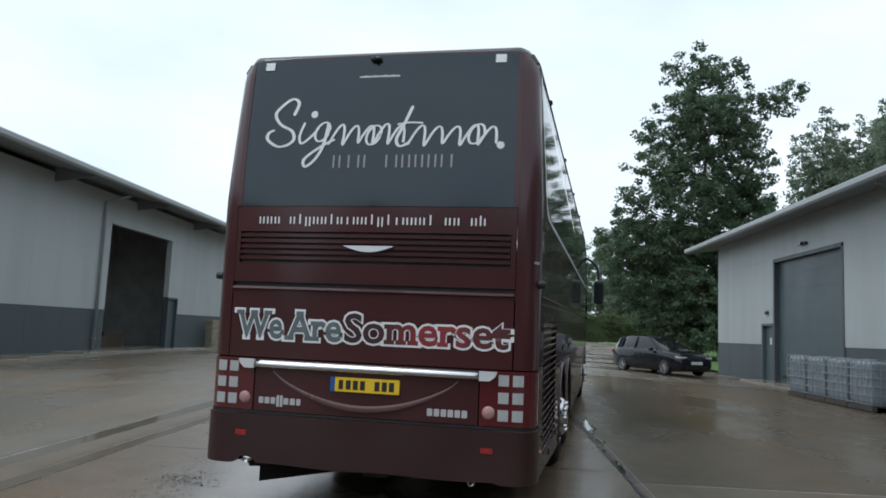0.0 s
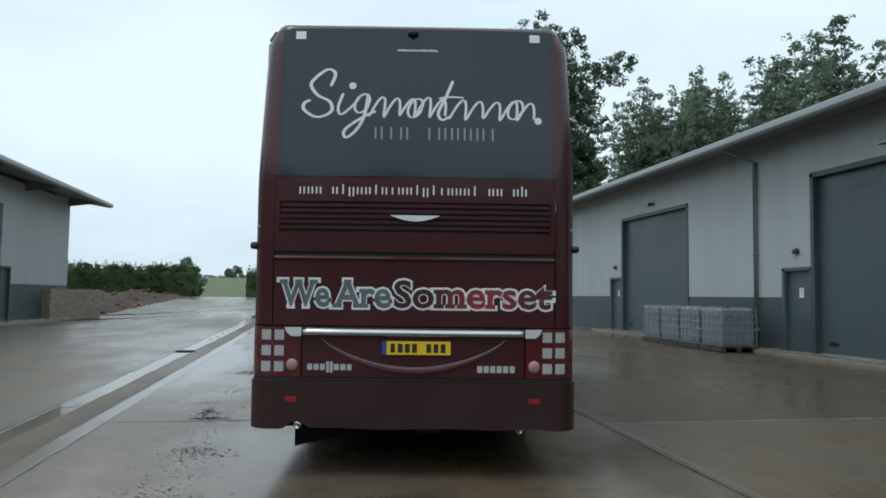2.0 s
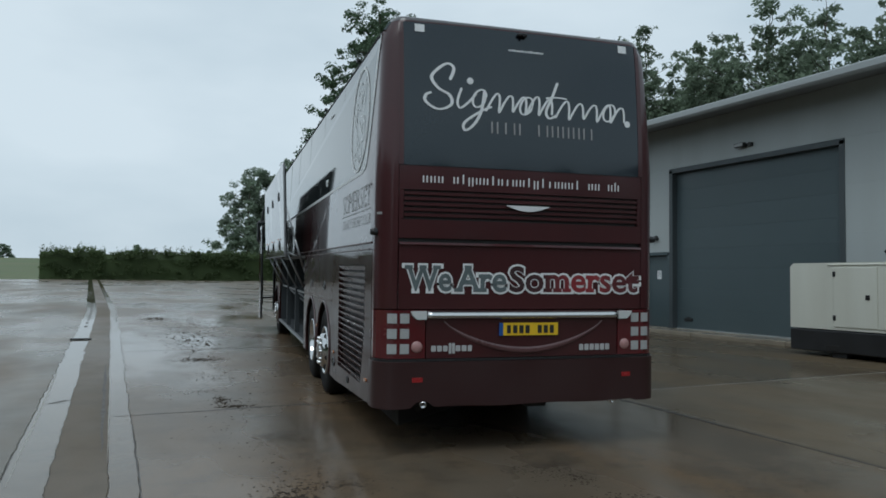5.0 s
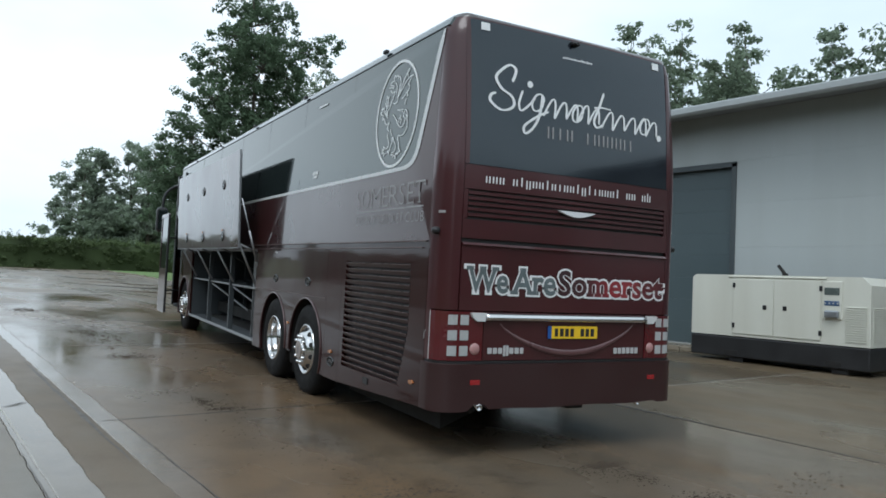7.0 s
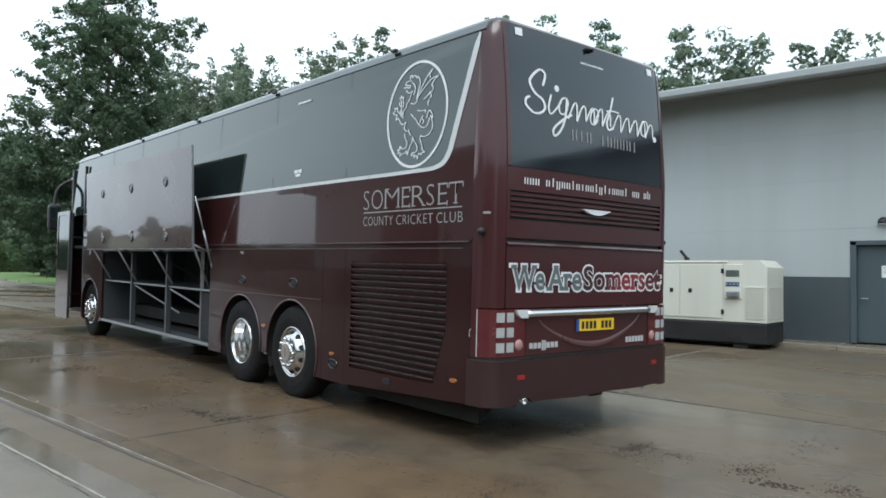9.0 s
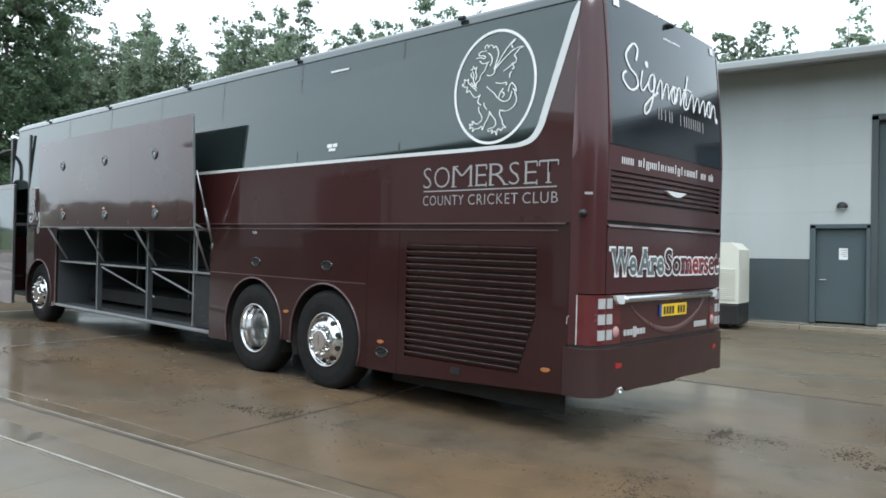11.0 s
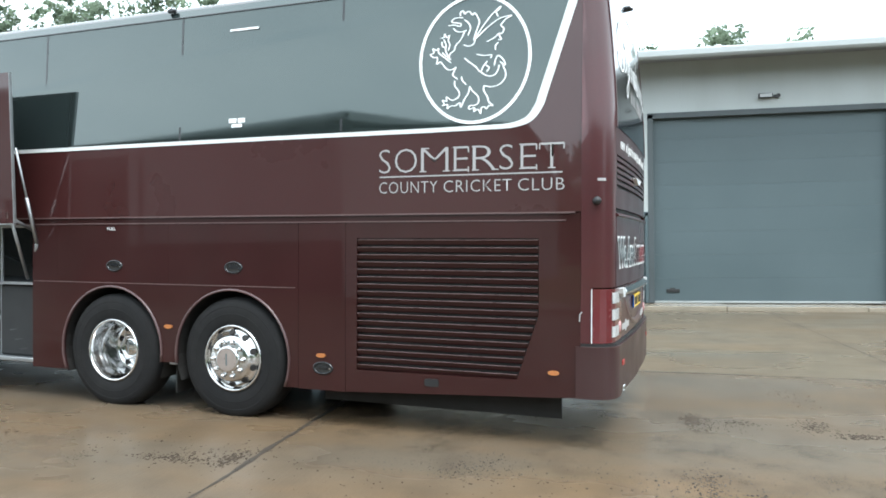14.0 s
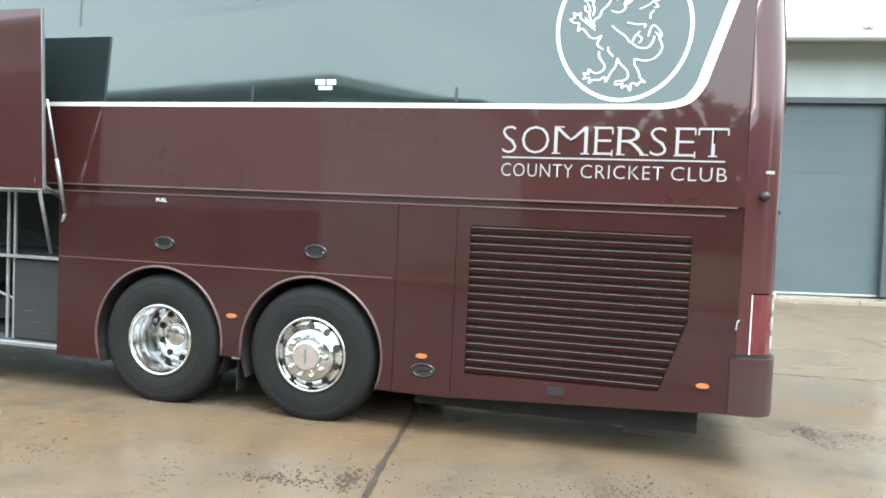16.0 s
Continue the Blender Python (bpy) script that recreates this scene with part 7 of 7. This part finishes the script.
def far_wood(name, x0, x1, y, h, seed):
    """A low far line of trees on the horizon."""
    rng = np.random.default_rng(seed)
    cs, rs = [], []
    for i in range(int((x1 - x0) / 4)):
        x = rng.uniform(x0, x1)
        cs.append(np.array([x, y + rng.uniform(-8, 8), 8.5 + h * rng.uniform(0.1, 1.0) * (0.6 + 0.4 * math.sin(x * 0.05))]))
        rs.append(rng.uniform(1.5, 3.5))
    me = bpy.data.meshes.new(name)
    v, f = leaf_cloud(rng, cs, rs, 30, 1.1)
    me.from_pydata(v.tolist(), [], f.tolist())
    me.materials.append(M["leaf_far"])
    return tagged(new(name, me), "faint line of trees along the far horizon", "woodland", kind="stuff")


far_wood("far_woodland", -420, 420, 520, 6.0, 5)


# ---------------------------------------------------------------- yard things
M["gen_white"] = material("cream_white_enclosure", (0.66, 0.66, 0.58), 0.4, var=0.06, scale=1.5, bump=0.03, tint=(0.45, 0.42, 0.33), tint_amount=0.3, tint_scale=1.0, streak=True)
M["gen_base"] = material("black_base_tank", (0.018, 0.018, 0.019), 0.5, var=0.25, scale=3, bump=0.1)
M["screen_grey"] = material("grey_display", (0.10, 0.12, 0.11), 0.25, var=0.05, bump=0.0)
M["blue_panel"] = material("blue_button_panel", (0.05, 0.10, 0.20), 0.4, var=0.05, bump=0.0)
M["ibc_plastic"] = material("milky_plastic_tank", (0.20, 0.235, 0.26), 0.3, var=0.08, scale=2, bump=0.03)
M["galv"] = material("galvanised_tube", (0.36, 0.38, 0.40), 0.38, metal=0.7, var=0.15, scale=10, bump=0.05)
M["pallet"] = material("grey_pallet_wood", (0.06, 0.053, 0.045), 0.8, var=0.3, scale=6, bump=0.3)
M["car_paint"] = material("black_blue_car_paint", (0.006, 0.007, 0.011), 0.25, var=0.08, bump=0.0, coat=0.5, spec=0.2)
M["car_glass"] = material("dark_car_glass", (0.010, 0.012, 0.013), 0.08, var=0.05, bump=0.0, spec=0.45)
M["stone"] = material("buff_grey_rubble_stone", (0.30, 0.26, 0.20), 0.8, var=0.28, scale=5, fine=40, bump=0.6, random_obj=0.13, dist=0.02)
M["mortar"] = material("pale_mortar", (0.33, 0.30, 0.25), 0.9, var=0.15, scale=8, bump=0.4)
M["rubble"] = material("red_brown_rubble", (0.062, 0.045, 0.033), 0.9, var=0.45, scale=3, fine=25, bump=0.8, dist=0.03)
M["brick"] = material("broken_red_brick", (0.17, 0.085, 0.06), 0.85, var=0.3, scale=8, bump=0.5, random_obj=0.35)


def generator(x0, x1, y0, y1):
    """A silenced generator in a canopy with a cut-away control end, on a black base tank."""
    t = thing("generator", pose(x0, y0, 0.0), "cream-white silenced generator on a black base tank beside the shed", "generator")
    w, l = x1 - x0, y1 - y0
    Q = lambda nm, mk, mt, lb="", pa=None: part(nm, mk, M[mt], pa or t, lb)
    bm = box(bmesh.new(), 0.0, w, 0.0, l, 0.10, 0.52, 0.02, 2)
    base = Q("base_tank", bm, "gen_base", "black base tank")
    for y in (0.5, l - 1.1):
        Q("fork_pocket", box(bmesh.new(), -0.004, 0.01, y, y + 0.3, 0.14, 0.24, 0.006, 1), "under", "", base)
        Q("skid", box(bmesh.new(), 0.05, w - 0.05, y - 0.1, y + 0.2, 0.0, 0.10, 0.01, 1), "gen_base", "", base)
    body = bmesh.new()
    plate(body, [(0.0, 0.54), (l, 0.54), (l, 1.76), (l - 0.08, 1.83), (0.16, 1.83), (0.0, 1.68)], [], lambda a, b, d: (0.01 + d, a, b), w - 0.02)
    bmesh.ops.bevel(body, geom=[e for e in body.edges if e.calc_length() > 0.3 and len(e.link_faces) == 2 and e.calc_face_angle(0) > 0.5], offset=0.025, segments=2, affect="EDGES")
    can = Q("canopy", body, "gen_white", "cream-white steel canopy")
    Q("roof_lip", box(bmesh.new(), -0.012, w + 0.012, 0.80, 2.85, 1.775, 1.805, 0.012, 2), "gen_white", "", can)
    for a, b in ((0.90, 1.82), (1.84, 2.72)):
        d = Q("door", box(bmesh.new(), -0.008, 0.012, a, b, 0.60, 1.74, 0.008, 2), "gen_white", "flush canopy door", can)
    for y in (1.60, 2.02):
        Q("latch", box(bmesh.new(), -0.022, -0.004, y - 0.04, y + 0.04, 1.13, 1.22, 0.008, 2), "black", "black door latch", can)
    for y, z in ((0.90, 1.60), (0.90, 0.74), (2.70, 1.61), (2.70, 0.77)):
        Q("hinge", box(bmesh.new(), -0.02, -0.004, y - 0.03, y + 0.03, z - 0.05, z + 0.05, 0.006, 1), "black", "black hinge", can)
    pan = Q("control_panel", box(bmesh.new(), -0.012, 0.01, 0.50, 0.86, 1.02, 1.74, 0.01, 2), "gen_white", "control panel", can)
    Q("display", box(bmesh.new(), -0.02, -0.010, 0.55, 0.83, 1.48, 1.62, 0.006, 1), "screen_grey", "grey display", pan)
    Q("button_strip", box(bmesh.new(), -0.02, -0.010, 0.55, 0.83, 1.28, 1.37, 0.006, 1), "blue_panel", "blue button strip", pan)
    for k in range(4):
        Q("button", cyl(bmesh.new(), (-0.026, 0.58 + 0.075 * k, 1.325), (-0.018, 0.58 + 0.075 * k, 1.325), 0.018, seg=12), "lens_white", "", pan)
    Q("breaker", box(bmesh.new(), -0.10, -0.008, 0.54, 0.80, 1.05, 1.19, 0.03, 3), "galv", "grey breaker box", pan)
    for k in range(16):
        z = 0.62 + 0.042 * k
        Q("louvre", box(bmesh.new(), -0.010, 0.012, 0.06, 0.44, z, z + 0.022, 0.004, 1), "gen_white", "", can)
        Q("end_louvre", box(bmesh.new(), 0.12, w - 0.12, -0.012, 0.012, z, z + 0.022, 0.004, 1), "gen_white", "", can)
    Q("exhaust_stub", (lambda bm: (cyl(bm, (w * 0.55, l * 0.52, 1.82), (w * 0.55, l * 0.52, 1.90), 0.06, seg=14), cyl(bm, (w * 0.55, l * 0.52, 1.88), (w * 0.55, l * 0.56, 2.06), 0.035, seg=12), bm)[-1])(bmesh.new()), "under", "short black exhaust pipe", can)
    return t


generator(8.9, 10.0, 7.42, 11.12)


def tote(y):
    """A caged plastic tank on a pallet."""
    t = thing("tank_tote", pose(9.2, y, gz(9.7, y) + 0.02), "milky plastic liquid tote in a galvanised cage on a pallet", "tote", "totes by the shed")
    Q = lambda nm, mk, mt, lb="", pa=None: part(nm, mk, M[mt], pa or t, lb)
    w, l = 1.0, 1.16
    pal = Q("pallet", box(bmesh.new(), 0.0, w, 0.0, l, 0.105, 0.13, 0.004, 1), "pallet", "grey wooden pallet")
    for k in range(3):
        a = 0.0 + (w - 0.12) * k / 2
        Q("runner", box(bmesh.new(), a, a + 0.12, 0.0, l, 0.0, 0.103, 0.006, 1), "pallet", "", pal)
    Q("tank", box(bmesh.new(), 0.03, w - 0.03, 0.03, l - 0.03, 0.14, 1.13, 0.08, 3), "ibc_plastic", "milky plastic tank")
    Q("cap", cyl(bmesh.new(), (w / 2, l / 2, 1.12), (w / 2, l / 2, 1.17), 0.09, seg=18), "black", "black screw cap")
    cage = Q("cage", tube(bmesh.new(), [(0, 0, 1.15), (w, 0, 1.15), (w, l, 1.15), (0, l, 1.15), (0, 0, 1.15)], 0.011, 6), "galv", "galvanised tube cage")
    for z in (0.16, 0.36, 0.56, 0.76, 0.96):
        Q("rail", tube(bmesh.new(), [(0, 0, z), (w, 0, z), (w, l, z), (0, l, z), (0, 0, z)], 0.010, 6), "galv", "", cage)
    for k in range(5):
        for p in ((w * k / 5, 0), (w * (k + 1) / 5, l), (0, l * (k + 1) / 5), (w, l * k / 5)):
            Q("upright", cyl(bmesh.new(), (*p, 0.13), (*p, 1.15), 0.010, seg=6), "galv", "", cage)
    return t


for k in range(4):
    tote(18.06 + 1.21 * k)


def hatchback(m):
    """A five-door hatchback lofted from cross-sections."""
    t = thing("car", m, "black five-door hatchback parked on the wet yard", "car")
    Q = lambda nm, mk, mt, lb="", pa=None, sm=False: part(nm, mk, M[mt], pa or t, lb, sm)
    L = 4.26
    secs = [(0.0, 0.64, 0.26, 0.68), (0.07, 0.79, 0.20, 0.77), (0.40, 0.87, 0.17, 0.87), (1.1, 0.89, 0.17, 0.96), (1.6, 0.90, 0.17, 1.00), (2.8, 0.90, 0.17, 1.02), (3.7, 0.89, 0.18, 1.03), (4.15, 0.83, 0.24, 1.01), (4.26, 0.72, 0.35, 0.90)]
    bm = bmesh.new()
    rows = []
    for y, hw, zb, zt in secs:
        prof = [(-hw * 0.92, zb), (-hw, zb + 0.18), (-hw, zt - 0.22), (-hw * 0.95, zt - 0.04), (-hw * 0.80, zt), (0, zt + 0.03), (hw * 0.80, zt), (hw * 0.95, zt - 0.04), (hw, zt - 0.22), (hw, zb + 0.18), (hw * 0.92, zb)]
        rows.append([bm.verts.new((a, y, b)) for a, b in prof])
    for a, b in zip(rows, rows[1:]):
        for i in range(11):
            j = (i + 1) % 11
            bm.faces.new((a[i], a[j], b[j], b[i]))
    bm.faces.new(rows[0][::-1]), bm.faces.new(rows[-1])
    body = Q("body", bm, "car_paint", "glossy black body", None, True)
    cab = [(1.05, 0.74, 0.95, 0.96), (1.85, 0.67, 0.95, 1.41), (2.35, 0.63, 0.95, 1.50), (3.3, 0.62, 0.95, 1.49), (3.96, 0.60, 0.95, 1.41), (4.20, 0.68, 0.95, 0.99)]
    bm = bmesh.new()
    rows = [[bm.verts.new(p) for p in ((-0.80, y, zb), (-hw, y, zt - 0.04), (-hw * 0.85, y, zt), (hw * 0.85, y, zt), (hw, y, zt - 0.04), (0.80, y, zb))] for y, hw, zb, zt in cab]
    for a, b in zip(rows, rows[1:]):
        for i in range(5):
            bm.faces.new((a[i], a[i + 1], b[i + 1], b[i]))
    Q("glasshouse", bm, "car_glass", "dark window glass", body, True)
    bm = bmesh.new()
    rows = [[bm.verts.new((hw * s, y, zt + 0.012 - 0.02 * abs(s))) for s in (-0.92, -0.5, 0, 0.5, 0.92)] for y, hw, zb, zt in cab[1:5]]
    for a, b in zip(rows, rows[1:]):
        for i in range(4):
            bm.faces.new((a[i], a[i + 1], b[i + 1], b[i]))
    Q("roof", bm, "car_paint", "", body, True)
    for s in (-1, 1):
        for a, b in (((0.80, 1.35, 0.98), (0.65, 1.85, 1.39)), ((0.82, 2.75, 1.00), (0.63, 2.72, 1.46)), ((0.80, 3.70, 1.00), (0.60, 3.66, 1.43)), ((0.80, 3.86, 1.00), (0.60, 3.84, 1.41))):
            Q("pillar", cyl(bmesh.new(), (s * a[0], a[1], a[2]), (s * b[0], b[1], b[2]), 0.035, seg=8), "car_paint", "", body)
        Q("headlight", box(bmesh.new(), *sorted((s * 0.45, s * 0.80)), 0.015, 0.20, 0.66, 0.75, 0.03, 2), "lens_white", "clear headlight", body)
        Q("tail_light", box(bmesh.new(), *sorted((s * 0.50, s * 0.84)), 4.10, 4.24, 0.76, 0.90, 0.03, 2), "lamp_red", "red tail light", body)
        Q("door_mirror", box(bmesh.new(), *sorted((s * 0.88, s * 1.04)), 1.45, 1.58, 0.92, 1.04, 0.03, 2), "car_paint", "", body)
        for y in (0.82, 3.42):
            c = (s * 0.81, y, 0.325)
            wh = Q("wheel", lathe(bmesh.new(), [(0.0, -0.02), (0.2, -0.02), (0.2, -0.1), (0.0, -0.1)], c, (s, 0, 0), 20), "under", "alloy wheel")
            Q("tyre", lathe(bmesh.new(), [(0.225, -0.10), (0.305, -0.10), (0.325, -0.07), (0.325, 0.06), (0.305, 0.09), (0.23, 0.085), (0.225, -0.10)], c, (s, 0, 0), 28), "tyre", "", wh, True)
            Q("rim", lathe(bmesh.new(), [(0.232, 0.083), (0.226, 0.088), (0.216, 0.083), (0.212, 0.02)], c, (s, 0, 0), 28), "alu", "", wh, True)
            for k in range(10):
                a = 2 * math.pi * k / 10
                Q("spoke", cyl(bmesh.new(), (c[0] + s * 0.07, c[1], c[2]), (c[0] + s * 0.08, c[1] + 0.215 * math.cos(a), c[2] + 0.215 * math.sin(a)), 0.022, 0.013, 6), "alu", "", wh)
    Q("grille", box(bmesh.new(), -0.42, 0.42, -0.015, 0.05, 0.62, 0.69, 0.01, 1), "black", "black grille", body)
    Q("lower_intake", box(bmesh.new(), -0.55, 0.55, -0.012, 0.06, 0.30, 0.42, 0.02, 1), "black", "", body)
    Q("number_plate", box(bmesh.new(), -0.26, 0.26, -0.03, 0.0, 0.46, 0.57, 0.004, 1), "white_vinyl", "white number plate", body)
    return t


hatchback(pose(8.45, 29.54, gz(7.6, 30.6) + 0.01, 0, 0, 27.0))

# stone block wall at the shed's end
def stone_wall(m, depth, length, height):
    """Coursed stones on the front and long side of a mortared core that runs along y."""
    t = tagged(new("wall_stone"), "low wall of coursed buff rubble stone", "wall", kind="structure")
    t.matrix_basis = m
    bm = bmesh.new()
    box(bm, -depth + 0.03, -0.03, 0.03, length - 0.03, -0.2, height - 0.02)
    part("core", bm, M["mortar"], t)
    rnd = random.Random(8)

    def stones(a0, a1, along_x):
        z = 0.0
        while z < height - 0.05:
            h = min(rnd.uniform(0.10, 0.17), height - z)
            a = a0
            while a < a1 - 0.05:
                w = min(rnd.uniform(0.20, 0.46), a1 - a)
                bm = bmesh.new()
                o = rnd.uniform(0.0, 0.025)
                if along_x:
                    box(bm, a + 0.006, a + w - 0.006, -o, 0.05, z + 0.006, z + h - 0.006, 0.014, 1)
                else:
                    box(bm, -0.05, o, a + 0.006, a + w - 0.006, z + 0.006, z + h - 0.006, 0.014, 1)
                part("stone", bm, M["stone"], t)
                a += w
            z += h
    stones(-depth, 0.0, True)
    stones(0.0, length, False)
    return t


stone_wall(pose(-13.42, 37.05, -0.02, 0, 0, -16.5), 0.42, 4.12, 1.55)


def rubble_heap(x0, x1, y0, y1, h):
    t = thing("rubble_heap", pose(0, 0, 0), "heap of red-brown soil and broken brick beside the yard", "rubble")
    bm = bmesh.new()
    nx, ny = 26, 60
    g = []
    for j in range(ny + 1):
        row = []
        for i in range(nx + 1):
            a, b = i / nx, j / ny
            x, y = x0 + (x1 - x0) * a, y0 + (y1 - y0) * b
            edge = min(1.0, 5 * min(a, 1 - a), 9 * min(b, 1 - b))
            n = noise.fractal(Vector((x * 0.5, y * 0.35, 3.0)), 0.9, 2.0, 5)
            row.append(bm.verts.new((x, y, gz(x, y) - 0.05 + edge * max(0.0, h * (0.55 + 0.55 * n)))))
        g.append(row)
    for a, b in zip(g, g[1:]):
        for i in range(nx):
            bm.faces.new((a[i], a[i + 1], b[i + 1], b[i]))
    part("soil", bm, M["rubble"], t)
    rnd = random.Random(3)
    for k in range(120):
        x, y = rnd.uniform(x0 + 0.5, x1 - 0.2), y0 + (y1 - y0) * rnd.random() ** 1.6
        i, j = int((x - x0) / (x1 - x0) * nx), int((y - y0) / (y1 - y0) * ny)
        bm = bmesh.new()
        s = rnd.uniform(0.10, 0.28)
        z = gz(x, y) + max(0.05, h * 0.55)
        n = noise.fractal(Vector((x * 0.5, y * 0.35, 3.0)), 0.9, 2.0, 5)
        z = gz(x, y) - 0.05 + max(0.0, h * (0.55 + 0.55 * n)) * min(1.0, 5 * min((x - x0) / (x1 - x0), 1 - (x - x0) / (x1 - x0)))
        box(bm, -s, s, -s * 0.5, s * 0.5, -s * 0.4, s * 0.4, 0.02, 1, Matrix.Translation((x, y, z + 0.03)) @ Euler((rnd.uniform(-0.6, 0.6), rnd.uniform(-0.6, 0.6), rnd.uniform(0, 6))).to_matrix().to_4x4())
        part("brick", bm, M["brick"], t)
    return t


rubble_heap(-24.0, -12.3, 43.5, 73.0, 0.75)

# ---------------------------------------------------------------- dirt on the concrete
def litter(name, areas, mat, seed, label):
    """Small lumps of mud and grit lying in drifts."""
    rng = random.Random(seed)
    verts, faces = [], []
    for cx, cy, sx, sy, n, size in areas:
        for _ in range(int(n * 1.9)):
            x, y = rng.gauss(cx, sx), rng.gauss(cy, sy)
            wide = rng.uniform(1.0, 1.9)
            s = size * 0.72 * rng.uniform(0.25, 1.0) * (1.6 if rng.random() < 0.04 else 1.0)
            z = gz(x, y)
            k = rng.randint(5, 7)
            i0 = len(verts)
            ph = rng.uniform(0, 6.28)
            for j in range(k):
                r = s * rng.uniform(0.7, 1.2)
                a = ph + 6.283 * j / k
                verts.append((x + wide * r * math.cos(a), y + r * math.sin(a), z + 0.0008))
            verts.append((x, y, z + s * rng.uniform(0.25, 0.6)))
            for j in range(k):
                faces.append((i0 + j, i0 + (j + 1) % k, i0 + k))
    me = bpy.data.meshes.new(name)
    me.from_pydata(verts, [], faces)
    me.materials.append(mat)
    return tagged(new(name, me), label, "dirt", kind="stuff")


TRAIL = [(-2.42, 7.4, 0.22, 1.4, 250, 0.013), (-2.5, 9.3, 0.10, 0.25, 60, 0.014), (-2.25, 13.2, 0.20, 1.8, 170, 0.015), (-2.0, 16.5, 0.25, 1.6, 220, 0.026), (-1.4, 20.5, 0.35, 2.0, 150, 0.03), (-2.3, 4.2, 0.25, 1.0, 140, 0.012), (-2.52, 9.06, 0.12, 0.04, 110, 0.015), (-2.45, 5.75, 0.22, 0.06, 150, 0.012), (-2.3, 13.4, 0.22, 0.16, 200, 0.018),
         (-2.35, 7.3, 0.16, 0.10, 120, 0.012), (-2.4, 11.2, 0.16, 0.2, 60, 0.014), (-2.3, 23.1, 0.2, 0.4, 120, 0.03), (-0.45, 17.3, 0.3, 0.25, 160, 0.022), (-2.60, 9.45, 0.05, 0.17, 110, 0.015)]
DRIFTS = [(-2.77, 5.55, 0.06, 0.11, 80, 0.022), (-2.62, 5.48, 0.05, 0.05, 30, 0.018), (-0.98, 5.63, 0.05, 0.06, 35, 0.014), (-0.90, 4.37, 0.05, 0.09, 60, 0.022), (-0.64, 6.92, 0.10, 0.10, 60, 0.012), (-0.55, 5.66, 0.14, 0.07, 130, 0.016), (-0.70, 5.50, 0.16, 0.20, 120, 0.010), (-0.64, 4.62, 0.12, 0.09, 110, 0.016), (-0.69, 3.95, 0.10, 0.08, 70, 0.015), (-2.57, 5.9, 0.22, 0.10, 50, 0.013), (-0.50, 6.42, 0.12, 0.06, 60, 0.010), (-0.62, 5.25, 0.05, 0.10, 40, 0.014),
          (-2.72, 10.2, 0.12, 0.05, 30, 0.014), (-3.2, 8.0, 0.5, 0.8, 60, 0.008), (-2.43, 7.5, 0.10, 0.06, 40, 0.012), (0.6, 4.55, 0.45, 0.12, 50, 0.016)]
litter("mud_crumbs", TRAIL + DRIFTS, M["mud"], 6, "dark crumbs of mud and grit on the wet concrete")
